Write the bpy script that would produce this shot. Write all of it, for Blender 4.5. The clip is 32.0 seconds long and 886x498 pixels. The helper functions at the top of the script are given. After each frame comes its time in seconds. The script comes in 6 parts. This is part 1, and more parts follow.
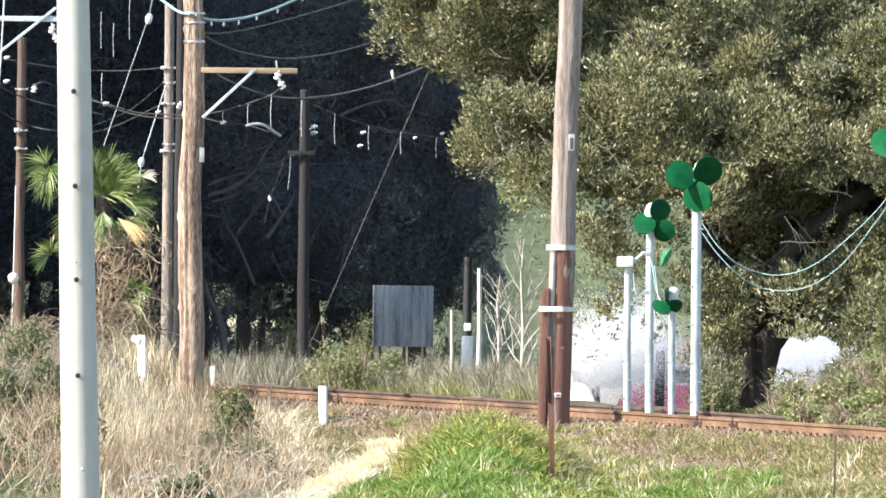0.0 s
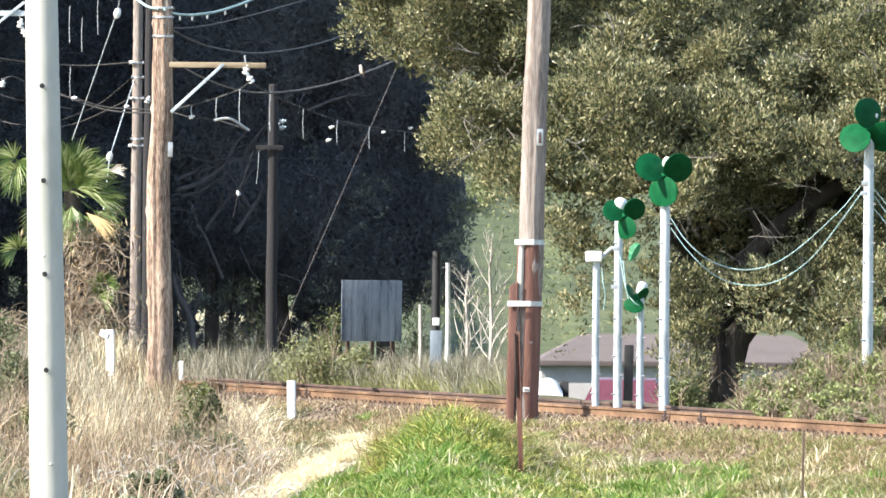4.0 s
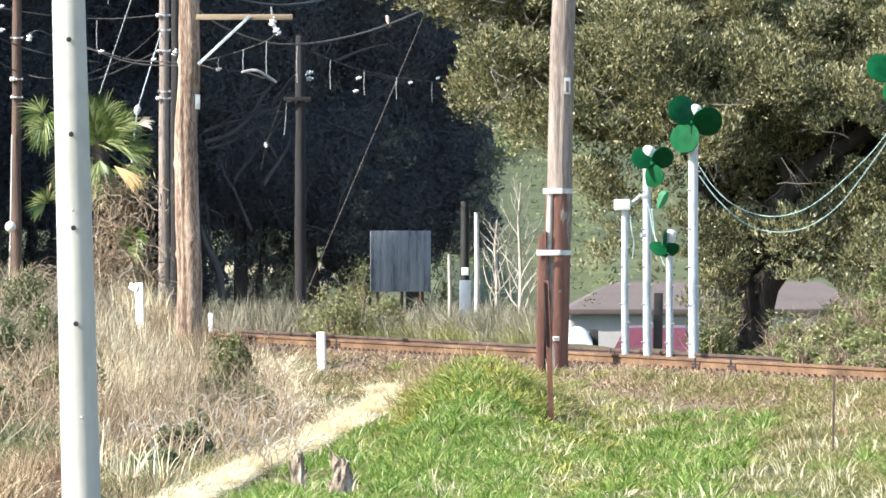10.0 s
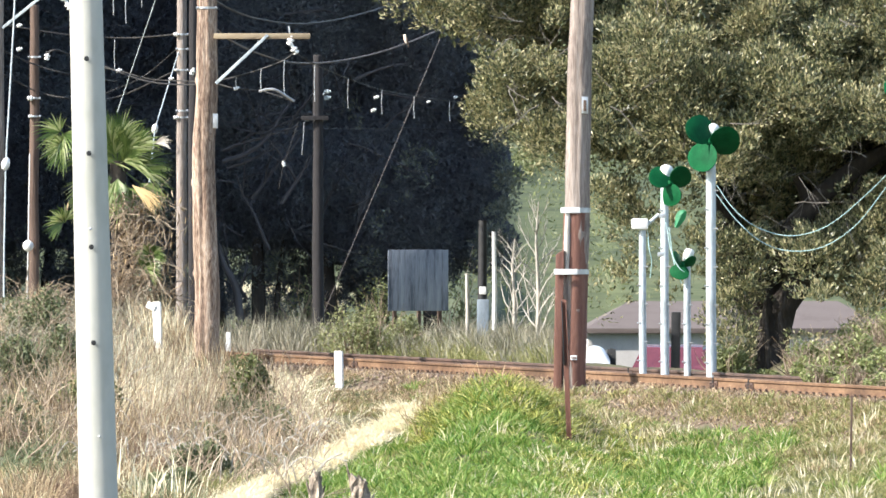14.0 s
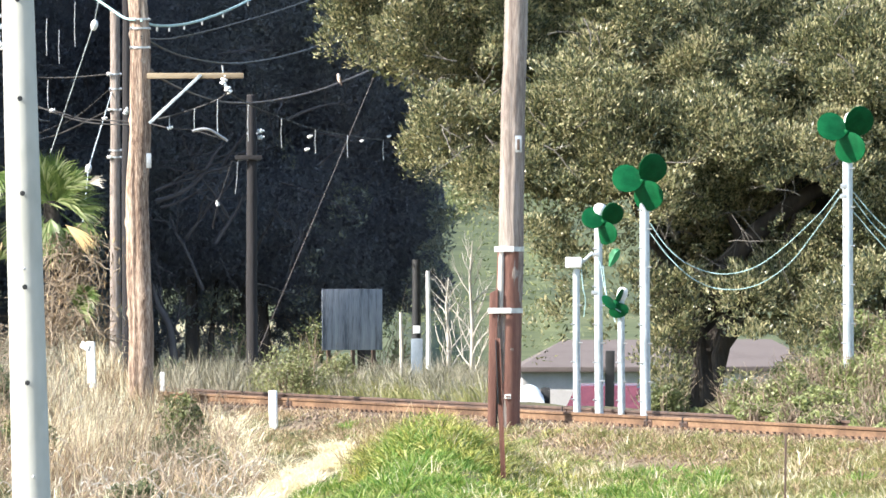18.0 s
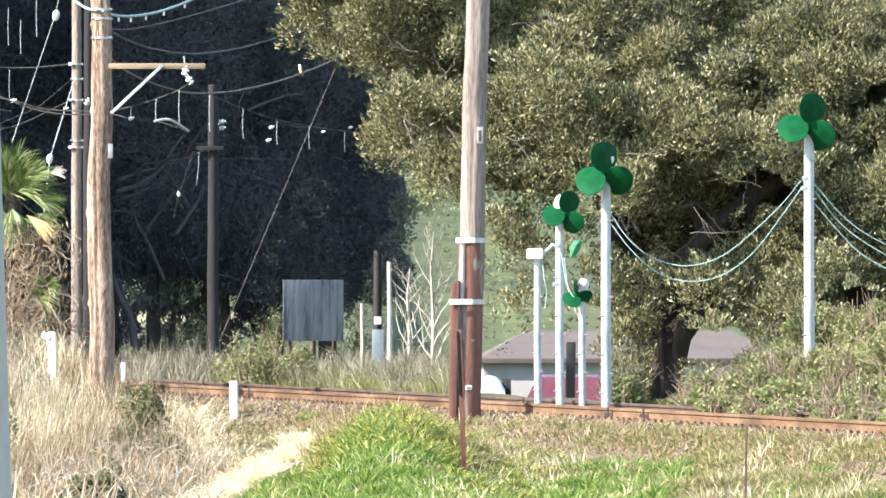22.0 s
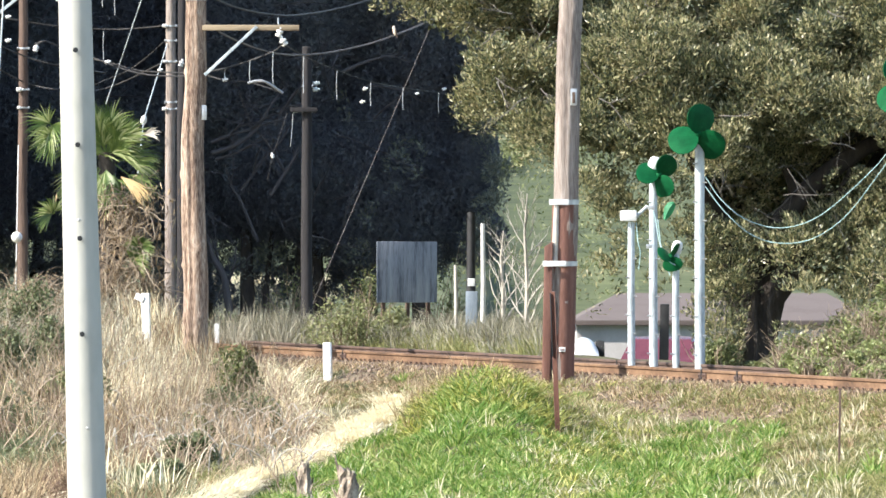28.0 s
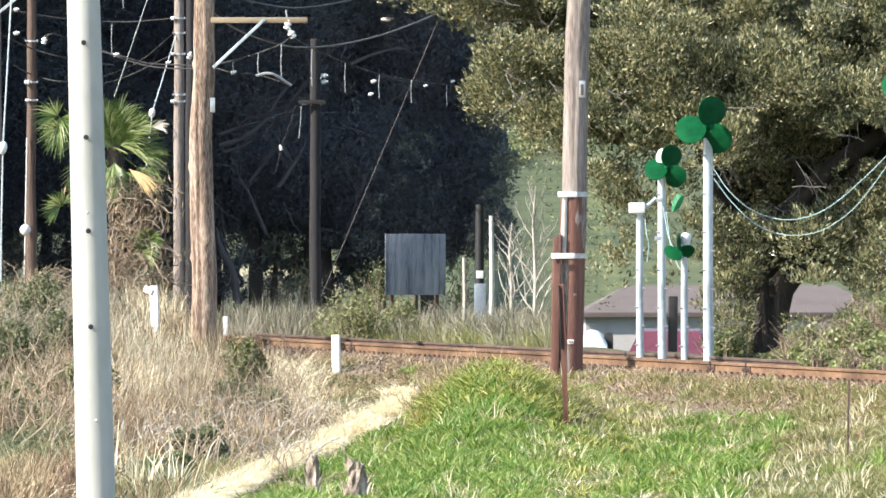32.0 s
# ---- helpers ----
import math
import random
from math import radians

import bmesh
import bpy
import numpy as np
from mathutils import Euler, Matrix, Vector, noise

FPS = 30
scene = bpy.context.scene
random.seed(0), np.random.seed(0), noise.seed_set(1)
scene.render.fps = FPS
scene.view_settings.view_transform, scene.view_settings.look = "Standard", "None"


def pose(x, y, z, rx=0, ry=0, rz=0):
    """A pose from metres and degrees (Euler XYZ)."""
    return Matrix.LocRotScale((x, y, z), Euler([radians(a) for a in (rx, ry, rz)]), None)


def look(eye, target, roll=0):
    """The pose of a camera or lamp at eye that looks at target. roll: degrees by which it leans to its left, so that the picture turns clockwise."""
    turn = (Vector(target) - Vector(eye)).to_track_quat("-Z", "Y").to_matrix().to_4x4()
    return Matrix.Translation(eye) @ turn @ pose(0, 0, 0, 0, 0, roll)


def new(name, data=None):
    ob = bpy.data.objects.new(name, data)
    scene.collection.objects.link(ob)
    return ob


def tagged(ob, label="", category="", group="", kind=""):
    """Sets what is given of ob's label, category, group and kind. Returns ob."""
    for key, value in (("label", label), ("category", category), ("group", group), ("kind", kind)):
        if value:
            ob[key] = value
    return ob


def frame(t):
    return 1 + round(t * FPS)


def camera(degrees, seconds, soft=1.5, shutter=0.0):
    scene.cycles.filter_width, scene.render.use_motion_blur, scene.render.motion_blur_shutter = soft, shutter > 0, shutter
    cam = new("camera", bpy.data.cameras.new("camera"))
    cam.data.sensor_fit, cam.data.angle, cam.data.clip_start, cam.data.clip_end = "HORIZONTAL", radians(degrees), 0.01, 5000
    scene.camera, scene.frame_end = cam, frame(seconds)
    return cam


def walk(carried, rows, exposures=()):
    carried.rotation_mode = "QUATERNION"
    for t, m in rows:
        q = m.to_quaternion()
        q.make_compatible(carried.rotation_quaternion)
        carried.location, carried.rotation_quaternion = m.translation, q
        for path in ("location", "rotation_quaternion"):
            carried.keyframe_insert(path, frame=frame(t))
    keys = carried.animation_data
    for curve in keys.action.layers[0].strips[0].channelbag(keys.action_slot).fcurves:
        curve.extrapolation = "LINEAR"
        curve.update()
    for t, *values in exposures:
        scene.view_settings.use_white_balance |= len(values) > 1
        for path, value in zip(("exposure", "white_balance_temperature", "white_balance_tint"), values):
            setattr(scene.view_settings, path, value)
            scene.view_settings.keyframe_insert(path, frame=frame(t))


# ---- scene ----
# ---------------------------------------------------------------- camera
EYE_Z = 1.9
cam = camera(7.0, 32.0, soft=1.6)
# seconds, yaw, pitch, roll in degrees; the camera stands in one place and is panned by hand
PATH = [
    (0, -0.0898, 0.3286, -0.544),
    (0.5, -0.1099, 0.3233, -0.351),
    (1, -0.1941, 0.2753, -0.124),
    (1.5, -0.2971, 0.2555, -0.292),
    (2, -0.2661, 0.1277, -0.426),
    (2.5, -0.3460, 0.0672, -0.618),
    (4.5, -0.2948, 0.3289, -0.498),
    (5, -0.0175, 0.2903, -0.413),
    (5.5, 0.0636, 0.2049, -0.478),
    (6, 0.1140, 0.1043, -0.310),
    (6.5, 0.1332, 0.0940, -0.411),
    (7, 0.1514, 0.1395, -0.618),
    (7.5, 0.1540, 0.0184, -0.525),
    (8, 0.1706, -0.0458, -0.487),
    (8.5, 0.0611, -0.1264, -0.262),
    (9, -0.0267, -0.1337, -0.238),
    (9.5, -0.1429, -0.1402, -0.239),
    (10, -0.1120, -0.1093, 0.016),
    (10.5, -0.0745, -0.0745, 0.043),
    (11, -0.0933, 0.0378, -0.009),
    (11.5, -0.0152, 0.0176, -0.009),
    (12, 0.0308, 0.0514, -0.030),
    (12.5, 0.0141, -0.0043, -0.055),
    (13, -0.0004, -0.0589, 0.007),
    (13.5, 0.0154, -0.0081, 0.010),
    (14, 0.0275, 0.0419, 0.001),
    (14.5, -0.0531, 0.1483, -0.002),
    (15, -0.1276, 0.2413, -0.012),
    (15.5, -0.2412, 0.2757, -0.039),
    (17.5, -0.5590, 0.3324, 0.063),
    (18, -0.4955, 0.3507, 0.139),
    (18.5, -0.3759, 0.3457, 0.255),
    (19, -0.4678, 0.2728, 0.078),
    (19.5, -0.7047, 0.2487, -0.012),
    (20, -0.9984, 0.2656, 0.075),
    (20.5, -0.9956, 0.2621, 0.046),
    (21, -0.9135, 0.2356, 0.071),
    (21.5, -0.8863, 0.2940, 0.000),
    (22, -0.8026, 0.2797, 0.006),
    (22.5, -0.8012, 0.2992, -0.059),
    (23, -0.7931, 0.2711, -0.031),
    (23.5, -0.7069, 0.2179, -0.152),
    (24, -0.5605, 0.1813, -0.030),
    (24.5, -0.4522, 0.1780, 0.027),
    (25, -0.3195, 0.1108, -0.033),
    (25.5, -0.2866, 0.1011, -0.057),
    (27.5, -0.1183, -0.0954, -0.093),
    (28, -0.0622, -0.0232, -0.060),
    (28.5, 0.0446, -0.0338, -0.060),
    (29, 0.0663, -0.0642, -0.227),
    (29.5, -0.0227, -0.1582, -0.287),
    (30, -0.0992, -0.0957, -0.497),
    (30.5, -0.0790, -0.0443, -0.370),
    (31, -0.0156, -0.0396, -0.054),
    (31.5, 0.0140, -0.0883, -0.056),
    (32, 0.0050, -0.0842, -0.006),
]
walk(cam, [(t, pose(0, 0, EYE_Z, 90 + p, r, w)) for t, w, p, r in PATH], exposures=[
    (0.0, 1.18), (2.0, 1.26), (6.0, 1.25), (8.0, 1.22), (10.0, 1.12), (14.0, 1.10), (16.0, 1.24), (20.0, 1.37), (25.0, 1.42), (27.0, 1.16), (30.0, 1.07), (32.0, 1.07)])

# ---------------------------------------------------------------- light
world = bpy.data.worlds.new("sky")
scene.world = world
world.use_nodes = True
SUN_EL, SUN_AZ = radians(37), radians(-112)      # azimuth clockwise from +y
_n = world.node_tree.nodes
_sky = _n.new("ShaderNodeTexSky")
_sky.sky_type, _sky.sun_disc = "NISHITA", False
_sky.sun_elevation, _sky.sun_rotation = SUN_EL, SUN_AZ
world.node_tree.links.new(_sky.outputs[0], _n["Background"].inputs[0])
_n["Background"].inputs[1].default_value = 0.148
sun_data = bpy.data.lights.new("sun", "SUN")
sun_data.energy, sun_data.angle, sun_data.color = 4.75, radians(0.53), (1.0, 0.945, 0.87)
sun = new("sun", sun_data)
_to_sun = Vector((math.sin(SUN_AZ) * math.cos(SUN_EL), math.cos(SUN_AZ) * math.cos(SUN_EL), math.sin(SUN_EL)))
sun.matrix_world = look(_to_sun * 300, (0, 0, 0))


# ---------------------------------------------------------------- materials
def material(name, stops, scale=3.0, rough=0.7, metal=0.0, bump=0.0, stretch=(1, 1, 1), island=0.0, fine=0.0, translucent=0.0,
             per_object=0.0, spec=0.5):
    """A surface whose colour runs through stops by noise at two scales, with relief, and by piece (island, per_object)."""
    m = bpy.data.materials.new(name)
    m.use_nodes = True
    nt = m.node_tree
    N, L = nt.nodes, nt.links
    b = N["Principled BSDF"]
    b.inputs["Roughness"].default_value, b.inputs["Metallic"].default_value = rough, metal
    b.inputs["Specular IOR Level"].default_value = spec
    co = N.new("ShaderNodeTexCoord")
    mp = N.new("ShaderNodeMapping")
    mp.inputs["Scale"].default_value = stretch
    L.new(co.outputs["Object"], mp.inputs["Vector"])
    big = N.new("ShaderNodeTexNoise")
    big.inputs["Scale"].default_value, big.inputs["Detail"].default_value = scale, 6
    small = N.new("ShaderNodeTexNoise")
    small.inputs["Scale"].default_value, small.inputs["Detail"].default_value = scale * 9, 4
    for n in (big, small):
        L.new(mp.outputs[0], n.inputs["Vector"])
    mix = N.new("ShaderNodeMath")
    mix.operation = "MULTIPLY_ADD"
    mix.inputs[1].default_value, mix.inputs[2].default_value = 0.35 + fine, 0.0
    L.new(small.outputs[0], mix.inputs[0])
    add = N.new("ShaderNodeMath")
    add.operation = "MULTIPLY_ADD"
    add.inputs[1].default_value = 0.65 - fine
    L.new(big.outputs[0], add.inputs[0])
    L.new(mix.outputs[0], add.inputs[2])
    value = add.outputs[0]
    for amount, node, socket in ((island, "ShaderNodeNewGeometry", "Random Per Island"), (per_object, "ShaderNodeObjectInfo", "Random")):
        if amount:
            g = N.new(node)
            k = N.new("ShaderNodeMix")
            k.inputs[0].default_value = amount
            L.new(value, k.inputs[2])
            L.new(g.outputs[socket], k.inputs[3])
            value = k.outputs[0]
    ramp = N.new("ShaderNodeValToRGB")
    e = ramp.color_ramp.elements
    while len(e) < len(stops):
        e.new(0.5)
    lo, hi = (0.36, 0.64) if max(island, per_object) < 0.5 else (0.08, 0.92)
    for i, c in enumerate(stops):
        e[i].position = lo + (hi - lo) * i / max(1, len(stops) - 1)
        e[i].color = (*c, 1)
    L.new(value, ramp.inputs[0])
    L.new(ramp.outputs[0], b.inputs["Base Color"])
    if bump:
        bp = N.new("ShaderNodeBump")
        bp.inputs["Strength"].default_value, bp.inputs["Distance"].default_value = bump, 0.02
        L.new(add.outputs[0], bp.inputs["Height"])
        L.new(bp.outputs[0], b.inputs["Normal"])
    if translucent:
        tr = N.new("ShaderNodeBsdfTranslucent")
        L.new(ramp.outputs[0], tr.inputs[0])
        ms = N.new("ShaderNodeMixShader")
        ms.inputs[0].default_value = translucent
        L.new(b.outputs[0], ms.inputs[1])
        L.new(tr.outputs[0], ms.inputs[2])
        L.new(ms.outputs[0], N["Material Output"].inputs[0])
    return m


M_GROUND = material("earth_and_turf", [(0.05, 0.055, 0.02), (0.13, 0.11, 0.06), (0.09, 0.11, 0.03)], 0.35, 0.95, bump=0.6)
M_HILL = material("pasture", [(0.03, 0.042, 0.018), (0.072, 0.09, 0.035), (0.105, 0.118, 0.052)], 0.16, 0.95, stretch=(0.3, 0.3, 15), bump=1.0, fine=0.1)
M_DIRT = material("brown_trackside_dirt", [(0.065, 0.05, 0.03), (0.14, 0.108, 0.066), (0.23, 0.18, 0.12)], 2.2, 0.95, bump=0.8)
M_BALLAST = material("ballast_stone", [(0.08, 0.055, 0.038), (0.18, 0.128, 0.092), (0.33, 0.26, 0.2)], 4, 0.9, island=0.75, bump=0.4)
M_RUST = material("rusted_rail_steel", [(0.075, 0.041, 0.022), (0.145, 0.082, 0.045), (0.235, 0.142, 0.08)], 2.5, 0.8, bump=0.3, stretch=(1, 0.25, 1))
M_RUST_DARK = material("dark_rail_steel", [(0.05, 0.035, 0.03), (0.10, 0.065, 0.05), (0.13, 0.08, 0.06)], 2.5, 0.7, bump=0.3)
M_HEAD = material("worn_rail_head", [(0.10, 0.08, 0.07), (0.16, 0.13, 0.11)], 3, 0.45, metal=0.5)
M_SLEEPER = material("old_sleeper_timber", [(0.09, 0.065, 0.05), (0.17, 0.125, 0.095)], 3, 0.9, per_object=0.5, bump=0.5)
M_CONCRETE = material("grey_pole_paint", [(0.40, 0.40, 0.355), (0.47, 0.465, 0.42), (0.52, 0.51, 0.455)], 1.2, 0.65, bump=0.08, stretch=(1, 1, 0.4))
M_TIMBER = material("weathered_pole_timber", [(0.045, 0.029, 0.022), (0.18, 0.117, 0.083), (0.36, 0.268, 0.20), (0.57, 0.475, 0.385)], 1.6, 0.9, bump=1.0, stretch=(6, 6, 0.5), fine=0.22)
M_ARM = material("tan_crossarm_timber", [(0.19, 0.135, 0.085), (0.30, 0.23, 0.145), (0.38, 0.305, 0.205)], 2.0, 0.85, bump=0.4, stretch=(0.4, 5, 5))
M_TIMBER_GREY = material("silvered_pole_timber", [(0.11, 0.08, 0.068), (0.26, 0.215, 0.185), (0.40, 0.35, 0.315)], 1.8, 0.9, bump=0.9, stretch=(6, 6, 0.3), fine=0.22)
M_TIMBER_DARK = material("creosoted_timber", [(0.07, 0.045, 0.035), (0.15, 0.10, 0.075)], 2.5, 0.85, bump=0.7, stretch=(5, 5, 0.25))
# near-black so that poles the sun reaches look shaded
M_TIMBER_SHADE = material("shade_darkened_timber", [(0.015, 0.014, 0.015), (0.034, 0.031, 0.033)], 2.5, 0.9, bump=0.6, stretch=(5, 5, 0.25))
M_BROWNPAINT = material("red_brown_timber_paint", [(0.10, 0.042, 0.03), (0.165, 0.075, 0.054), (0.22, 0.11, 0.08)], 2.5, 0.75, bump=0.5, stretch=(4, 4, 0.4))
M_WHITE = material("white_paint", [(0.70, 0.70, 0.67), (0.82, 0.82, 0.80)], 6, 0.5, bump=0.05)
M_POST = material("pale_blue_grey_post_paint", [(0.30, 0.34, 0.36), (0.50, 0.56, 0.58), (0.60, 0.66, 0.68)], 4, 0.5, bump=0.1, stretch=(1, 1, 0.3))
M_PORCELAIN = material("white_porcelain", [(0.78, 0.78, 0.76), (0.86, 0.86, 0.84)], 8, 0.15)
M_STEEL = material("galvanised_steel", [(0.42, 0.44, 0.45), (0.60, 0.61, 0.62)], 8, 0.45, metal=0.7)
M_WIRE = material("weathered_wire", [(0.03, 0.029, 0.029), (0.078, 0.073, 0.07)], 6, 0.6, metal=0.3)
M_WIRE_BROWN = material("copper_brown_wire", [(0.12, 0.098, 0.085), (0.20, 0.168, 0.148)], 6, 0.6, metal=0.2)
M_WIRE_CYAN = material("sheathed_cable", [(0.24, 0.38, 0.38), (0.38, 0.54, 0.53)], 6, 0.5)
M_GREENFAN = material("green_plastic", [(0.002, 0.056, 0.019), (0.006, 0.105, 0.035)], 5, 0.6, spec=0.08, translucent=0.05, bump=0.15)
M_GREENVANE = material("bright_green_plastic", [(0.05, 0.34, 0.15), (0.09, 0.42, 0.2)], 5, 0.4)
M_BOARD = material("stained_board_face", [(0.06, 0.075, 0.10), (0.24, 0.27, 0.32), (0.34, 0.38, 0.43)], 1.6, 0.7, stretch=(4.5, 1, 0.35), bump=0.1)
M_CASE = material("slate_blue_case_paint", [(0.18, 0.22, 0.26), (0.28, 0.33, 0.38)], 5, 0.6, bump=0.1, stretch=(1, 1, 0.4))
M_BLACK = material("black_steel", [(0.015, 0.015, 0.016), (0.03, 0.03, 0.03)], 6, 0.6)
M_BARK = material("dark_bark", [(0.03, 0.025, 0.022), (0.07, 0.058, 0.048)], 4, 0.95, bump=1.0, stretch=(2, 2, 0.4))
M_TWIG = material("pale_dead_twig", [(0.14, 0.095, 0.06), (0.46, 0.37, 0.27)], 6, 0.9, island=0.6)
M_STUMP = material("split_stump_wood", [(0.06, 0.045, 0.035), (0.26, 0.205, 0.155), (0.60, 0.52, 0.41)], 14, 0.9, bump=0.6, stretch=(1, 1, 0.3))
M_TWIG_MID = material("grey_brown_twig", [(0.09, 0.08, 0.07), (0.20, 0.18, 0.155)], 6, 0.9, island=0.6)
M_TWIG_WHITE = material("bleached_bark", [(0.36, 0.33, 0.28), (0.56, 0.52, 0.46)], 6, 0.85, island=0.3)
M_TWIG_GREY = material("grey_twig", [(0.04, 0.037, 0.038), (0.11, 0.10, 0.10)], 6, 0.9, island=0.5)
M_LEAF_FIG = material("olive_leaf", [(0.063, 0.08, 0.046), (0.165, 0.182, 0.09), (0.29, 0.292, 0.14), (0.50, 0.45, 0.265)], 0.75, 0.36, island=0.42, translucent=0.3)
M_LEAF_DARK = material("dark_needle_foliage", [(0.10, 0.105, 0.122), (0.145, 0.155, 0.172), (0.185, 0.20, 0.20)], 0.22, 0.95, island=0.05, translucent=0.28, spec=0.05)
M_LEAF_DULL = material("dull_shaded_leaf", [(0.11, 0.125, 0.11), (0.16, 0.18, 0.14), (0.22, 0.235, 0.18)], 0.5, 0.8, island=0.3, translucent=0.2)
M_LEAF_BUSH = material("bush_leaf", [(0.06, 0.08, 0.03), (0.16, 0.19, 0.07), (0.30, 0.30, 0.13)], 0.6, 0.5, island=0.6, translucent=0.25)
M_LEAF_LANTANA = material("lime_grey_bush_leaf", [(0.10, 0.135, 0.045), (0.26, 0.30, 0.11), (0.46, 0.47, 0.23)], 0.8, 0.5, island=0.6, translucent=0.3)
M_GRASS = material("lush_grass", [(0.03, 0.085, 0.012), (0.12, 0.25, 0.035), (0.30, 0.40, 0.085), (0.64, 0.58, 0.28)], 1.2, 0.55, island=0.6, translucent=0.35)
M_GRASS_HUMP = material("long_yellowing_grass", [(0.018, 0.04, 0.008), (0.12, 0.17, 0.025), (0.44, 0.43, 0.09), (0.88, 0.80, 0.34)], 2.5, 0.55, island=0.6, translucent=0.2)
M_GRASS_MID = material("rough_grass", [(0.10, 0.135, 0.036), (0.28, 0.28, 0.10), (0.52, 0.46, 0.23)], 0.6, 0.65, island=0.65, translucent=0.3)
M_STRAW = material("dry_straw", [(0.045, 0.03, 0.018), (0.21, 0.14, 0.075), (0.50, 0.37, 0.215), (0.86, 0.72, 0.49)], 0.5, 0.75, island=0.65, translucent=0.25)
M_LEAF_PALE = material("pale_yellow_green_leaf", [(0.13, 0.15, 0.065), (0.26, 0.28, 0.12), (0.42, 0.41, 0.22)], 0.8, 0.55, island=0.6, translucent=0.3)
M_BRACKEN = material("red_brown_dead_bracken", [(0.05, 0.03, 0.02), (0.17, 0.105, 0.068), (0.40, 0.27, 0.18)], 0.5, 0.8, island=0.65, translucent=0.2)
M_WEED = material("grey_green_weed", [(0.05, 0.065, 0.03), (0.14, 0.165, 0.075), (0.28, 0.30, 0.16)], 0.8, 0.6, island=0.6, translucent=0.2)
M_STRAW_GREY = material("greyed_dead_weed", [(0.07, 0.065, 0.04), (0.20, 0.185, 0.125), (0.38, 0.35, 0.26), (0.62, 0.58, 0.46)], 0.6, 0.8, island=0.65, translucent=0.25)
M_STRAW_PALE = material("bleached_straw", [(0.54, 0.44, 0.26), (0.84, 0.75, 0.51), (0.92, 0.86, 0.66)], 0.7, 0.75, island=0.6, translucent=0.25)
M_PALM = material("palm_frond", [(0.045, 0.085, 0.025), (0.12, 0.19, 0.055), (0.30, 0.36, 0.13), (0.58, 0.60, 0.38)], 0.8, 0.35, island=0.6, translucent=0.3)
M_PALM_DRY = material("dry_palm_frond", [(0.42, 0.27, 0.10), (0.62, 0.45, 0.22)], 1.5, 0.6, island=0.6, translucent=0.2)
M_ROOF = material("brown_roof_tile", [(0.085, 0.066, 0.06), (0.14, 0.115, 0.105)], 1.5, 0.85, per_object=0.3, stretch=(1, 1, 4))
M_WALL = material("cream_brick_wall", [(0.50, 0.47, 0.45), (0.60, 0.57, 0.55)], 2.0, 0.9, bump=0.2)
M_GLASS_DARK = material("dark_window_glass", [(0.02, 0.022, 0.025), (0.035, 0.038, 0.04)], 4, 0.08)
M_CAR_WHITE = material("white_car_paint", [(0.76, 0.76, 0.76), (0.82, 0.82, 0.82)], 3, 0.2)
M_CAR_RED = material("red_car_paint", [(0.12, 0.03, 0.04), (0.17, 0.045, 0.055)], 3, 0.25)
M_TYRE = material("tyre_rubber", [(0.012, 0.012, 0.012), (0.03, 0.03, 0.03)], 8, 0.9)
M_BIRD = material("pale_breast_feather", [(0.72, 0.55, 0.40), (0.88, 0.82, 0.72)], 30, 0.8)
M_BIRD_DARK = material("brown_wing_feather", [(0.09, 0.06, 0.045), (0.2, 0.15, 0.11)], 30, 0.8)


M_STEAM = material("white_vapour", [(0.88, 0.89, 0.92), (0.95, 0.95, 0.97)], 2, 0.9, translucent=0.5)


# ---------------------------------------------------------------- geometry helpers
UNIT = 12818.0          # bearings and rises below are counted in 1/12818 of a radian from the standpoint


def spot(u, v, d):
    """The place at bearing u (to the right), rise v and distance d from the standpoint."""
    return Vector((u * d / UNIT, d, EYE_Z + v * d / UNIT))


def rail_y(x):
    """Where the near rail runs."""
    return 108.6 + (4.0 - x) / 0.2841


RAIL_ANGLE = math.atan2(1.0, -0.2841)       # heading of the track in the plan
ALONG = Vector((math.cos(RAIL_ANGLE), math.sin(RAIL_ANGLE), 0))
ACROSS = Vector((ALONG.y, -ALONG.x, 0))     # from the near rail to the far one
RAIL_0 = Vector((4.0, 108.6, -0.115))


def smooth(a, b, x):
    t = np.clip((x - a) / (b - a), 0, 1)
    return t * t * (3 - 2 * t)


def wobble(x, y, s, seed=0.0):
    """A cheap smooth noise for arrays, about -1 to 1."""
    x, y = np.asarray(x) * s + seed, np.asarray(y) * s - seed
    return (np.sin(x * 1.3 + 1.7 * np.sin(y * 0.9)) + np.sin(y * 1.7 + 1.3 * np.sin(x * 1.1 + 2.0)) + 0.5 * np.sin(2.9 * x + 2.3 * y)) / 2.5


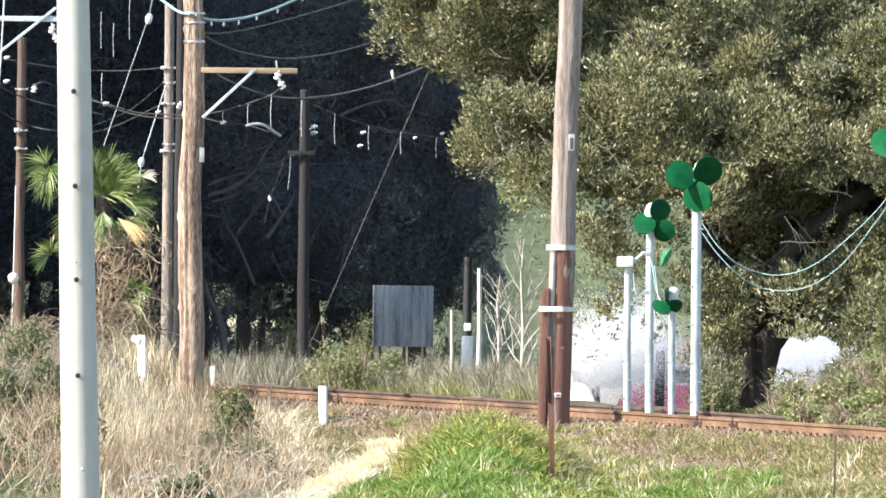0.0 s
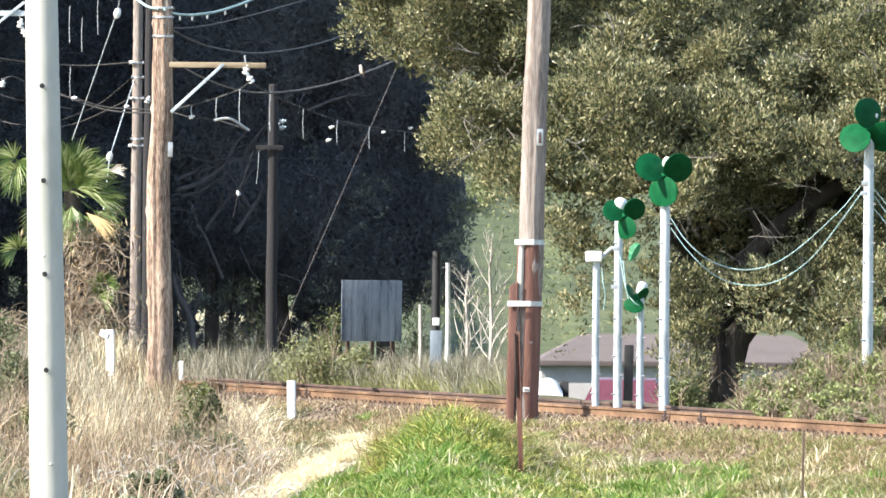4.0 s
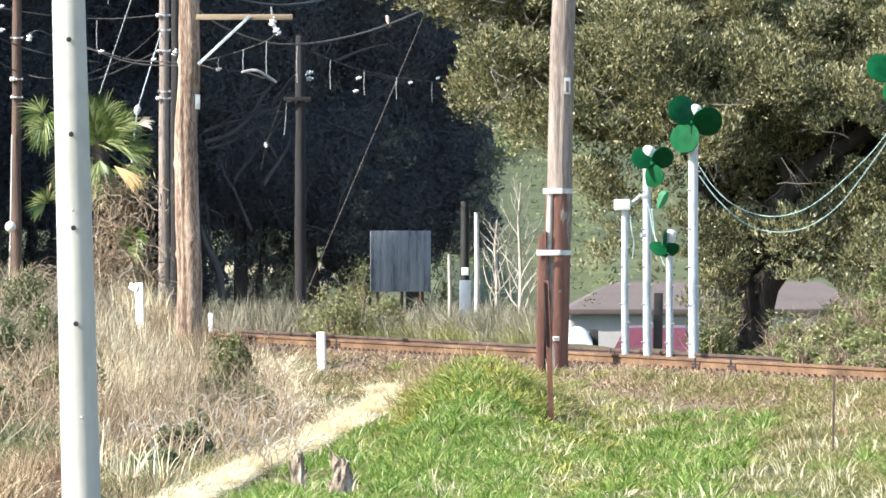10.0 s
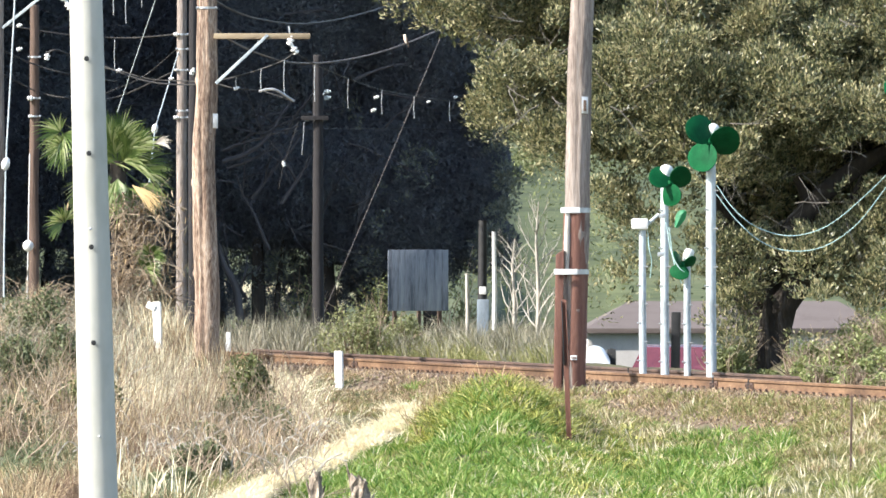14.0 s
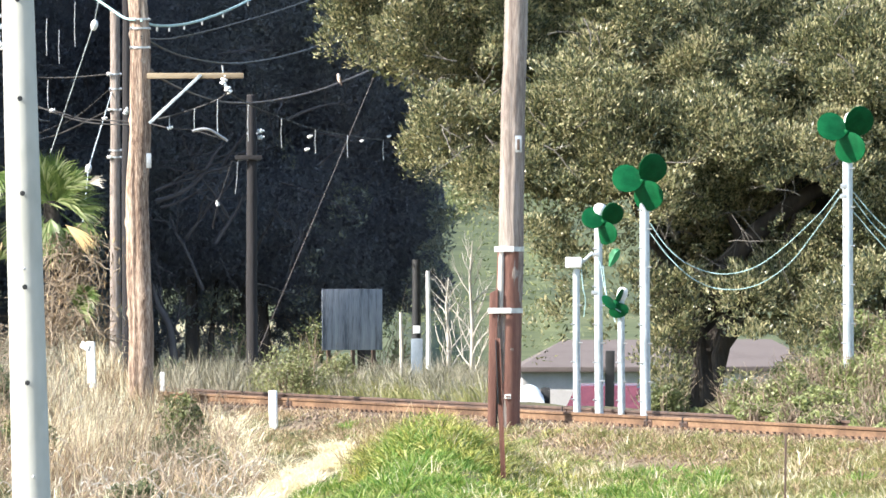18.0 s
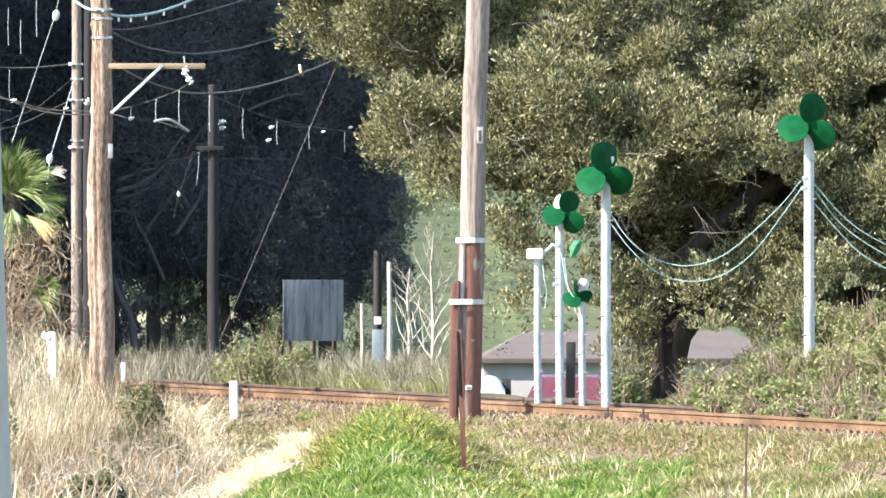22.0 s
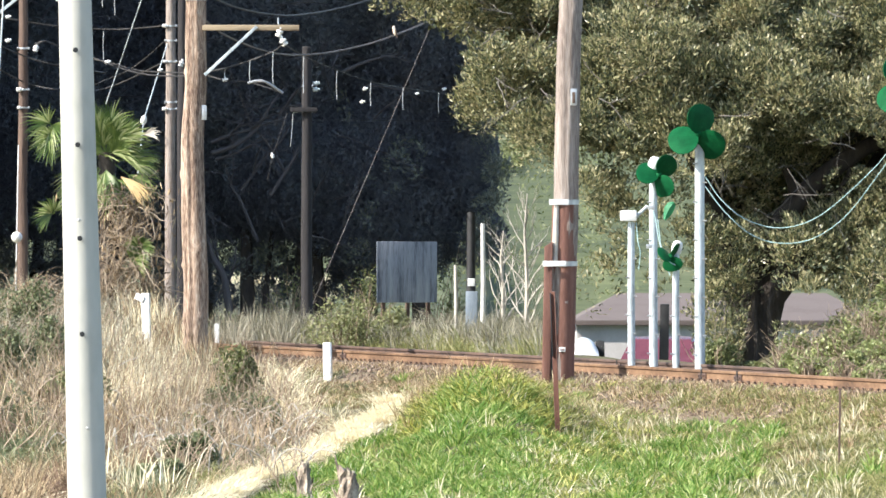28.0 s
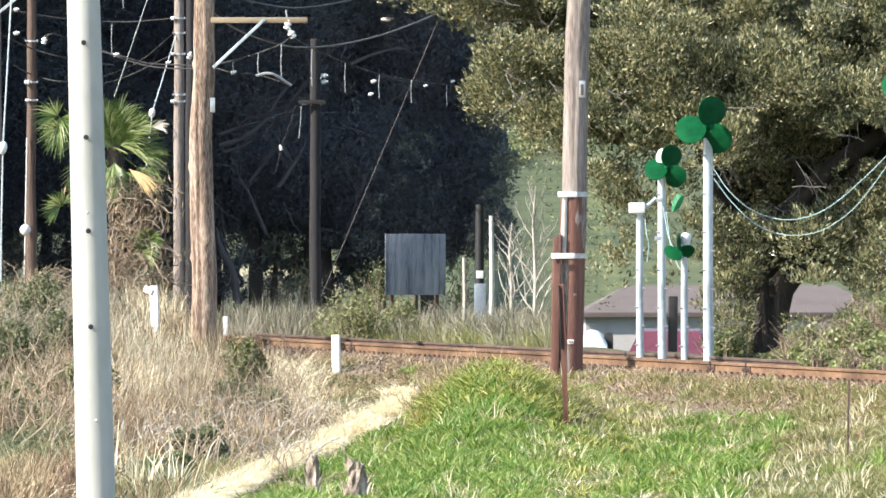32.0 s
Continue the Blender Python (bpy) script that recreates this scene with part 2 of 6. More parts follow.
def ground_z(x, y):
    """Height of the ground sheet."""
    x, y = np.asarray(x, float), np.asarray(y, float)
    s = (x - RAIL_0.x) * ACROSS.x + (y - RAIL_0.y) * ACROSS.y      # behind the near rail, square to the track
    z = RAIL_0.z - 0.035 - 0.425 * smooth(0.6, 2.0, -s) - 0.62 * smooth(1.0, 6.0, -s) + 0.9 * smooth(9.0, 24.0, -s)
    z = z + 1.65 * np.exp(-((x + 7.6) / 4.3) ** 2) * smooth(0.6, 2.5, -s) * smooth(80, 116, y)       # scrub bank
    z = z - 0.42 * np.exp(-((x + 3.7) / 1.1) ** 2 - ((y - 118) / 14.0) ** 2)
    z = z + 1.14 * np.exp(-((x - 0.70) / 1.32) ** 2 - ((y - 101.0) / 7.5) ** 2)                          # grass hump
    back = smooth(2.2, 5.0, s)
    z = z + back * (0.12 + 0.85 * smooth(6.4, 7.8, x) * smooth(3.0, 5.0, s) * (1 - smooth(7.5, 10.0, s)))
    z = z - 0.30 * back * smooth(1.9, 2.6, x) * (1 - smooth(5.8, 6.5, x))
    z = z - 2.7 * smooth(9.0, 16.0, s) * smooth(0.5, 4.0, x) * (1 - smooth(215, 300, y))
    z = z + smooth(225, 900, y) * 95 + smooth(225, 330, y) * 2.5
    z = z + 0.05 * wobble(x, y, 0.9) * smooth(0.9, 3.0, np.abs(s - 0.7))
    return z


def link(name, mesh, mat, parent=None, label=""):
    ob = new(name, mesh)
    if mat is not None and not mesh.materials:
        mesh.materials.append(mat)
    if parent is not None:
        ob.parent = parent
    if label:
        ob["label"] = label
    return ob


def part(name, bm, mat, parent=None, label="", shade=True):
    me = bpy.data.meshes.new(name)
    bm.to_mesh(me)
    bm.free()
    if shade:
        for p in me.polygons:
            p.use_smooth = True
        if len(me.polygons):
            me.set_sharp_from_angle(angle=radians(40))
    return link(name, me, mat, parent, label)


def empty(name, at, label, category, group="", kind="", turn=0.0):
    ob = new(name)
    ob.empty_display_size = 0.1
    ob.matrix_world = Matrix.Translation(at) @ Matrix.Rotation(turn, 4, "Z")
    return tagged(ob, label, category, group, kind)


def sheet_mesh(name, verts, faces_per):
    """A mesh of loose polygons of faces_per corners each, from an array of corners."""
    n = len(verts)
    me = bpy.data.meshes.new(name)
    me.vertices.add(n)
    me.vertices.foreach_set("co", np.asarray(verts, np.float32).ravel())
    me.loops.add(n)
    me.loops.foreach_set("vertex_index", np.arange(n, dtype=np.int32))
    k = n // faces_per
    me.polygons.add(k)
    me.polygons.foreach_set("loop_start", np.arange(0, n, faces_per, dtype=np.int32))
    me.update(calc_edges=True)
    return me


def strip_mesh(name, left, right):
    """Blades: left and right are arrays (blades, knots, 3); each blade is one strip of quads."""
    b, k, _ = left.shape
    verts = np.stack([left, right], 2).reshape(-1, 3)
    base = (np.arange(b) * k * 2)[:, None, None] + (np.arange(k - 1) * 2)[None, :, None]
    idx = (base + np.array([0, 1, 3, 2])[None, None, :]).reshape(-1)
    me = bpy.data.meshes.new(name)
    me.vertices.add(len(verts))
    me.vertices.foreach_set("co", verts.astype(np.float32).ravel())
    me.loops.add(len(idx))
    me.loops.foreach_set("vertex_index", idx.astype(np.int32))
    me.polygons.add(len(idx) // 4)
    me.polygons.foreach_set("loop_start", np.arange(0, len(idx), 4, dtype=np.int32))
    me.update(calc_edges=True)
    return me


RNG = np.random.default_rng(7)


def unit(a):
    return a / np.maximum(np.linalg.norm(a, axis=-1, keepdims=True), 1e-9)


def leaves(centres, length, width, droop=0.35, spread=1.0):
    """Folded leaf diamonds at the centres."""
    n = len(centres)
    d = unit(RNG.normal(size=(n, 3)) * spread + np.array([0, 0, -droop]))
    side = unit(np.cross(d, RNG.normal(size=(n, 3))))
    up = np.cross(d, side)
    L = (length * RNG.uniform(0.6, 1.3, n))[:, None]
    W = (width * RNG.uniform(0.6, 1.3, n))[:, None]
    a, b = centres - d * L / 2, centres + d * L / 2
    m = centres - d * L * 0.08
    return np.stack([a, m + side * W / 2 + up * W * 0.18, b, m - side * W / 2 + up * W * 0.18], 1).reshape(-1, 3)


def blades(x, y, z, height, width, lean=0.5, knots=4, heading=None):
    """Bent grass blades standing at the given roots."""
    n = len(x)
    h = height * RNG.uniform(0.55, 1.25, n)
    az = RNG.uniform(0, 2 * np.pi, n) if heading is None else heading + RNG.normal(0, 0.6, n)
    l = lean * RNG.uniform(0.1, 1.4, n)
    t = np.linspace(0, 1, knots)[None, :]
    off = h[:, None] * l[:, None] * t ** 2
    px = x[:, None] + np.cos(az)[:, None] * off
    py = y[:, None] + np.sin(az)[:, None] * off
    pz = z[:, None] + h[:, None] * (t - 0.35 * np.minimum(l, 1.5)[:, None] * t ** 2.5)
    c = np.stack([px, py, pz], 2)
    wa = RNG.uniform(-0.9, 0.9, n)
    wv = np.stack([np.cos(wa), np.sin(wa), np.zeros(n)], 1)[:, None, :]
    w = (width * RNG.uniform(0.6, 1.3, n))[:, None, None] * (1 - 0.9 * t ** 1.5)[:, :, None] / 2
    return c - wv * w, c + wv * w


def tube(bm, points, radii, sides=8, cap=True):
    """A tube along the points."""
    pts = [Vector(p) for p in points]
    if not hasattr(radii, "__len__"):
        radii = [radii] * len(pts)
    rings = []
    ref = None
    for i, p in enumerate(pts):
        t = (pts[min(i + 1, len(pts) - 1)] - pts[max(i - 1, 0)]).normalized()
        if ref is None:
            ref = t.orthogonal().normalized()
        ref = (ref - t * ref.dot(t)).normalized()
        o = t.cross(ref)
        rings.append([bm.verts.new(p + (ref * math.cos(a) + o * math.sin(a)) * radii[i])
                      for a in (2 * math.pi * j / sides for j in range(sides))])
    for a, b in zip(rings, rings[1:]):
        for j in range(sides):
            bm.faces.new((a[j], a[(j + 1) % sides], b[(j + 1) % sides], b[j]))
    if cap:
        bm.faces.new(list(reversed(rings[0])))
        bm.faces.new(rings[-1])
    return rings


def box(bm, at, size, turn=None, bevel=0.0):
    made = bmesh.ops.create_cube(bm, size=1.0)["verts"]
    m = Matrix.Translation(at) @ (turn.to_4x4() if turn is not None else Matrix()) @ Matrix.Diagonal((*size, 1))
    bmesh.ops.transform(bm, matrix=m, verts=made)
    if bevel:
        edges = list({e for v in made for e in v.link_edges})
        bmesh.ops.bevel(bm, geom=edges, offset=bevel, segments=2, profile=0.6, affect="EDGES")
    return made


def lathe(bm, profile, at=(0, 0, 0), axis=None, sides=14):
    """Turns (radius, height) pairs about an axis."""
    q = Vector(axis).to_track_quat("Z", "Y") if axis is not None else Matrix.Identity(3).to_quaternion()
    at = Vector(at)
    rings = [[bm.verts.new(at + q @ Vector((r * math.cos(2 * math.pi * j / sides), r * math.sin(2 * math.pi * j / sides), h)))
              for j in range(sides)] for r, h in profile]
    for a, b in zip(rings, rings[1:]):
        for j in range(sides):
            bm.faces.new((a[j], a[(j + 1) % sides], b[(j + 1) % sides], b[j]))
    bm.faces.new(list(reversed(rings[0])))
    bm.faces.new(rings[-1])


def sag(a, b, drop, n=16):
    a, b = Vector(a), Vector(b)
    return [a.lerp(b, i / n) - Vector((0, 0, drop * 4 * (i / n) * (1 - i / n))) for i in range(n + 1)]


# ================================================================ the setting
def build_ground():
    xs = np.unique(np.concatenate([np.linspace(-16, 16, 129), np.linspace(-60, 60, 61), np.linspace(-1500, 1500, 41)]))
    ys = np.unique(np.concatenate([np.linspace(55, 160, 211), np.linspace(-20, 300, 81), np.linspace(-400, 2500, 59)]))
    X, Y = np.meshgrid(xs, ys)
    Z = ground_z(X, Y)
    v = np.stack([X, Y, Z], 2).reshape(-1, 3)
    nx = len(xs)
    i = (np.arange(len(ys) - 1)[:, None] * nx + np.arange(nx - 1)[None, :]).reshape(-1)
    f = np.stack([i, i + 1, i + nx + 1, i + nx], 1)
    me = bpy.data.meshes.new("ground")
    me.from_pydata(v.tolist(), [], f.tolist())
    me.materials.append(M_GROUND)
    me.materials.append(M_HILL)
    me.materials.append(M_DIRT)
    far = (Y[:-1, :-1] > 175).reshape(-1).astype(np.int32)
    S = (X - RAIL_0.x) * ACROSS.x + (Y - RAIL_0.y) * ACROSS.y
    far[((np.abs(S - 0.4) < 2.3)[:-1, :-1] & (Y < 170)[:-1, :-1]).reshape(-1)] = 2
    me.polygons.foreach_set("material_index", far)
    me.polygons.foreach_set("use_smooth", np.ones(len(f), bool))
    ob = new("ground", me)
    tagged(ob, "uneven earth and pasture rising to a green hillside", "ground", kind="structure")


def zone(x, y, z):
    """Bearing and fall of a place as seen from the standpoint."""
    return x / y * UNIT + 784, 428 + (EYE_Z - z) / y * UNIT


RAIL_SHAPE = ((-0.07, 0), (0.07, 0), (0.07, 0.012), (0.012, 0.032), (0.010, 0.118), (0.035, 0.130), (0.036, 0.160), (0.026, 0.17),
              (-0.026, 0.17), (-0.036, 0.160), (-0.035, 0.130), (-0.010, 0.118), (-0.012, 0.032), (-0.07, 0.012))


def build_track():
    track = empty("railway_track", RAIL_0, "rusty jointed railway track on timber sleepers and ballast", "railway track", kind="structure")
    lo, hi = -48.0, 62.0
    for off, mat, label in ((0.0, M_RUST, "orange rusted rail"), (1.505, M_RUST_DARK, "dark brown rail")):
        bm = bmesh.new()
        rings = []
        for k in np.linspace(lo, hi, 40):
            c = ALONG * k + ACROSS * off
            rings.append([bm.verts.new(c + ACROSS * a + Vector((0, 0, h))) for a, h in RAIL_SHAPE])
        n = len(RAIL_SHAPE)
        for a, b in zip(rings, rings[1:]):
            for j in range(n):
                bm.faces.new((a[j], b[j], b[(j + 1) % n], a[(j + 1) % n]))
        rail = part("rail", bm, mat, track, label, shade=False)
        # fishplates with bolts
        for k in ((-1.8, -0.1, 20.5) if off == 0 else (-5.2, -3.4, 9.0)):
            bm = bmesh.new()
            side = Matrix((ALONG, ACROSS, Vector((0, 0, 1)))).transposed()
            box(bm, ALONG * k + ACROSS * (off - 0.022) + Vector((0, 0, 0.075)), (0.34, 0.022, 0.085), side, 0.004)
            for q in (-0.12, -0.04, 0.04, 0.12):
                box(bm, ALONG * (k + q) + ACROSS * (off - 0.04) + Vector((0, 0, 0.075)), (0.03, 0.03, 0.03), side)
            part("fishplate", bm, M_RUST_DARK, track, "dark bolted fishplate")
            bm = bmesh.new()
            box(bm, ALONG * k + ACROSS * (off - 0.0) + Vector((0, 0, 0.086)), (0.05, 0.09, 0.174), side)
            part("joint_gap", bm, M_BLACK, track, "dark rail joint")
    # sleepers and rail spikes
    bm = bmesh.new()
    box(bm, (0, 0, 0), (0.23, 2.5, 0.13), None, 0.012)
    sl = bpy.data.meshes.new("sleeper")
    bm.to_mesh(sl)
    bm.free()
    sl.materials.append(M_SLEEPER)
    bm = bmesh.new()
    for s in (-1, 1):
        box(bm, (s * 0.14, 0, 0.015), (0.03, 0.03, 0.03), None, 0.005)
        box(bm, (s * 0.14, 0.01, 0.033), (0.036, 0.045, 0.014), None, 0.004)
    sp = bpy.data.meshes.new("rail_spike")
    bm.to_mesh(sp)
    bm.free()
    sp.materials.append(M_RUST_DARK)
    k = lo + 0.3
    turn = RAIL_ANGLE
    while k < hi:
        j = random.uniform(-0.03, 0.03)
        ob = link("sleeper", sl, None, track)
        ob.matrix_local = Matrix.Translation(ALONG * (k + j) + ACROSS * 0.75 + Vector((0, 0, -0.068))) @ Matrix.Rotation(turn + random.uniform(-0.012, 0.012), 4, "Z")
        if -26 < k < 40:
            ob = link("rail_spike", sp, None, track)
            ob.matrix_local = Matrix.Translation(ALONG * (k + j) + ACROSS * -0.10 + Vector((0, 0, 0.0))) @ Matrix.Rotation(turn, 4, "Z")
        k += 0.6
    # ballast stones
    n = 42000
    s = np.concatenate([-RNG.uniform(0.12, 2.4, n * 2 // 3), RNG.uniform(0.0, 3.0, n // 3)])
    kk = RNG.uniform(-30, 36, len(s))
    x = RAIL_0.x + ALONG.x * kk + ACROSS.x * s
    y = RAIL_0.y + ALONG.y * kk + ACROSS.y * s
    z = np.maximum(ground_z(x, y), -0.72) + RNG.uniform(-0.012, 0.018, len(s))
    keep = (s > 0) | (RNG.uniform(0, 1, len(s)) < 1.25 + s * 0.48)
    c = np.stack([x, y, z], 1)[keep]
    m = len(c)
    r = (0.010 + 0.034 * RNG.uniform(0, 1, m) ** 1.8)[:, None]
    ax = np.array([[1, 0, 0], [-1, 0, 0], [0, 1, 0], [0, -1, 0], [0, 0, 1], [0, 0, -1]], float)
    v = c[:, None, :] + ax[None] * r[:, None] * RNG.uniform(0.6, 1.3, (m, 6, 1)) + RNG.normal(0, 0.008, (m, 6, 3))
    tri = np.array([[0, 2, 4], [2, 1, 4], [1, 3, 4], [3, 0, 4], [2, 0, 5], [1, 2, 5], [3, 1, 5], [0, 3, 5]])
    idx = (np.arange(m)[:, None, None] * 6 + tri[None]).reshape(-1)
    me = bpy.data.meshes.new("ballast")
    me.vertices.add(m * 6)
    me.vertices.foreach_set("co", v.astype(np.float32).ravel())
    me.loops.add(len(idx))
    me.loops.foreach_set("vertex_index", idx.astype(np.int32))
    me.polygons.add(len(idx) // 3)
    me.polygons.foreach_set("loop_start", np.arange(0, len(idx), 3, dtype=np.int32))
    me.update(calc_edges=True)
    tagged(link("ballast", me, M_BALLAST), "brown crushed stone ballast beside the rails", "ballast", kind="stuff")


build_ground()
build_track()


# ================================================================ poles and wires
def pole_body(bm, foot, top, r0, r1, sides=16, knots=9, rough=0.0):
    pts, rad = [], []
    for i in range(knots):
        t = i / (knots - 1)
        pts.append(Vector(foot).lerp(Vector(top), t) + Vector((random.uniform(-1, 1), random.uniform(-1, 1), 0)) * rough)
        rad.append((r0 + (r1 - r0) * t) * (1 + random.uniform(-1, 1) * rough * 1.5))
    return tube(bm, pts, rad, sides)


def insulator(bm, at, axis=(0, 0, 1), s=1.0):
    lathe(bm, [(0.012 * s, -0.07 * s), (0.045 * s, -0.06 * s), (0.05 * s, -0.03 * s), (0.025 * s, -0.02 * s), (0.055 * s, 0.0),
               (0.05 * s, 0.025 * s), (0.022 * s, 0.035 * s), (0.03 * s, 0.07 * s), (0.01 * s, 0.08 * s)], at, axis, 12)


def local(thing, p):
    return thing.matrix_world.inverted() @ Vector(p)


def grey_pole():
    d = 55.0
    a, b = spot(-641, 560, d), spot(-613, -590, d)
    foot = Vector((b.x, b.y, float(ground_z(b.x, b.y)) - 0.05))
    ob = empty("utility_pole", foot, "smooth pale grey concrete pole with step bolts", "pole")
    bm = bmesh.new()
    tube(bm, [Vector((0, 0, 0)), (a - foot) * 0.35, (a - foot) * 0.7, a - foot], [0.150, 0.140, 0.131, 0.122], 40)
    part("shaft", bm, M_CONCRETE, ob)
    for v in (428 - 83, 428 - 250, 428 - 415, 428 - 584, 428 - 750 - 176, 520):
        t = (v + 590) / 1150
        c = b.lerp(a, t) - foot
        bm = bmesh.new()
        tube(bm, [c + Vector((0.0, -0.09, 0)), c + Vector((0.006, -0.215, 0))], [0.012, 0.012], 8)
        lathe(bm, [(0.02, -0.012), (0.021, 0.0), (0.02, 0.012)], c + Vector((0.006, -0.215, 0)), (0.1, -1, 0), 8)
        part("step_bolt", bm, M_BLACK, ob, "dark steel step bolt")
    for v, u in ((428 - 383, 0.0), (428 - 750, 0.03)):
        c = b.lerp(a, (v + 590) / 1150) - foot
        bm = bmesh.new()
        lathe(bm, [(0.008, 0), (0.012, 0.01), (0.006, 0.016)], c + Vector((u, -0.146, 0)), (0, -1, 0), 8)
        part("bolt_hole", bm, M_STEEL, ob, "small capped bolt hole")


def wood_pole(name, foot, top, r0, r1, mat, label, rough=0.006):
    ob = empty(name, foot, label, "pole")
    me = bpy.data.meshes.new("shaft")
    axis = np.array(Vector(top) - Vector(foot))
    nz, ns = 150, 44
    t = np.linspace(0, 1, nz)[:, None] * np.ones((1, ns))
    a = np.linspace(0, 2 * np.pi, ns, endpoint=False)[None, :] * np.ones((nz, 1))
    h = t * axis[2]
    k = float(foot.x) * 3.7
    r = r0 + (r1 - r0) * t
    # long drying checks, flats and knots in the timber
    twist = a + 0.06 * h + 0.10 * wobble(h, a * 0, 1.1, k)
    check = np.zeros_like(a)
    for j in range(9):
        at = (k * 1.3 + j * 2.399 + 0.09 * wobble(h, h * 0, 1.7, j)) % (2 * np.pi)
        gap = np.abs((twist - at + np.pi) % (2 * np.pi) - np.pi)
        check = np.maximum(check, np.exp(-(gap / 0.11) ** 2) * np.clip(0.3 + 0.9 * wobble(h, h * 0, 0.55, j * 3.1 + k), 0, 1))
    knot = np.zeros_like(a)
    for j in range(int(axis[2] / 0.55)):
        at, z = (j * 2.1 + k) % (2 * np.pi), (j + 0.5 * math.sin(j * 7.3)) * 0.55
        gap = np.abs((a - at + np.pi) % (2 * np.pi) - np.pi)
        knot += np.exp(-(gap / 0.28) ** 2 - ((h - z) / 0.06) ** 2)
    r = r * (1 + rough * (9 * 0.35 * wobble(np.cos(a) * 1.5, h * 0.7 + np.sin(a), 1.3, k) - 14 * check + 9 * knot))
    lean = np.stack([rough * 2.5 * wobble(t[:, 0] * 9, t[:, 0], 1.0, k), np.zeros(nz)], 1)
    v = np.stack([axis[0] * t + r * np.cos(a) + lean[:, :1], axis[1] * t + r * np.sin(a), h - 0.15 * (1 - t)], 2).reshape(-1, 3)
    i, j = np.meshgrid(np.arange(nz - 1), np.arange(ns), indexing="ij")
    q = np.stack([i * ns + j, i * ns + (j + 1) % ns, (i + 1) * ns + (j + 1) % ns, (i + 1) * ns + j], 2).reshape(-1, 4)
    me.from_pydata(v.tolist(), [], q.tolist() + [list(range((nz - 1) * ns, nz * ns))])
    for f in me.polygons:
        f.use_smooth = True
    link("shaft", me, mat, ob)
    return ob


def on_ground(u, d, dz=0.0):
    x = u * d / UNIT
    return Vector((x, d, float(ground_z(x, d)) + dz))


def band(ob, centre, r, h, mat, label):
    bm = bmesh.new()
    lathe(bm, [(r - 0.006, -h / 2), (r + 0.006, -h / 2), (r + 0.006, h / 2), (r - 0.006, h / 2)], centre, None, 18)
    return part("band", bm, mat, ob, label)


def bracket(ob, centre, r, mat=None, width=0.16):
    """A strap with a bolt through the pole."""
    band(ob, centre, r, 0.035, mat or M_STEEL, "galvanised strap")
    bm = bmesh.new()
    tube(bm, [centre + Vector((-width, -r * 0.6, 0)), centre + Vector((width, -r * 0.6, 0))], 0.014, 8)
    for s in (-1, 1):
        lathe(bm, [(0.026, -0.015), (0.026, 0.015)], centre + Vector((s * width, -r * 0.6, 0)), (1, 0, 0), 8)
    part("through_bolt", bm, M_STEEL, ob, "galvanised through bolt")


def arm_with_brace(ob, root, tip, brace_low, brace_high, mat, d_ins):
    foot = ob.matrix_world.translation
    r, t = root - foot, tip - foot
    side = Matrix(((t - r).normalized(), Vector((0, 1, 0)), Vector((0, 0, 1)))).transposed()
    bm = bmesh.new()
    box(bm, (r + t) / 2, ((t - r).length, 0.10, 0.10), side, 0.01)
    arm = part("crossarm", bm, mat, ob, "squared timber crossarm")
    bm = bmesh.new()
    a, b = brace_low - foot, brace_high - foot
    dirn = (b - a).normalized()
    box(bm, (a + b) / 2 + Vector((0, -0.07, 0)), ((b - a).length, 0.03, 0.055), Matrix((dirn, Vector((0, 1, 0)), dirn.cross(Vector((0, 1, 0))))).transposed(), 0.006)
    part("brace", bm, M_POST, ob, "pale painted flat steel brace")
    c = d_ins - foot
    for q, ax in ((Vector((-0.02, -0.02, 0.02)), (0.25, 0, 1)), (Vector((0.05, -0.02, -0.14)), (-0.6, 0, 1))):
        bm = bmesh.new()
        insulator(bm, c + q, ax, 1.25)
        part("insulator", bm, M_PORCELAIN, ob, "white porcelain insulator")
    bm = bmesh.new()
    tube(bm, [c + Vector((-0.05, 0, 0.28)), c + Vector((-0.03, 0, 0.1)), c + Vector((0.0, 0, -0.05))], 0.016, 6)
    part("hanger", bm, M_STEEL, ob)


def wire(name, pts, r, mat, label, sides=6):
    bm = bmesh.new()
    o = Vector(pts[0])
    tube(bm, [Vector(p) - o for p in pts], r, sides)
    ob = part(name, bm, mat)
    ob.location = o
    return tagged(ob, label, "wire")


def curve_through(points, n=5):
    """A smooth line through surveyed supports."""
    p = [Vector(q) for q in points]
    p = [p[0] * 2 - p[1]] + p + [p[-1] * 2 - p[-2]]
    out = []
    for a, b, c, d in zip(p, p[1:], p[2:], p[3:]):
        for i in range(n):
            t = i / n
            out.append(0.5 * ((2 * b) + (c - a) * t + (2 * a - 5 * b + 4 * c - d) * t * t + (3 * b - a - 3 * c + d) * t ** 3))
    return out + [p[-2]]


def survey(*uvd):
    return [spot(x - 784, 428 - y, d) for x, y, d in uvd]


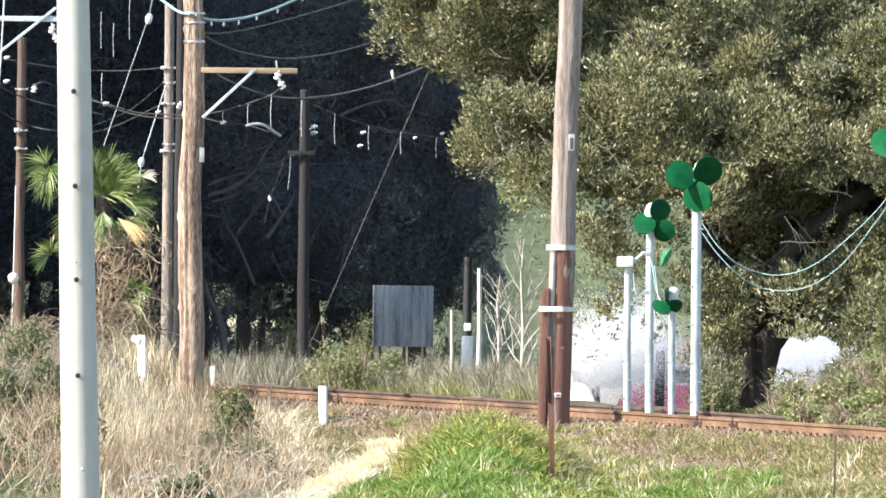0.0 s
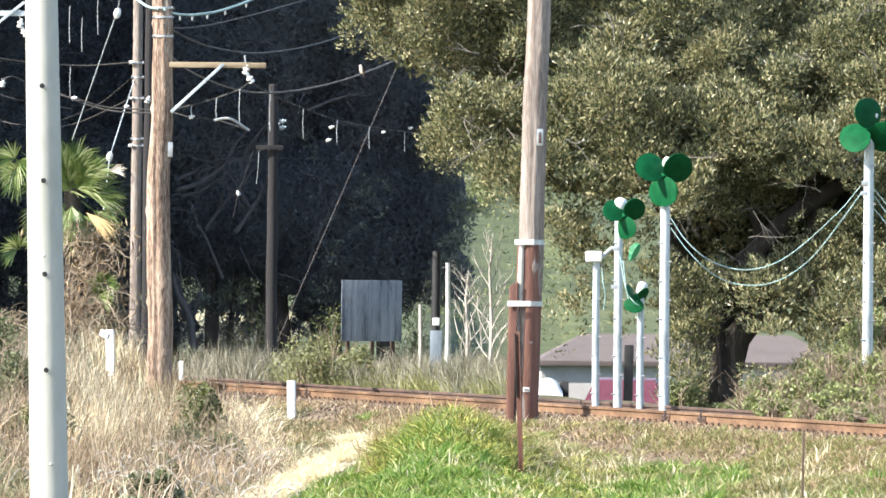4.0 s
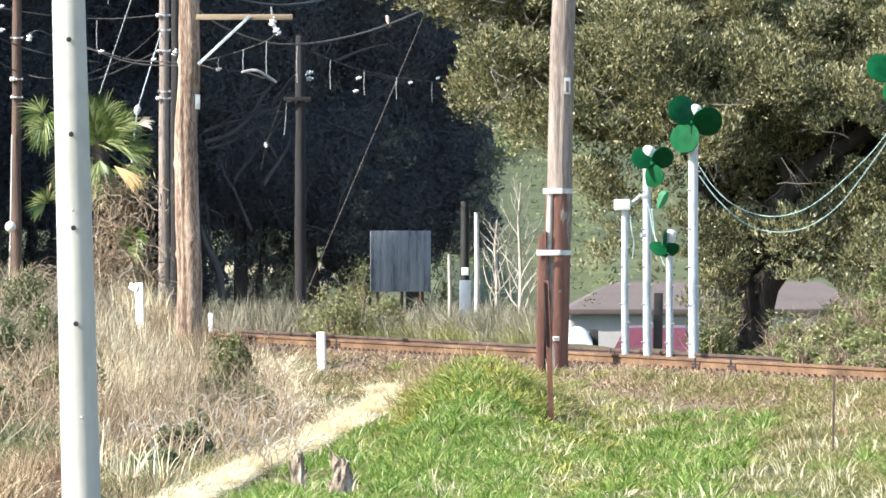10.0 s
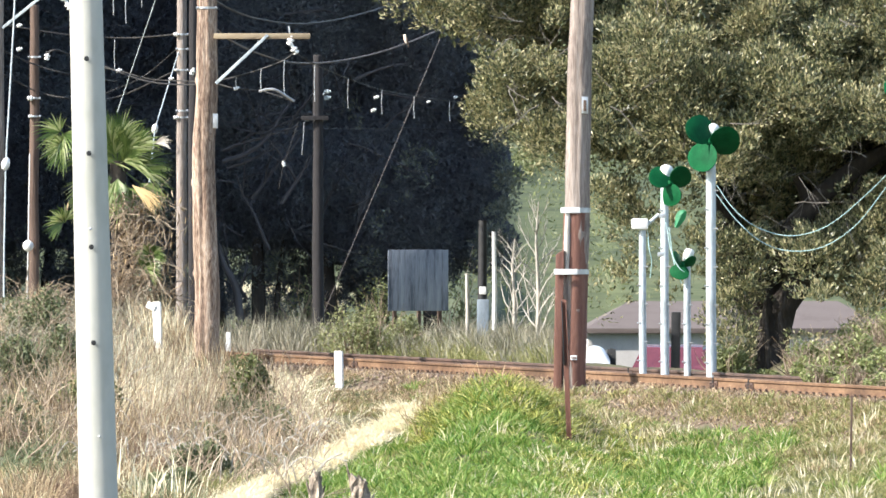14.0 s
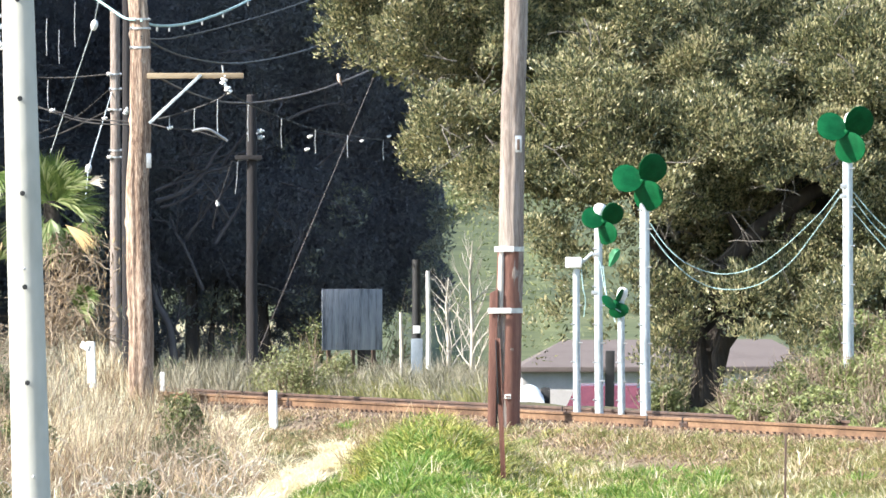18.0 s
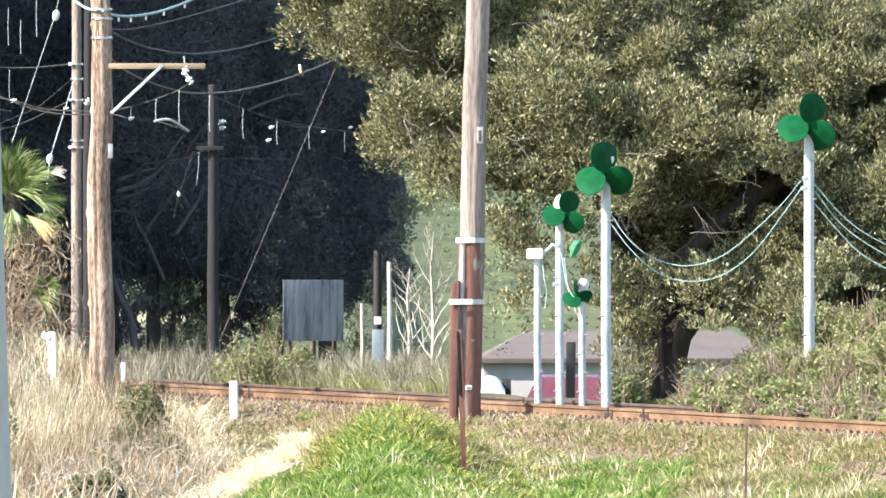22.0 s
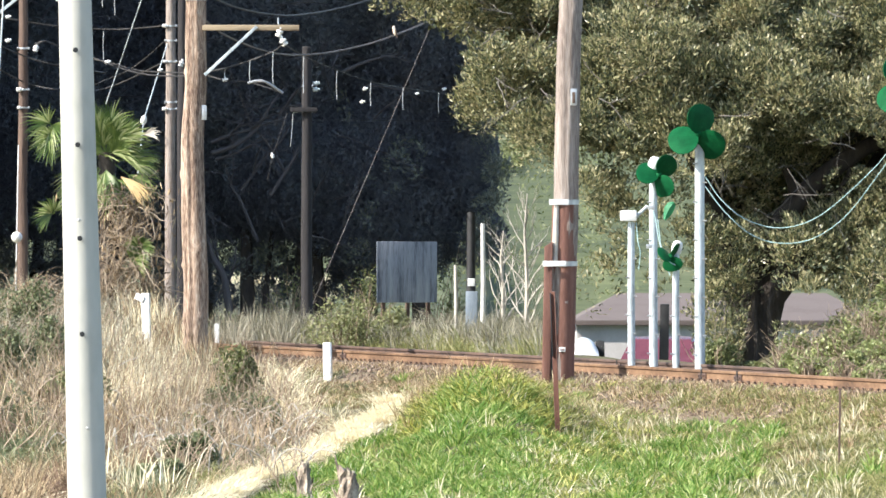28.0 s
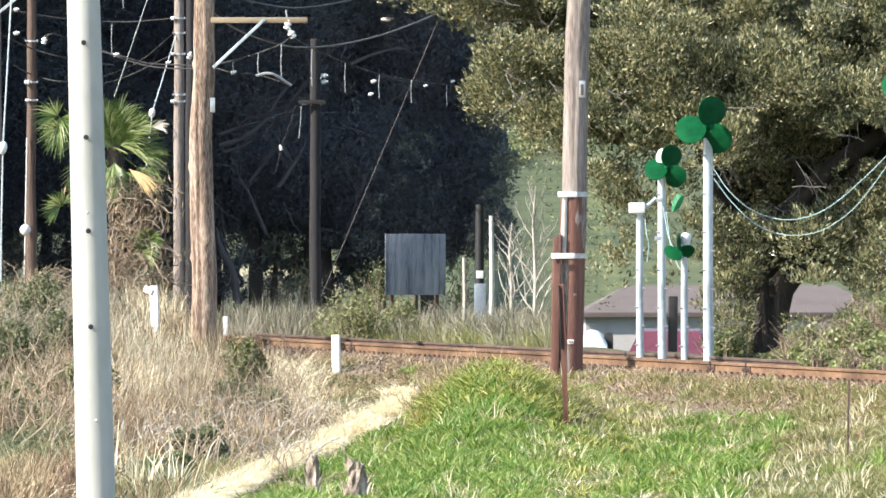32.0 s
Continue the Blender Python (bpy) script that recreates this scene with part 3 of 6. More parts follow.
def left_poles():
    # the stout catenary mast with its bracket arm
    d = 128.0
    top = spot(357.5 - 784, 428 + 160, d)
    foot = on_ground(357 - 784, d)
    ob = wood_pole("catenary_mast", foot, top, 0.235, 0.165, M_TIMBER, "stout sun-bleached rough timber mast with a bracket arm", 0.017)
    P = lambda x, y, dd=d - 0.2: spot(x - 784, 428 - y, dd)
    arm_with_brace(ob, P(372, 42), P(543, 42), P(376, 126), P(468, 40), M_ARM, P(510, 52))
    for y in (-58, -42, -8):
        bracket(ob, P(360, y, d) - foot, 0.185)
    bm = bmesh.new()
    box(bm, P(375, 192, d - 0.12) - foot, (0.09, 0.05, 0.26), None, 0.008)
    part("metal_plate", bm, M_STEEL, ob, "small pale metal plate")
    # two slender poles behind it
    for u, y0, dd, r, mat, nm in ((316, -73, 142, 0.10, M_TIMBER_GREY, "grey weathered timber pole with insulator straps"),
                                  # the second pole's shade is put into its timber colour
                                  (337, -120, 146, 0.10, M_TIMBER_SHADE, "timber pole behind the mast, coloured dark for shade"),
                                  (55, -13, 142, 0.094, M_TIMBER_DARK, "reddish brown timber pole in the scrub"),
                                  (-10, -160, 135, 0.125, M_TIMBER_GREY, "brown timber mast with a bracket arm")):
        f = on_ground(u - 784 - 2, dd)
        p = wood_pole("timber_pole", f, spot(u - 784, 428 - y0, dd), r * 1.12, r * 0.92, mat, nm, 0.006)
        Q = lambda x, y: spot(x - 784, 428 - y, dd)
        if u == 316:
            for y in (39, 65, 102, 174, 186):
                bracket(p, Q(u, y) - f, r, None, 0.11)
            for x, y, ax, s in ((335, 105, (0.4, 0, 1), 1.05), (306, 39, (1, 0, 0), 0.8), (306, 102, (1, 0, 0), 0.6), (306, 186, (1, 0, 0), 0.8)):
                bm = bmesh.new()
                insulator(bm, Q(x, y) - f + Vector((0, -0.1, 0)), ax, s)
                part("insulator", bm, M_PORCELAIN, p, "white porcelain insulator")
        if u == 55:
            for y in (79, 152, 184):
                bracket(p, Q(u, y) - f, r, None, 0.11)
            for x, y, ax, s in ((78, 78, (0.2, 0, 1), 1.15), (49, 152, (1, 0, 0), 1.0), (49, 184, (1, 0, 0), 0.7)):
                bm = bmesh.new()
                insulator(bm, Q(x, y) - f + Vector((0, -0.12, 0)), ax, s)
                part("insulator", bm, M_PORCELAIN, p, "white porcelain insulator")
            bm = bmesh.new()
            bmesh.ops.create_uvsphere(bm, u_segments=16, v_segments=10, radius=0.11, matrix=Matrix.Translation(Q(45, 413) - f + Vector((0, -0.25, 0))))
            tube(bm, [Q(47, 250) - f + Vector((0, -0.13, 0)), Q(45, 405) - f + Vector((0, -0.25, 0)), Q(43, 520) - f + Vector((0, -0.3, 0))], 0.012, 6)
            part("stay_ball", bm, M_PORCELAIN, p, "round white stay insulator")
        if u == -10:
            arm_with_brace(p, Q(0, -46), Q(146, -46), Q(-2, 28), Q(115, -66), M_POST, Q(110, -26))
    # the far mast, its timber coloured near-black for the shade of the trees
    dd = 150
    f = on_ground(557 - 784, dd)
    p = wood_pole("timber_pole", f, spot(557 - 784, 428 - 75, dd), 0.125, 0.10, M_TIMBER_SHADE, "grey timber pole with cable brackets, shade put in its colour", 0.005)
    Q = lambda x, y: spot(x - 784, 428 - y, dd)
    # straps and crossarm take the same shade-dark colour
    for y in (145, 190):
        bracket(p, Q(558, y) - f, 0.11, M_TIMBER_SHADE, 0.10)
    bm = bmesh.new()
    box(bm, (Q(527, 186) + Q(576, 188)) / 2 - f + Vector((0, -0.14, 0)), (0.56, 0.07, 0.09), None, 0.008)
    part("crossarm", bm, M_TIMBER_SHADE, p, "short crossarm coloured dark for shade")
    wire("stay_wire", [Q(522, 192), Q(509, 232), Q(496, 268), Q(487, 312)], 0.006, M_WIRE, "thin stay wire below the far pole's crossarm")
    wire("dropper", [Q(532, 194) - Vector((0, 0.1, 0)), Q(531, 222) - Vector((0, 0.1, 0)), Q(528, 252) - Vector((0, 0.1, 0))], 0.007, M_STEEL, "bright wire dropper hanging from the crossarm")
    bm = bmesh.new()
    insulator(bm, (0, 0, 0), (-0.3, 0, 1), 0.8)
    knob = part("strain_insulator", bm, M_PORCELAIN)
    knob.location = Q(496, 268)
    tagged(knob, "small white strain insulator on a thin stay wire", "insulator")
    for x, y in ((573, 140), (573, 151), (538, 188)):
        bm = bmesh.new()
        insulator(bm, Q(x, y) - f, (1, 0, 0.1), 1.0)
        part("insulator", bm, M_POST, p, "pale glass insulator")


def overhead_wires():
    A = survey
    wire("stay_wire", A((201, 178, 138), (279, -52, 136), (300, -160, 135)), 0.010, M_POST, "taut galvanised stay wire running into the palm")
    for pts, s in ((((279, -48, 136),), 1.25), (((268, 206, 140),), 1.15), (((4, 268, 120),), 1.3)):
        c = A(*pts)[0]
        bm = bmesh.new()
        lathe(bm, [(0.012 * s, -0.085 * s), (0.04 * s, -0.065 * s), (0.055 * s, -0.02 * s), (0.056 * s, 0.02 * s), (0.04 * s, 0.065 * s), (0.012 * s, 0.085 * s)], (0, 0, 0), (0.2, 0, 1), 14)
        ob = part("strain_insulator", bm, M_PORCELAIN)
        ob.location = c
        tagged(ob, "white porcelain strain insulator on a stay wire", "insulator")
    wire("stay_wire", A((311, 66, 142), (268, 206, 140), (258, 300, 139)), 0.012, M_POST, "thin stay wire with a porcelain insulator")
    wire("stay_wire", A((24, -110, 120), (18, 20, 120), (4, 268, 120), (1, 430, 120), (0, 600, 120)), 0.015, M_POST, "bluish steel stay wire with an insulator")
    wire("guy_wire", A((840, -110, 158), (790, 5, 156), (660, 312, 153), (561, 545, 150)), 0.007, M_WIRE_BROWN, "long taut brown guy wire down to the grass")
    # feeder cable and three bare conductors
    wire("overhead_wire", curve_through(A((180, -160, 131), (289, -90, 129), (330, -62, 128), (352, -57, 127.8))), 0.024, M_WIRE_CYAN, "pale sheathed feeder cable")
    feeder = curve_through(A((362, -56, 127.8), (384, -48, 129), (420, -47, 131), (470, -57, 135), (535, -83, 140), (620, -130, 145), (700, -190, 150)))
    cable = wire("overhead_wire", feeder, 0.024, M_WIRE_CYAN, "pale sheathed feeder cable with clips")
    for q in range(3, 24, 3):
        bm = bmesh.new()
        box(bm, feeder[q] - feeder[0] + Vector((0, 0, -0.05)), (0.035, 0.05, 0.11), None, 0.008)
        part("clip", bm, M_STEEL, cable, "pale hanging clip")
    wire("overhead_wire", curve_through(A((362, -24, 127.8), (420, -25, 132), (520, -48, 138), (660, -92, 146), (760, -140, 152))), 0.014, M_WIRE, "thin weathered overhead wire")
    wire("overhead_wire", curve_through(A((362, -28, 127.8), (410, -2, 132), (460, 13, 138), (530, 20, 144), (620, 6, 150), (720, -27, 154), (820, -75, 158))), 0.018, M_WIRE, "sagging weathered overhead wire")
    wire("overhead_wire", curve_through(A((362, 15, 127.8), (400, 48, 132), (450, 72, 137), (500, 87, 139), (548, 90, 141), (600, 85, 142.5), (660, 72, 144.5), (712, 55, 146), (783, 25, 149), (850, -10, 152))), 0.018,
         M_WIRE_BROWN, "sagging brown overhead wire")
    wire("catenary_wire", curve_through(A((515, 70, 127.6), (497, 84, 127.8), (456, 100, 128), (409, 114, 128.4), (380, 120, 129), (330, 128, 131), (240, 118, 135), (120, 70, 140))), 0.013, M_WIRE, "bright catenary wire from the bracket insulator")
    wire("catenary_wire", curve_through(A((515, 70, 127.6), (551, 92, 132), (610, 117, 139), (670, 137, 146), (740, 150, 154), (850, 163, 158), (950, 165, 160))), 0.008, M_WIRE, "thin catenary wire running away")
    wire("contact_wire", curve_through(A((120, 88, 141), (204, 103, 138), (260, 118, 135), (335, 122, 131), (380, 127, 129), (412, 135, 128.3), (456, 139, 128.2), (514, 157, 128))), 0.012, M_WIRE, "grooved contact wire with clips")
    wire("registration_arm", curve_through(A((452, 140, 127.6), (470, 136, 127.6), (486, 139, 127.6), (514, 157, 127.8))), 0.024, M_STEEL, "bright curved registration arm")
    wire("overhead_wire", curve_through(A((480, 215, 150), (560, 206, 154), (700, 206, 157), (850, 208, 158))), 0.005, M_WIRE, "faint dark overhead wire")
    wire("overhead_wire", curve_through(A((-60, 30, 141), (-10, 62, 141), (55, 92, 141.8), (120, 110, 142), (200, 122, 144))), 0.015, M_WIRE, "weathered overhead wire between the poles")
    wire("overhead_wire", curve_through(A((-60, 85, 141), (0, 110, 141), (60, 140, 142), (120, 152, 142), (200, 150, 144), (310, 100, 142))), 0.014, M_WIRE, "weathered overhead wire between the poles")
    wire("overhead_wire", curve_through(A((75, 72, 141), (95, 66, 141), (120, 76, 142), (160, 90, 143))), 0.014, M_WIRE, "pale looping jumper wire")
    wire("overhead_wire", curve_through(A((140, 160, 143), (200, 135, 143), (250, 112, 143), (312, 60, 142))), 0.008, M_WIRE, "thin dark overhead wire")
    wire("overhead_wire", curve_through(A((-60, 15, 143), (20, 25, 143), (120, 40, 143), (220, 45, 143), (312, 38, 142))), 0.012, M_WIRE, "thin dark overhead wire")
    # droppers and clips
    for x, y0, y1, d in ((412, 114, 133, 128.4), (456, 100, 142, 128), (497, 84, 147, 127.8), (551, 92, 158, 132), (610, 117, 170, 139), (670, 137, 180, 146),
                         (727, 148, 188, 152), (790, 156, 193, 158), (195, -60, 5, 139), (197, 48, 100, 139), (217, -40, 20, 139), (245, -90, -10, 138)):
        pts = A((x, y0, d - 0.05), (x - 1, (y0 + y1) / 2, d - 0.05), (x, y1, d - 0.05))
        wire("dropper", pts, 0.0075, M_STEEL, "bright wire dropper hanging from the catenary")
    for x, y, d, s in ((412, 134, 128.1, 1), (204, 103, 137.8, 1.1), (297, 117, 133, 0.9), (660, 150, 145, 1), (655, 173, 145, 1), (752, 158, 155, 0.8), (800, 150, 158, 0.9), (28, 65, 140.6, 1.1), (28, 23, 140.6, 1.0)):
        bm = bmesh.new()
        insulator(bm, (0, 0, 0), (1, 0, 0.3), s * 0.75)
        ob = part("wire_insulator", bm, M_PORCELAIN)
        ob.location = A((x, y, d))[0]
        tagged(ob, "small white insulator on an overhead wire", "insulator")


def splinted_pole():
    """The tall pole beside the rails, propped by a short stub and strapped to it."""
    d = 112.0
    foot = on_ground(1006 - 784, d)
    top = spot(1027 - 784, 428 + 190, d)
    ob = wood_pole("timber_pole", foot, top, 0.203, 0.180, M_TIMBER_GREY, "tall grey weathered timber pole strapped to a stub, brown paint below", 0.007)
    P = lambda x, y, dd=d: spot(x - 784, 428 - y, dd) - foot
    bm = bmesh.new()
    pole_body(bm, P(1006.5, 672), P(1014, 353), 0.207, 0.20, 24, 9, 0.003)
    part("painted_base", bm, M_BROWNPAINT, ob, "red-brown painted lower pole")
    # the stub: a squared baulk with a sawn, slanting head
    bm = bmesh.new()
    lo, hi = P(980.5, 690, d - 0.2), P(985.5, 424, d - 0.2)
    box(bm, (lo + hi) / 2, (0.11, 0.13, (hi - lo).length), (hi - lo).to_track_quat("Z", "Y").to_matrix(), 0.022)
    head = max(v.co.z for v in bm.verts)
    for v in bm.verts:
        if v.co.z > head - 0.06:
            v.co.z += (v.co.x - hi.x) * 0.6
        v.co += Vector((0.006 * math.sin(v.co.z * 5), 0, 0))
    part("stub", bm, M_BROWNPAINT, ob, "short red-brown timber stub")
    # black strip painted in for the shade between stub and pole
    bm = bmesh.new()
    box(bm, P(992, 592, d - 0.19), (0.07, 0.05, 1.15), Matrix.Rotation(radians(2.0), 3, "Y"), 0.006)
    part("gap_shade", bm, M_BLACK, ob, "black strip standing in for the gap's shade")
    bm = bmesh.new()
    tube(bm, [P(996.5, 462, d - 0.155), P(997.5, 410, d - 0.16), P(999, 352, d - 0.16)], [0.04, 0.05, 0.04], 10)
    part("bare_strip", bm, M_TWIG_WHITE, ob, "bleached strip of bare timber")
    for y, h in ((350, 0.085), (459, 0.085)):
        bm = bmesh.new()
        w = 0.30 if y == 350 else 0.36
        x = 1003 if y == 350 else 995
        box(bm, P(x, y, d - 0.215 if y == 350 else d - 0.29), (w, 0.012, h), None, 0.003)
        part("strap", bm, M_WHITE, ob, "white painted steel strap")
        band(ob, P(1014 if y == 350 else 1011.5, y), 0.211, h * 0.9, M_STEEL, "steel band")
    bm = bmesh.new()
    box(bm, P(1029, 164, d - 0.20), (0.10, 0.02, 0.26), None, 0.006)
    part("plate", bm, M_STEEL, ob, "pale metal plate")
    bm = bmesh.new()
    box(bm, P(1029, 165, d - 0.215), (0.045, 0.012, 0.17), None, 0.004)
    part("plate_marking", bm, M_TIMBER_DARK, ob, "worn dark marking bar")
    bm = bmesh.new()
    box(bm, P(1009, 611, d - 0.22), (0.10, 0.015, 0.07), None, 0.004)
    part("tag", bm, M_WHITE, ob, "small pale tag")
    for k in (-0.025, 0.0, 0.025):
        bm = bmesh.new()
        box(bm, P(1009, 611, d - 0.233) + Vector((k, 0, 0)), (0.014, 0.006, 0.03))
        part("tag_mark", bm, M_BROWNPAINT, ob)
    # rusty angle-iron stake in front
    f = on_ground(1003 - 784, 97.0)
    st = empty("steel_stake", f, "rusty red-brown steel stake in the grass", "stake")
    tip = spot(993 - 784, 428 - 508, 97.0) - f
    lean = tip.to_track_quat("Z", "Y").to_matrix()
    bm = bmesh.new()
    box(bm, tip * 0.5 + Vector((0.02, 0, -0.1)), (0.07, 0.012, tip.length + 0.2), lean, 0.003)
    box(bm, tip * 0.5 + Vector((-0.012, 0.03, -0.1)), (0.012, 0.06, tip.length + 0.2), lean, 0.003)
    part("angle_iron", bm, M_BROWNPAINT, st)
    # black strip stands in for the shadow on the iron's left face
    bm = bmesh.new()
    box(bm, tip * 0.77 + Vector((-0.04, 0.0, 0)), (0.05, 0.014, tip.length * 0.44), lean, 0.003)
    part("bracket", bm, M_BLACK, st, "black strip for the stake's shadowed face")


grey_pole()
left_poles()
overhead_wires()
splinted_pole()


# ================================================================ posts with whirling green fans
def fan_blade(bm, r):
    """One broad, round, dished and pitched blade, reaching up from the hub; the axle is the y axis."""
    n, k = 18, 5
    c = Vector((0, 0, r * 0.50))
    rad = r * 0.49
    tilt = Matrix.Rotation(radians(48), 3, "Z")
    rows = []
    for side in (0, 1):
        ring = [[None] * n for _ in range(k)]
        for i in range(k):
            q = (i + 1) / k
            for j in range(n):
                a = 2 * math.pi * j / n
                p = Vector((math.cos(a) * rad * q * (1.36 + 0.10 * math.sin(a)), 0, math.sin(a) * rad * q))
                p.y = -0.06 * r * (1 - q * q) + side * 0.012
                p = tilt @ p
                ring[i][j] = bm.verts.new(p + c)
        mid = bm.verts.new(tilt @ Vector((0, -0.06 * r + side * 0.012, 0)) + c)
        for j in range(n):
            f = (mid, ring[0][j], ring[0][(j + 1) % n])
            bm.faces.new(f if side == 0 else tuple(reversed(f)))
            for i in range(k - 1):
                f = (ring[i][j], ring[i + 1][j], ring[i + 1][(j + 1) % n], ring[i][(j + 1) % n])
                bm.faces.new(f if side == 0 else tuple(reversed(f)))
        rows.append(ring[-1])
    for j in range(n):
        bm.faces.new((rows[0][j], rows[1][j], rows[1][(j + 1) % n], rows[0][(j + 1) % n]))


SPINNERS = []


def fan_post(x, y_top, d, r, label, fan_r=0.0, hub_dy=0.0, hub_dx=0.0, rate=0.0, phase=0.0, yaw=0.0, cap_dx=0.0, cap_w=0.0):
    foot = on_ground(x - 784, d)
    P = lambda a, b, dd=d: spot(a - 784, 428 - b, dd) - foot
    ob = empty("fan_post" if fan_r else "light_post", foot, label, "post", "posts beside the track")
    bm = bmesh.new()
    top = P(x, y_top)
    tube(bm, [Vector((0.01, 0, -0.1)), top * 0.5, top], [r * 1.06, r, r * 0.97], 18)
    part("shaft", bm, M_POST, ob)
    # step pegs up the post
    h, i = 0.35, 0
    while h < top.z - 0.4:
        bm = bmesh.new()
        s = 1 if i % 2 else -1
        tube(bm, [Vector((s * r * 0.5, -r * 0.8, h)), Vector((s * (r + 0.03), -r * 0.9, h))], 0.012, 6)
        part("peg", bm, M_STEEL, ob)
        h += 0.3
        i += 1
    if fan_r:
        bm = bmesh.new()
        w = cap_w or fan_r * 0.19
        lathe(bm, [(w * 0.5, -w * 1.2), (w * 0.9, -w), (w, 0.0), (w * 0.93, w * 0.8), (w * 0.6, w * 1.2), (w * 0.15, w * 1.3)], top + Vector((w * 0.35 + cap_dx, 0, w * 1.05)), (0.25, -0.2, 1), 18)
        part("cap", bm, M_WHITE, ob, "white domed cap")
        hub = P(x + hub_dx, y_top + hub_dy, d - r - 0.1)
        bm = bmesh.new()
        tube(bm, [hub + Vector((0, 0.18, 0)), hub + Vector((0, 0.02, 0))], 0.03, 10)
        part("axle", bm, M_STEEL, ob)
        rotor = new("rotor")
        rotor.parent = ob
        rotor.empty_display_size = 0.1
        rotor["label"] = "three-bladed green plastic fan, spinning"
        for b in range(3):
            bm = bmesh.new()
            fan_blade(bm, fan_r)
            bl = part("blade", bm, M_GREENFAN, rotor)
            bl.matrix_local = Matrix.Rotation(radians(120 * b), 4, "Y")
        bm = bmesh.new()
        lathe(bm, [(0.05, -0.03), (0.055, 0.0), (0.03, 0.04), (0.01, 0.05)], (0, 0.0, 0), (0, -1, 0), 14)
        part("hub", bm, M_GREENFAN, rotor)
        SPINNERS.append((rotor, hub, yaw, rate, phase))
    return ob, P, foot


def fan_posts():
    d = 116.0
    ob, P, f = fan_post(1131, 385, d, 0.058, "short pale post with a white lamp box")
    bm = bmesh.new()
    box(bm, P(1126, 374, d - 0.02), (0.26, 0.2, 0.17), None, 0.02)
    part("lamp_box", bm, M_WHITE, ob, "white lamp box")
    bm = bmesh.new()
    tube(bm, [P(1138, 376), P(1150, 366), P(1160, 357)], 0.03, 8)
    part("bracket", bm, M_POST, ob)
    fan_post(1170, 298, 115.0, 0.066, "pale blue-grey post with a spinning green fan", 0.37, 4, 10, 1, 0, 0, -0.02, 0.11)
    fan_post(1210, 440, 114.5, 0.056, "short pale post with a small green fan and white cap", 0.25, 6, -9, 3, 0, 30, -0.01, 0.085)
    bm = bmesh.new()
    rim = []
    for i in range(9):
        q = i / 8
        m = spot(1190 + 17 * q - 784, 428 - 381 + 30 * q + 5 * math.sin(q * 3.14), 114.6)
        w = 0.085 * math.sin(0.25 + 2.6 * q)
        rim.append([bm.verts.new(m + Vector(o)) for o in ((-w * 0.75, 0.02, w * 0.6), (0, -0.02, 0), (w * 0.75, 0.02, -w * 0.6))])
    for p, q in zip(rim, rim[1:]):
        for j in (0, 1):
            bm.faces.new((p[j], p[j + 1], q[j + 1], q[j]))
    bmesh.ops.solidify(bm, geom=list(bm.faces), thickness=0.01)
    vane = part("wind_vane", bm, M_GREENVANE)
    tagged(vane, "small curved bright green plastic vane by the posts", "vane")
    ob, P, f = fan_post(1252, 221, 113.5, 0.078, "tall pale blue-grey post with a spinning green fan", 0.49, 9, -3, 0, 0, 0)
    fan_post(1612, 135, 112.0, 0.080, "tall pale post with a spinning green fan in the bushes", 0.49, 9, -1, 2, 0, 0)
    A = survey
    def cable(*pts):
        wire("hanging_cable", curve_through(A(*pts)), 0.0078, M_WIRE_CYAN, "pale sheathed cable slung between posts")

    cable((1262, 305, 113.4), (1290, 345, 113.3), (1330, 378, 113.2), (1385, 395, 113), (1440, 386, 112.8), (1490, 355, 112.5), (1560, 290, 112.2), (1597, 245, 112))
    cable((1262, 322, 113.4), (1295, 365, 113.3), (1340, 405, 113.2), (1390, 422, 113), (1450, 415, 112.8), (1510, 375, 112.5), (1565, 305, 112.2), (1600, 255, 112))
    cable((1622, 250, 112), (1660, 295, 112), (1700, 330, 112), (1760, 362, 112), (1830, 380, 112))
    cable((1622, 262, 112), (1660, 312, 112), (1705, 350, 112), (1770, 385, 112), (1850, 400, 112))
    cable((1622, 285, 112), (1665, 335, 112), (1710, 378, 112), (1790, 420, 112), (1850, 440, 112))
    cable((1160, 356, 115.5), (1172, 372, 114.8), (1182, 425, 114.5), (1196, 452, 114.3), (1210, 462, 114.3))
    cable((1140, 386, 116), (1143, 420, 115.8), (1147, 440, 115.8), (1144, 470, 115.8))
    cable((1178, 380, 114.8), (1186, 440, 114.6), (1200, 480, 114.4))
    for x, y, dd in ((1166, 360, 114.8), (1605, 240, 111.8), (1604, 258, 111.8), (1163, 428, 114.8)):
        bm = bmesh.new()
        box(bm, (0, 0, 0), (0.10, 0.05, 0.07), None, 0.01)
        o = part("cable_clamp", bm, M_STEEL)
        o.location = A((x, y, dd))[0]
        tagged(o, "small steel cable clamp on a post", "clamp")


fan_posts()


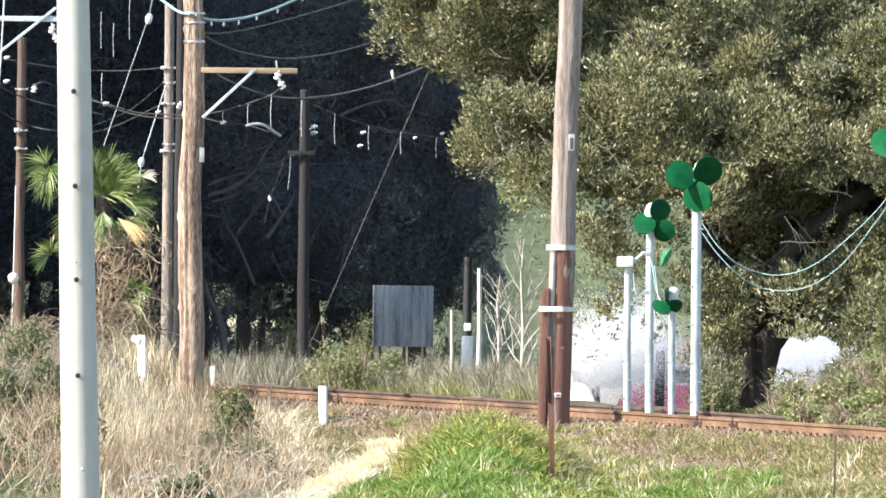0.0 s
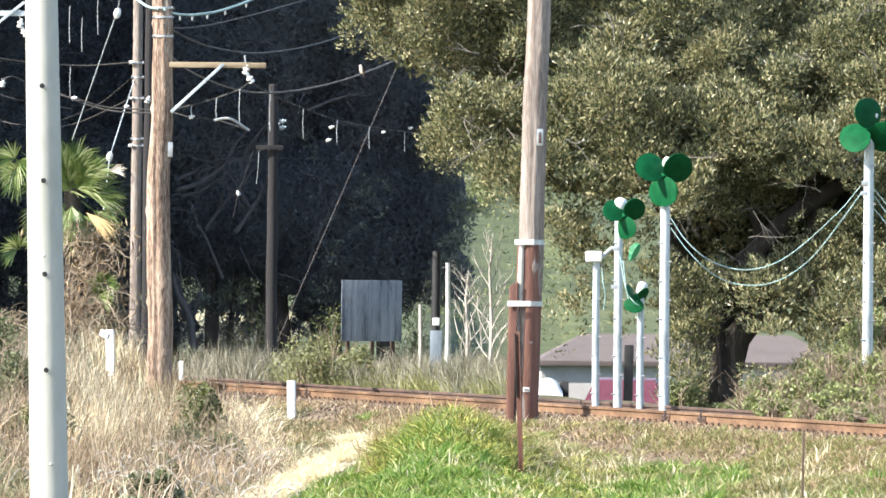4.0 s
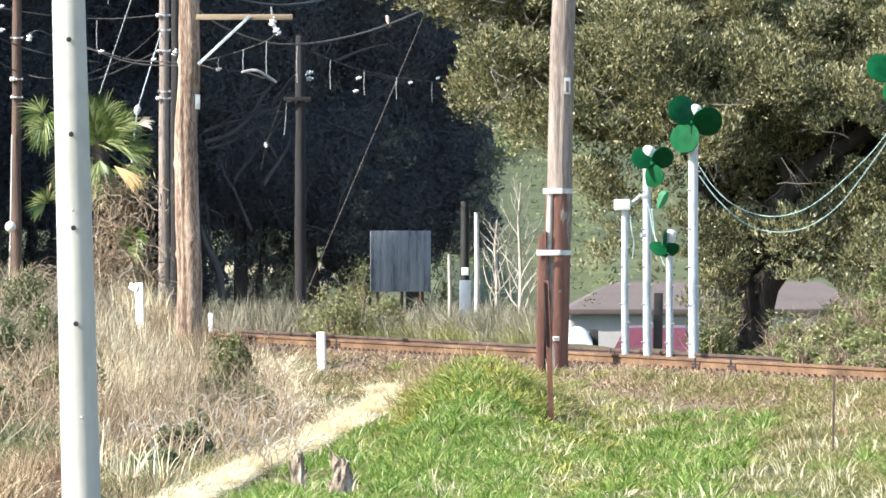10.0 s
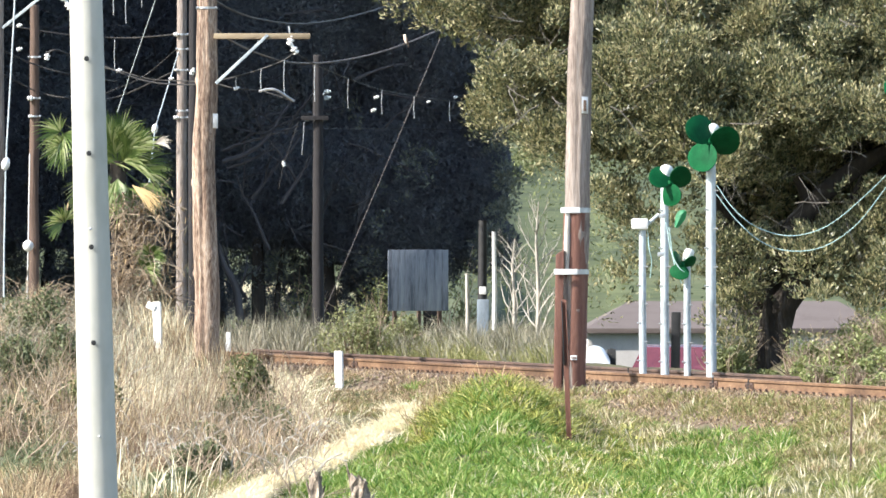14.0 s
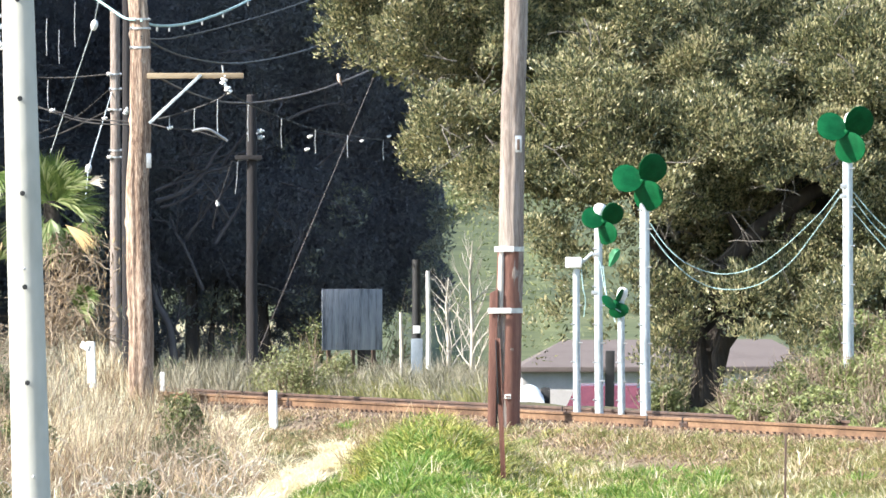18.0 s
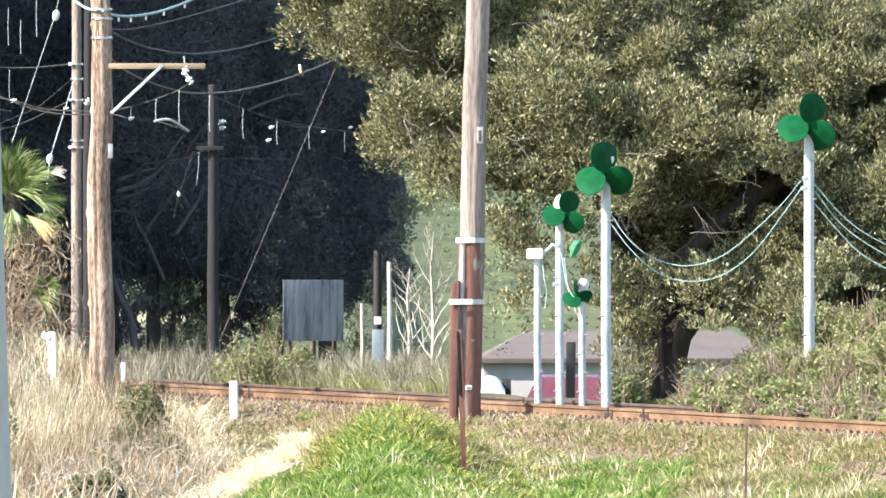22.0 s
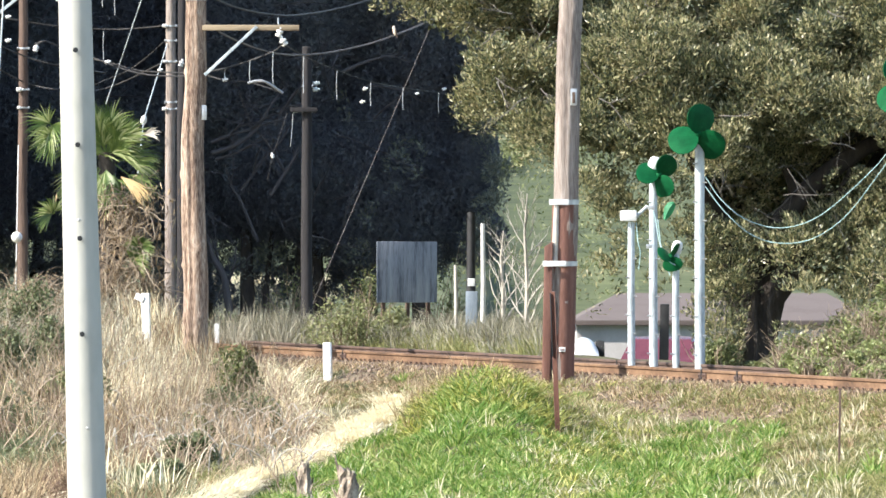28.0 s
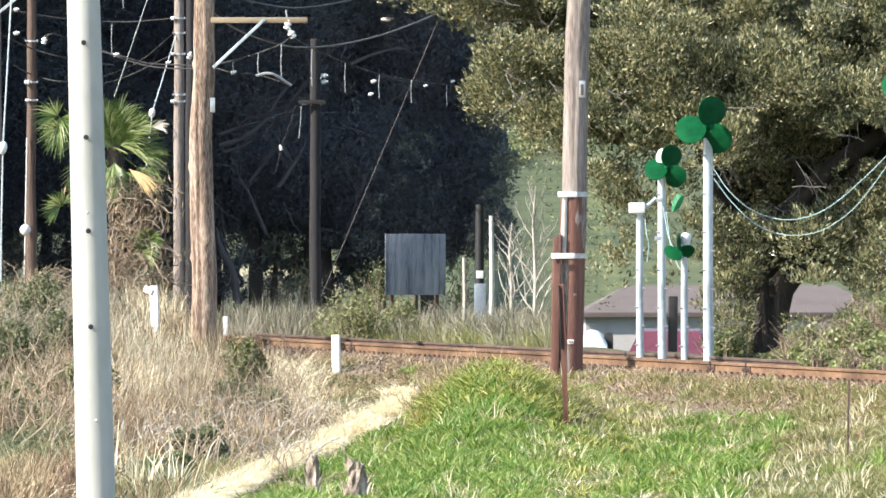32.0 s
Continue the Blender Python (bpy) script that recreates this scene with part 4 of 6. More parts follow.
# ================================================================ board, markers and other lineside things
def notice_board():
    d = 146.0
    c = spot(734 - 784, 428 - 474, d)
    f = on_ground(734 - 784, d)
    ob = empty("notice_board", f, "blank weathered white board with dark streaks, in shade", "board", turn=radians(27))
    bm = bmesh.new()
    box(bm, Vector((0, 0, c.z - f.z)), (1.36, 0.022, 108 * d / UNIT), None, 0.008)
    part("panel", bm, M_BOARD, ob)
    for x in (-0.5, 0.05, 0.52):
        bm = bmesh.new()
        top = c.z - f.z + 0.4
        box(bm, (x, 0.07, top / 2 - 0.1), (0.07, 0.07, top + 0.2), None, 0.006)
        part("leg", bm, M_TIMBER_DARK, ob)
    bm = bmesh.new()
    for z in (-0.35, 0.35):
        box(bm, Vector((0, 0.05, c.z - f.z + z)), (1.3, 0.04, 0.07), None, 0.004)
    part("rail", bm, M_TIMBER_DARK, ob)


def markers():
    # white kilometre post in front of the rails
    f = on_ground(594 - 784, 123.0)
    ob = empty("marker_post", f, "bright white lineside marker post", "post", turn=radians(-32))
    t = spot(594 - 784, 428 - 599, 123.0)
    bm = bmesh.new()
    box(bm, (0, 0, (t.z - f.z) / 2 - 0.1), (0.15, 0.06, t.z - f.z + 0.2), Matrix.Rotation(radians(-1.2), 3, "Y"), 0.012)
    part("plate", bm, M_WHITE, ob)
    # white bent sign in the scrub, and a far marker
    f = on_ground(272 - 784, 125.0)
    ob = empty("marker_post", f, "leaning white board with a nose-like arm in the scrub", "post", turn=radians(-25))
    P = lambda x, y: spot(x - 784, 428 - y, 125.0) - f
    bm = bmesh.new()
    box(bm, (P(272, 512) + Vector((P(274, 0).x, 0, -0.1))) / 2, (0.15, 0.05, P(272, 512).z + 0.1), Matrix.Rotation(radians(-2), 3, "Y"), 0.01)
    part("upright", bm, M_WHITE, ob)
    bm = bmesh.new()
    box(bm, P(262, 520) + Vector((0, -0.031, 0)), (0.17, 0.05, 0.11), Matrix.Rotation(radians(25), 3, "Y"), 0.01)
    part("arm", bm, M_WHITE, ob)
    f = on_ground(398 - 784, 141.0)
    ob = empty("marker_post", f, "small white marker by the far rails", "post")
    bm = bmesh.new()
    z = spot(398 - 784, 428 - 566, 141.0).z - f.z
    box(bm, (0, 0, z / 2), (0.09, 0.05, max(z, 0.2)), None, 0.01)
    part("plate", bm, M_WHITE, ob)
    # dark posts
    for x, y0, dd, w, lab in ((1189, 530, 150.0, 0.19, "short dark creosoted post below the line"), (1500, 678, 92.0, 0.028, "thin dark stake in the grass")):
        f = on_ground(x - 784, dd)
        ob = empty("timber_post" if w > 0.1 else "grass_stake", f, lab, "post")
        t = spot(x - 784, 428 - y0, dd) - f
        bm = bmesh.new()
        box(bm, (0, 0, t.z / 2 - 0.1), (w, w, t.z + 0.2), Matrix.Rotation(radians(0.8), 3, "Y"), w * 0.12)
        part("shaft", bm, M_BLACK if w > 0.1 else M_TIMBER_DARK, ob)
    # signal stem with a pale case at its foot
    d = 140.0
    f = on_ground(848 - 784, d)
    ob = empty("signal_stem", f, "slim black steel stem on a slate-blue case", "signal post")
    P = lambda x, y, dd=d: spot(x - 784, 428 - y, dd) - f
    bm = bmesh.new()
    tube(bm, [P(847, 600), P(848, 368)], [0.095, 0.082], 14)
    part("stem", bm, M_BLACK, ob)
    bm = bmesh.new()
    box(bm, (P(848, 512) + P(849, 600)) / 2 + Vector((0, -0.05, 0)), (0.23, 0.24, 1.05), None, 0.02)
    part("case", bm, M_CASE, ob, "slate-blue steel case")
    bm = bmesh.new()
    box(bm, P(848, 492, d - 0.12), (0.14, 0.02, 0.15), None, 0.008)
    part("plate", bm, M_WHITE, ob, "small white plate")
    # white upright added for the dark stem's sunlit edge, and a pale stake
    for x, y, dd, r, lab in ((868, 388, 143, 0.05, "thin white upright for the dark stem's sunlit edge"), (820, 462, 141, 0.04, "pale weathered fence stake")):
        f = on_ground(x - 784, dd)
        ob = empty("lit_edge" if r > 0.045 else "fence_stake", f, lab, "post")
        bm = bmesh.new()
        t = spot(x - 784, 428 - y, dd) - f
        tube(bm, [(0, 0, -0.1), t * 0.5 + Vector((0.015, 0, 0)), t], [r, r * 0.95, r * 0.8], 10)
        part("shaft", bm, M_WHITE if r > 0.045 else M_TWIG_WHITE, ob)


def stump(x, y, d, h, r):
    f = on_ground(x - 784, d)
    ob = empty("tree_stump", f, "small ragged sawn tree stump in the grass", "stump", "stumps in the grass")
    bm = bmesh.new()
    n = 16
    rings = []
    for i in range(6):
        q = i / 5
        rings.append([bm.verts.new(Vector((math.cos(a) * r * (1.15 - 0.35 * q) * random.uniform(0.75, 1.25), math.sin(a) * r * random.uniform(0.75, 1.2),
                                           -0.08 + (h + 0.08) * q + (random.uniform(-0.1, 0.08) if i == 5 else 0)))) for a in (2 * math.pi * j / n for j in range(n))])
    for a, b in zip(rings, rings[1:]):
        for j in range(n):
            bm.faces.new((a[j], a[(j + 1) % n], b[(j + 1) % n], b[j]))
    bm.faces.new(rings[-1])
    part("trunk", bm, M_STUMP, ob, shade=False)
    bm = bmesh.new()
    for _ in range(5):
        a = random.uniform(0, 6.28)
        p = Vector((math.cos(a) * r, math.sin(a) * r, random.uniform(0.1, h * 0.8)))
        tube(bm, [p * 0.8, p * 1.5 + Vector((0, 0, 0.06))], [0.02, 0.008], 6)
    part("stub_branch", bm, M_STUMP, ob)


notice_board()
markers()
stump(553, 850, 84.0, 0.45, 0.085)
stump(629, 850, 84.5, 0.47, 0.125)


# ================================================================ trees
def shell_points(lobes, n, inner=0.72, gap_scale=1.1, gap=0.25):
    """Points through the outer layer of a group of lobes (centre, radii), thinned into clumps with gaps between."""
    vol = np.array([l[1][0] * l[1][2] for l in lobes])
    pick = RNG.choice(len(lobes), n, p=vol / vol.sum())
    c = np.array([l[0] for l in lobes])[pick]
    r = np.array([l[1] for l in lobes])[pick]
    dirs = unit(RNG.normal(size=(n, 3)))
    dirs[:, 1] = -np.abs(dirs[:, 1]) * np.where(RNG.uniform(0, 1, n) < 0.85, 1, -1)
    q = inner + (1.04 - inner) * RNG.uniform(0, 1, n) ** 0.6
    p = c + dirs * r * q[:, None]
    w = wobble(p[:, 0] + p[:, 1] * 0.3, p[:, 2], gap_scale * 2.2) + 0.6 * wobble(p[:, 0], p[:, 2] + p[:, 1] * 0.5, gap_scale * 5.0, 3.0)
    return p[w > gap * 2 - 1 + RNG.normal(0, 0.25, n)]


def leaf_clumps(lobes, n, size=(0.28, 0.62), per=330, reach=0.9):
    """Leaves on domed clumps that sit all over a group of lobes, with gaps between; returns places and outward directions."""
    vol = np.array([l[1][0] * l[1][2] for l in lobes])
    pick = RNG.choice(len(lobes), n, p=vol / vol.sum())
    c, r = np.array([l[0] for l in lobes])[pick], np.array([l[1] for l in lobes])[pick]
    d = unit(RNG.normal(size=(n, 3)))
    d[:, 1] = -np.abs(d[:, 1]) * np.where(RNG.uniform(0, 1, n) < 0.88, 1, -1)
    c = c + d * r * RNG.uniform(0.55, 1.0, (n, 1))
    s = size[0] + (size[1] - size[0]) * RNG.uniform(0, 1, n) ** 1.4
    count = (per * (s / size[1]) ** 2).astype(int)
    c, s = np.repeat(c, count, axis=0), np.repeat(s, count)
    q = unit(RNG.normal(size=(len(c), 3)) + np.array((-0.15, -0.35, 0.45)))
    f = RNG.uniform(0.35, 1.0, len(c)) ** 0.6 * (1 + 0.42 * wobble(q[:, 0] * 3 + c[:, 0], q[:, 2] * 3 + c[:, 2], 1.7))
    return c + q * (s * f)[:, None] * np.array((1.0, reach, 0.8)), q


def sprays(places, outward, length, width, lift=0.5, stray=0.75):
    """Folded leaves that point outwards and upwards from their clump."""
    n = len(places)
    d = unit(outward + RNG.normal(size=(n, 3)) * stray + np.array((0, 0, lift)))
    side = unit(np.cross(d, RNG.normal(size=(n, 3))))
    up = np.cross(d, side)
    L, W = (length * RNG.uniform(0.55, 1.35, n))[:, None], (width * RNG.uniform(0.6, 1.3, n))[:, None]
    m = places + d * L * 0.45
    return np.stack([places, m + side * W / 2 + up * W * 0.2, places + d * L, m - side * W / 2 + up * W * 0.2], 1).reshape(-1, 3)


def lobe(x, y, rx, ry, d, depth):
    k = d / UNIT
    return np.array(spot(x - 784, 428 - y, d)), np.array((rx * k, depth, ry * k))


def branch(bm, a, direction, length, r, depth, spread=0.6, up=0.1, kids=3, sides=6):
    """A forking limb."""
    p, pts, rad = Vector(a), [Vector(a)], [r]
    d = Vector(direction).normalized()
    n = 4
    for i in range(n):
        d = (d + Vector((random.uniform(-1, 1), random.uniform(-1, 1), random.uniform(-1, 1) + up)) * 0.27).normalized()
        p = p + d * length / n
        pts.append(p.copy())
        rad.append(r * (1 - 0.55 * (i + 1) / n))
    tube(bm, pts, rad, sides, cap=False)
    if depth > 0:
        for k in range(kids):
            j = random.randint(1, n)
            e = (d + Vector((random.uniform(-1, 1), random.uniform(-1, 1), random.uniform(-0.6, 1))) * spread).normalized()
            branch(bm, pts[j], e, length * random.uniform(0.45, 0.75), rad[j] * 0.7, depth - 1, spread, up, kids, max(4, sides - 1))


def foliage(name, pts, length, width, mat, parent, label="", droop=0.35):
    me = sheet_mesh(name, leaves(pts, length, width, droop), 4)
    ob = link(name, me, mat, parent, label)
    ob.matrix_parent_inverse = parent.matrix_world.inverted()
    ob["kind"] = "stuff"
    return ob


def fig_tree():
    d = 138.0
    foot = on_ground(1352 - 784, d)
    tree = empty("fig_tree", foot, "huge spreading olive-green fig tree with a dark trunk", "tree")
    lobes = [lobe(1290, 40, 330, 230, d, 3.2), lobe(850, -75, 160, 105, d, 2.2), lobe(985, 60, 170, 130, d - 0.5, 2.4), lobe(930, 165, 85, 75, d, 1.6),
             lobe(1120, 190, 150, 140, d - 1, 2.4), lobe(1090, 350, 75, 80, d - 1, 1.6), lobe(1180, 400, 95, 120, d - 1.5, 1.8), lobe(1285, 470, 75, 130, d - 2, 1.8),
             lobe(1292, 575, 40, 80, d - 2.6, 0.9), lobe(1480, 490, 130, 75, d - 3, 2.0), lobe(1600, 250, 220, 250, d - 0.5, 3.2), lobe(1660, 460, 170, 90, d - 3, 2.4)]
    lobes += [lobe(1780, 300, 200, 280, d - 1, 3), lobe(1480, 120, 260, 150, d - 1, 2.6), lobe(1075, 490, 38, 40, d, 0.9), lobe(720, -130, 70, 60, d, 1.5),
              lobe(1060, -160, 400, 120, d, 3), lobe(1380, 480, 90, 70, d, 2), lobe(1820, -20, 260, 260, d, 3), lobe(1300, 260, 110, 90, d - 1.5, 1.4),
              lobe(1400, 250, 90, 50, d - 1, 1.0), lobe(1500, 400, 100, 45, d - 2, 1.0), lobe(1190, 120, 140, 110, d - 2.4, 1.4), lobe(1010, 225, 80, 60, d - 1.4, 1.0)]
    lobes += [lobe(1240, 215, 90, 100, d - 2.6, 1.2), lobe(1390, 150, 120, 90, d - 2.6, 1.2), lobe(1560, 200, 120, 80, d - 3, 1.2), lobe(1120, 290, 90, 80, d - 2.4, 1.1),
              lobe(1270, 240, 85, 70, d - 3.2, 0.8), lobe(1640, 60, 150, 140, d - 1.5, 1.6), lobe(1760, 110, 150, 170, d - 1.5, 1.6)]
    lobes += [lobe(1296, 600, 34, 56, d - 3.1, 0.5), lobe(1300, 520, 40, 60, d - 3.0, 0.5), lobe(1280, 630, 20, 30, d - 3.2, 0.3)]
    p, out = leaf_clumps(lobes, 1150, (0.16, 0.72), 1650)
    ax, ay = zone(p[:, 0], p[:, 1], p[:, 2])
    edge = 1 + 0.7 * wobble(ax, ay, 0.05)
    tilt = (ax - 1440) * 0.42
    hollow = ((ax - 1445) / 150) ** 2 + ((ay - 302 + tilt) / 45) ** 2 < 1 + 0.9 * wobble(ax, ay, 0.045)
    hollow |= ((ax - 1330) / 70) ** 2 + ((ay - 330) / 26) ** 2 < edge
    hollow |= ((ax - 1735) / 60) ** 2 + ((ay - 92 + (ax - 1735) * 0.4) / 15) ** 2 < 1 + 1.2 * wobble(ax, ay, 0.06)
    deep = hollow & (p[:, 1] > d - 1.6) & (wobble(p[:, 0], p[:, 2], 3.4, 4.0) > -0.1)
    bare = ((ax - 1357) / 27) ** 2 + ((ay - 600) / 95) ** 2 < edge
    bare |= ((ax - 1434) / 66) ** 2 + ((ay - 536) / 34) ** 2 < edge
    bare |= ((ax - 1682) / 58) ** 2 + ((ay - 490) / 66) ** 2 < edge
    keep = (~hollow | deep) & ~bare
    thin = (ax > 1030) & (ax < 1245) & (ay > 200 + 0.25 * (1245 - ax)) & (wobble(ax, ay, 0.030, 2.0) + 0.7 * wobble(ax, ay, 0.075) < 0.12)
    keep &= ~thin | (RNG.uniform(0, 1, len(p)) < 0.12)
    crown = link("crown", sheet_mesh("crown", sprays(p[keep], out[keep], 0.092, 0.034, 1.0, 0.6), 4), M_LEAF_FIG, tree)
    crown.matrix_parent_inverse = tree.matrix_world.inverted()
    crown["kind"] = "stuff"
    # inner shade leaves
    back = [lobe(1330, 120, 420, 330, d + 2.5, 2.5), lobe(1560, 330, 260, 240, d + 2.5, 2.5), lobe(1150, 230, 190, 190, d + 2.5, 2), lobe(1300, 430, 110, 120, d + 2, 1.5), lobe(930, -40, 210, 120, d + 2, 1.5), lobe(1690, 60, 260, 260, d + 2.5, 2.5)]
    q = shell_points(back, 80000, 0.3, 0.6, 0.05)
    ax, ay = zone(q[:, 0], q[:, 1], q[:, 2])
    q = q[~((((ax - 1434) / 80) ** 2 + ((ay - 536) / 44) ** 2 < 1) | ((ax < 1060) & (ay > 210)) | ((ax < 1245) & (ay > 260)) | (ay > 520))]
    foliage("inner_leaves", q, 0.16, 0.09, M_LEAF_FIG, tree, "deep shaded inner leaves")
    bm = bmesh.new()
    P = lambda x, y, dd=d: spot(x - 784, 428 - y, dd) - foot
    tube(bm, [P(1357, 665, d - 2.4), P(1356, 630, d - 2.3), P(1352, 600, d - 2.2), P(1345, 560, d - 2), P(1336, 520, d - 1.6), P(1340, 490, d - 1.2), P(1370, 450, d), P(1420, 400)], [0.46, 0.33, 0.28, 0.27, 0.29, 0.31, 0.3, 0.28], 14)
    tube(bm, [P(1362, 640, d - 2.2), P(1367, 575, d - 2.0), P(1382, 515, d - 1.6), P(1440, 440, d - 1)], [0.3, 0.27, 0.26, 0.2], 12)
    for q in range(0, 7, 3):
        x = 1326 + 9 * q
        tube(bm, [P(x - 6 + q * 2, 655, d - 2.75), P(x, 600, d - 2.6), P(x - 5, 540, d - 2.5), P(x - 12 + 3 * q, 490, d - 2.2)], [0.07, 0.05, 0.06, 0.05], 6)
    tube(bm, [P(1345, 560), P(1310, 480), P(1290, 380), P(1230, 250)], [0.36, 0.28, 0.2, 0.12], 12)
    tube(bm, [P(1370, 470), P(1440, 390, d - 0.5), P(1530, 330, d - 1), P(1640, 290, d - 1.5), P(1760, 240, d - 1.5)], [0.34, 0.3, 0.24, 0.18, 0.1], 12)
    tube(bm, [P(1430, 400), P(1460, 300, d - 0.5), P(1500, 240, d - 0.5), P(1600, 180, d)], [0.2, 0.16, 0.12, 0.07], 10)
    tube(bm, [P(1530, 330, d - 1), P(1570, 270, d - 1), P(1600, 170, d - 1)], [0.16, 0.12, 0.06], 10)
    tube(bm, [P(1680, 620), P(1682, 540), P(1700, 450), P(1740, 360)], [0.36, 0.3, 0.27, 0.2], 12)
    part("trunk", bm, M_BARK, tree)
    for pts, rad in ((((1362, 450, d - 1.4), (1405, 372, d - 1.5), (1450, 322, d - 1.6), (1520, 268, d - 1.8), (1590, 232, d - 1.8), (1680, 205, d - 1.8)), (0.26, 0.21, 0.19, 0.17, 0.13, 0.07)),
                     (((1425, 352, d - 1.5), (1408, 300, d - 1.8), (1385, 268, d - 1.9), (1340, 250, d - 1.9)), (0.10, 0.08, 0.06, 0.03)),
                     (((1500, 336, d - 1.6), (1520, 285, d - 1.8), (1500, 235, d - 1.8)), (0.08, 0.06, 0.03))):
        bm = bmesh.new()
        tube(bm, curve_through([P(*q) for q in pts], 4), np.interp(np.linspace(0, 1, 4 * (len(pts) - 1) + 1), np.linspace(0, 1, len(pts)), rad).tolist(), 12)
        part("limb", bm, M_BARK, tree, "thick dark limb")
    bm = bmesh.new()
    for _ in range(11):
        x, y = random.uniform(1270, 1560), random.uniform(270, 400)
        branch(bm, P(x, y, d - random.uniform(2.5, 4.0)), (random.uniform(-1, 1), random.uniform(-0.5, 0.2), random.uniform(-0.9, 0.4)), random.uniform(0.6, 1.3), 0.009, 2, 0.6, -0.25, 2, 5)
    for _ in range(48):
        x = random.uniform(860, 1760)
        y = random.uniform(-60, 400 if x > 1080 else 190)
        branch(bm, P(x, y, d - random.uniform(1.6, 4.2)), (random.uniform(-1, 1), -0.2, random.uniform(-0.6, 0.6)), random.uniform(0.4, 0.9), 0.013, 2, 0.9, 0, 2, 5)
    part("twig_tangle", bm, M_TWIG_MID, tree, "bare grey-brown twigs")["kind"] = "stuff"


def dark_trees():
    """The belt of dark conifers behind the wires, with unseen ones added to one side to shade it."""
    near_crown = [lobe(470, 500, 90, 60, 167, 1), lobe(600, 500, 60, 60, 167, 1), lobe(560, 60, 210, 330, 168, 3), lobe(760, 110, 120, 330, 167, 2.5), lobe(845, 280, 52, 130, 166, 1.5), lobe(700, 330, 160, 170, 166, 2), lobe(520, 310, 110, 110, 166, 2), lobe(850, 410, 62, 55, 166, 1.3), lobe(850, 400, 34, 26, 166, 0.6), lobe(640, -100, 190, 160, 168, 3), lobe(770, 20, 100, 190, 166, 2), lobe(560, 440, 120, 70, 168, 1.5), lobe(700, 460, 110, 50, 169, 1.5)]
    middle_crown = [lobe(250, 60, 280, 330, 172, 3.5), lobe(120, 260, 170, 250, 170, 2.5), lobe(360, 320, 170, 190, 169, 2.5), lobe(60, -60, 200, 240, 172, 3), lobe(400, -60, 180, 200, 172, 3), lobe(100, 440, 160, 110, 171, 2), lobe(280, 470, 120, 90, 171, 2)]
    far_crown = [lobe(-120, 120, 230, 420, 174, 4), lobe(-330, 60, 260, 480, 172, 4)]
    specs = [(near_crown, 36000, 640), (middle_crown, 34000, 260), (far_crown, 5000, -220)]
    for lobes, n, fx in specs:
        d = lobes[0][0][1]
        foot = on_ground(fx - 784, d)
        tree = empty("conifer", foot, "tall dark shaded conifer with a dense crown", "tree", "dark tree belt")
        p = shell_points(lobes, n * 11, 0.5, 0.5, 0.08)
        ax, ay = zone(p[:, 0], p[:, 1], p[:, 2])
        p = p[ay < np.where(ax < 600, 512, 530) + 70 * wobble(ax, ay * 0.4, 0.055) + 45 * wobble(ax, ay, 0.11, 3.0) + RNG.normal(0, 14, len(p))]
        foliage("crown", p, 0.095, 0.03, M_LEAF_DARK, tree, "", 0.8)
        p, out = leaf_clumps(lobes, n // 70, (0.3, 0.8), 420)
        ax, ay = zone(p[:, 0], p[:, 1], p[:, 2])
        low = np.where(ax < 600, 505, 520) + 60 * wobble(ax, ay * 0.4, 0.055)
        p, out = p[ay < low], out[ay < low]
        tuft = link("outer_sprays", sheet_mesh("outer_sprays", sprays(p, out, 0.085, 0.024, -0.3), 4), M_LEAF_DARK, tree)
        tuft.matrix_parent_inverse = tree.matrix_world.inverted()
        tuft["kind"] = "stuff"
        # clumps of a paler leaf colour stand in for lit patches of crown
        p, out = leaf_clumps([(c - np.array((0, 1.2, 0)), r * 0.85) for c, r in lobes], n // 300, (0.2, 0.55), 200)
        ax, ay = zone(p[:, 0], p[:, 1], p[:, 2])
        pale = (ay < 520) & (wobble(ax, ay, 0.011, 5.0) + 0.004 * (ay - 330) > 0.15)
        tuft = link("lit_patch_leaves", sheet_mesh("lit_patch_leaves", sprays(p[pale], out[pale], 0.12, 0.05), 4), M_LEAF_DULL, tree, "paler dull olive leaves standing in for lit patches")
        tuft.matrix_parent_inverse = tree.matrix_world.inverted()
        tuft["kind"] = "stuff"
        if fx > 600:
            p, out = leaf_clumps([lobe(893, 300, 22, 40, 164.5, 0.4), lobe(884, 352, 26, 14, 164.5, 0.3), lobe(862, 215, 22, 44, 165, 0.4), lobe(872, 405, 30, 26, 164.5, 0.4), lobe(850, 140, 18, 40, 165, 0.4)], 75, (0.1, 0.3), 110)
            bough = link("outlying_bough", sheet_mesh("outlying_bough", sprays(p, out, 0.12, 0.045), 4), M_LEAF_DULL, tree, "ragged outer bough of dull leaves")
            bough.matrix_parent_inverse = tree.matrix_world.inverted()
            bough["kind"] = "stuff"
        p2 = shell_points(lobes, n * 5, 0.1, 0.4, 0.0)
        p2[:, 1] += 1.5
        p2 = p2[zone(p2[:, 0], p2[:, 1], p2[:, 2])[1] < 415]
        foliage("inner_leaves", p2, 0.2, 0.09, M_LEAF_DARK, tree)
        P = lambda x, y, dd=d: spot(x - 784, 428 - y, dd) - foot
        for k in range(7):
            bm = bmesh.new()
            x = fx + (-185, -150, -100, -60, 10, 40, 120)[k]
            tube(bm, [P(x, 640, d - 1), P(x + random.uniform(-8, 8), 510, d - 1), P(x + random.uniform(-14, 14), 400, d - 0.5)], [(0.2, 0.17, 0.12), (0.09, 0.07, 0.05), (0.13, 0.1, 0.06)][k % 3], 8)
            part("trunk", bm, M_BARK, tree)
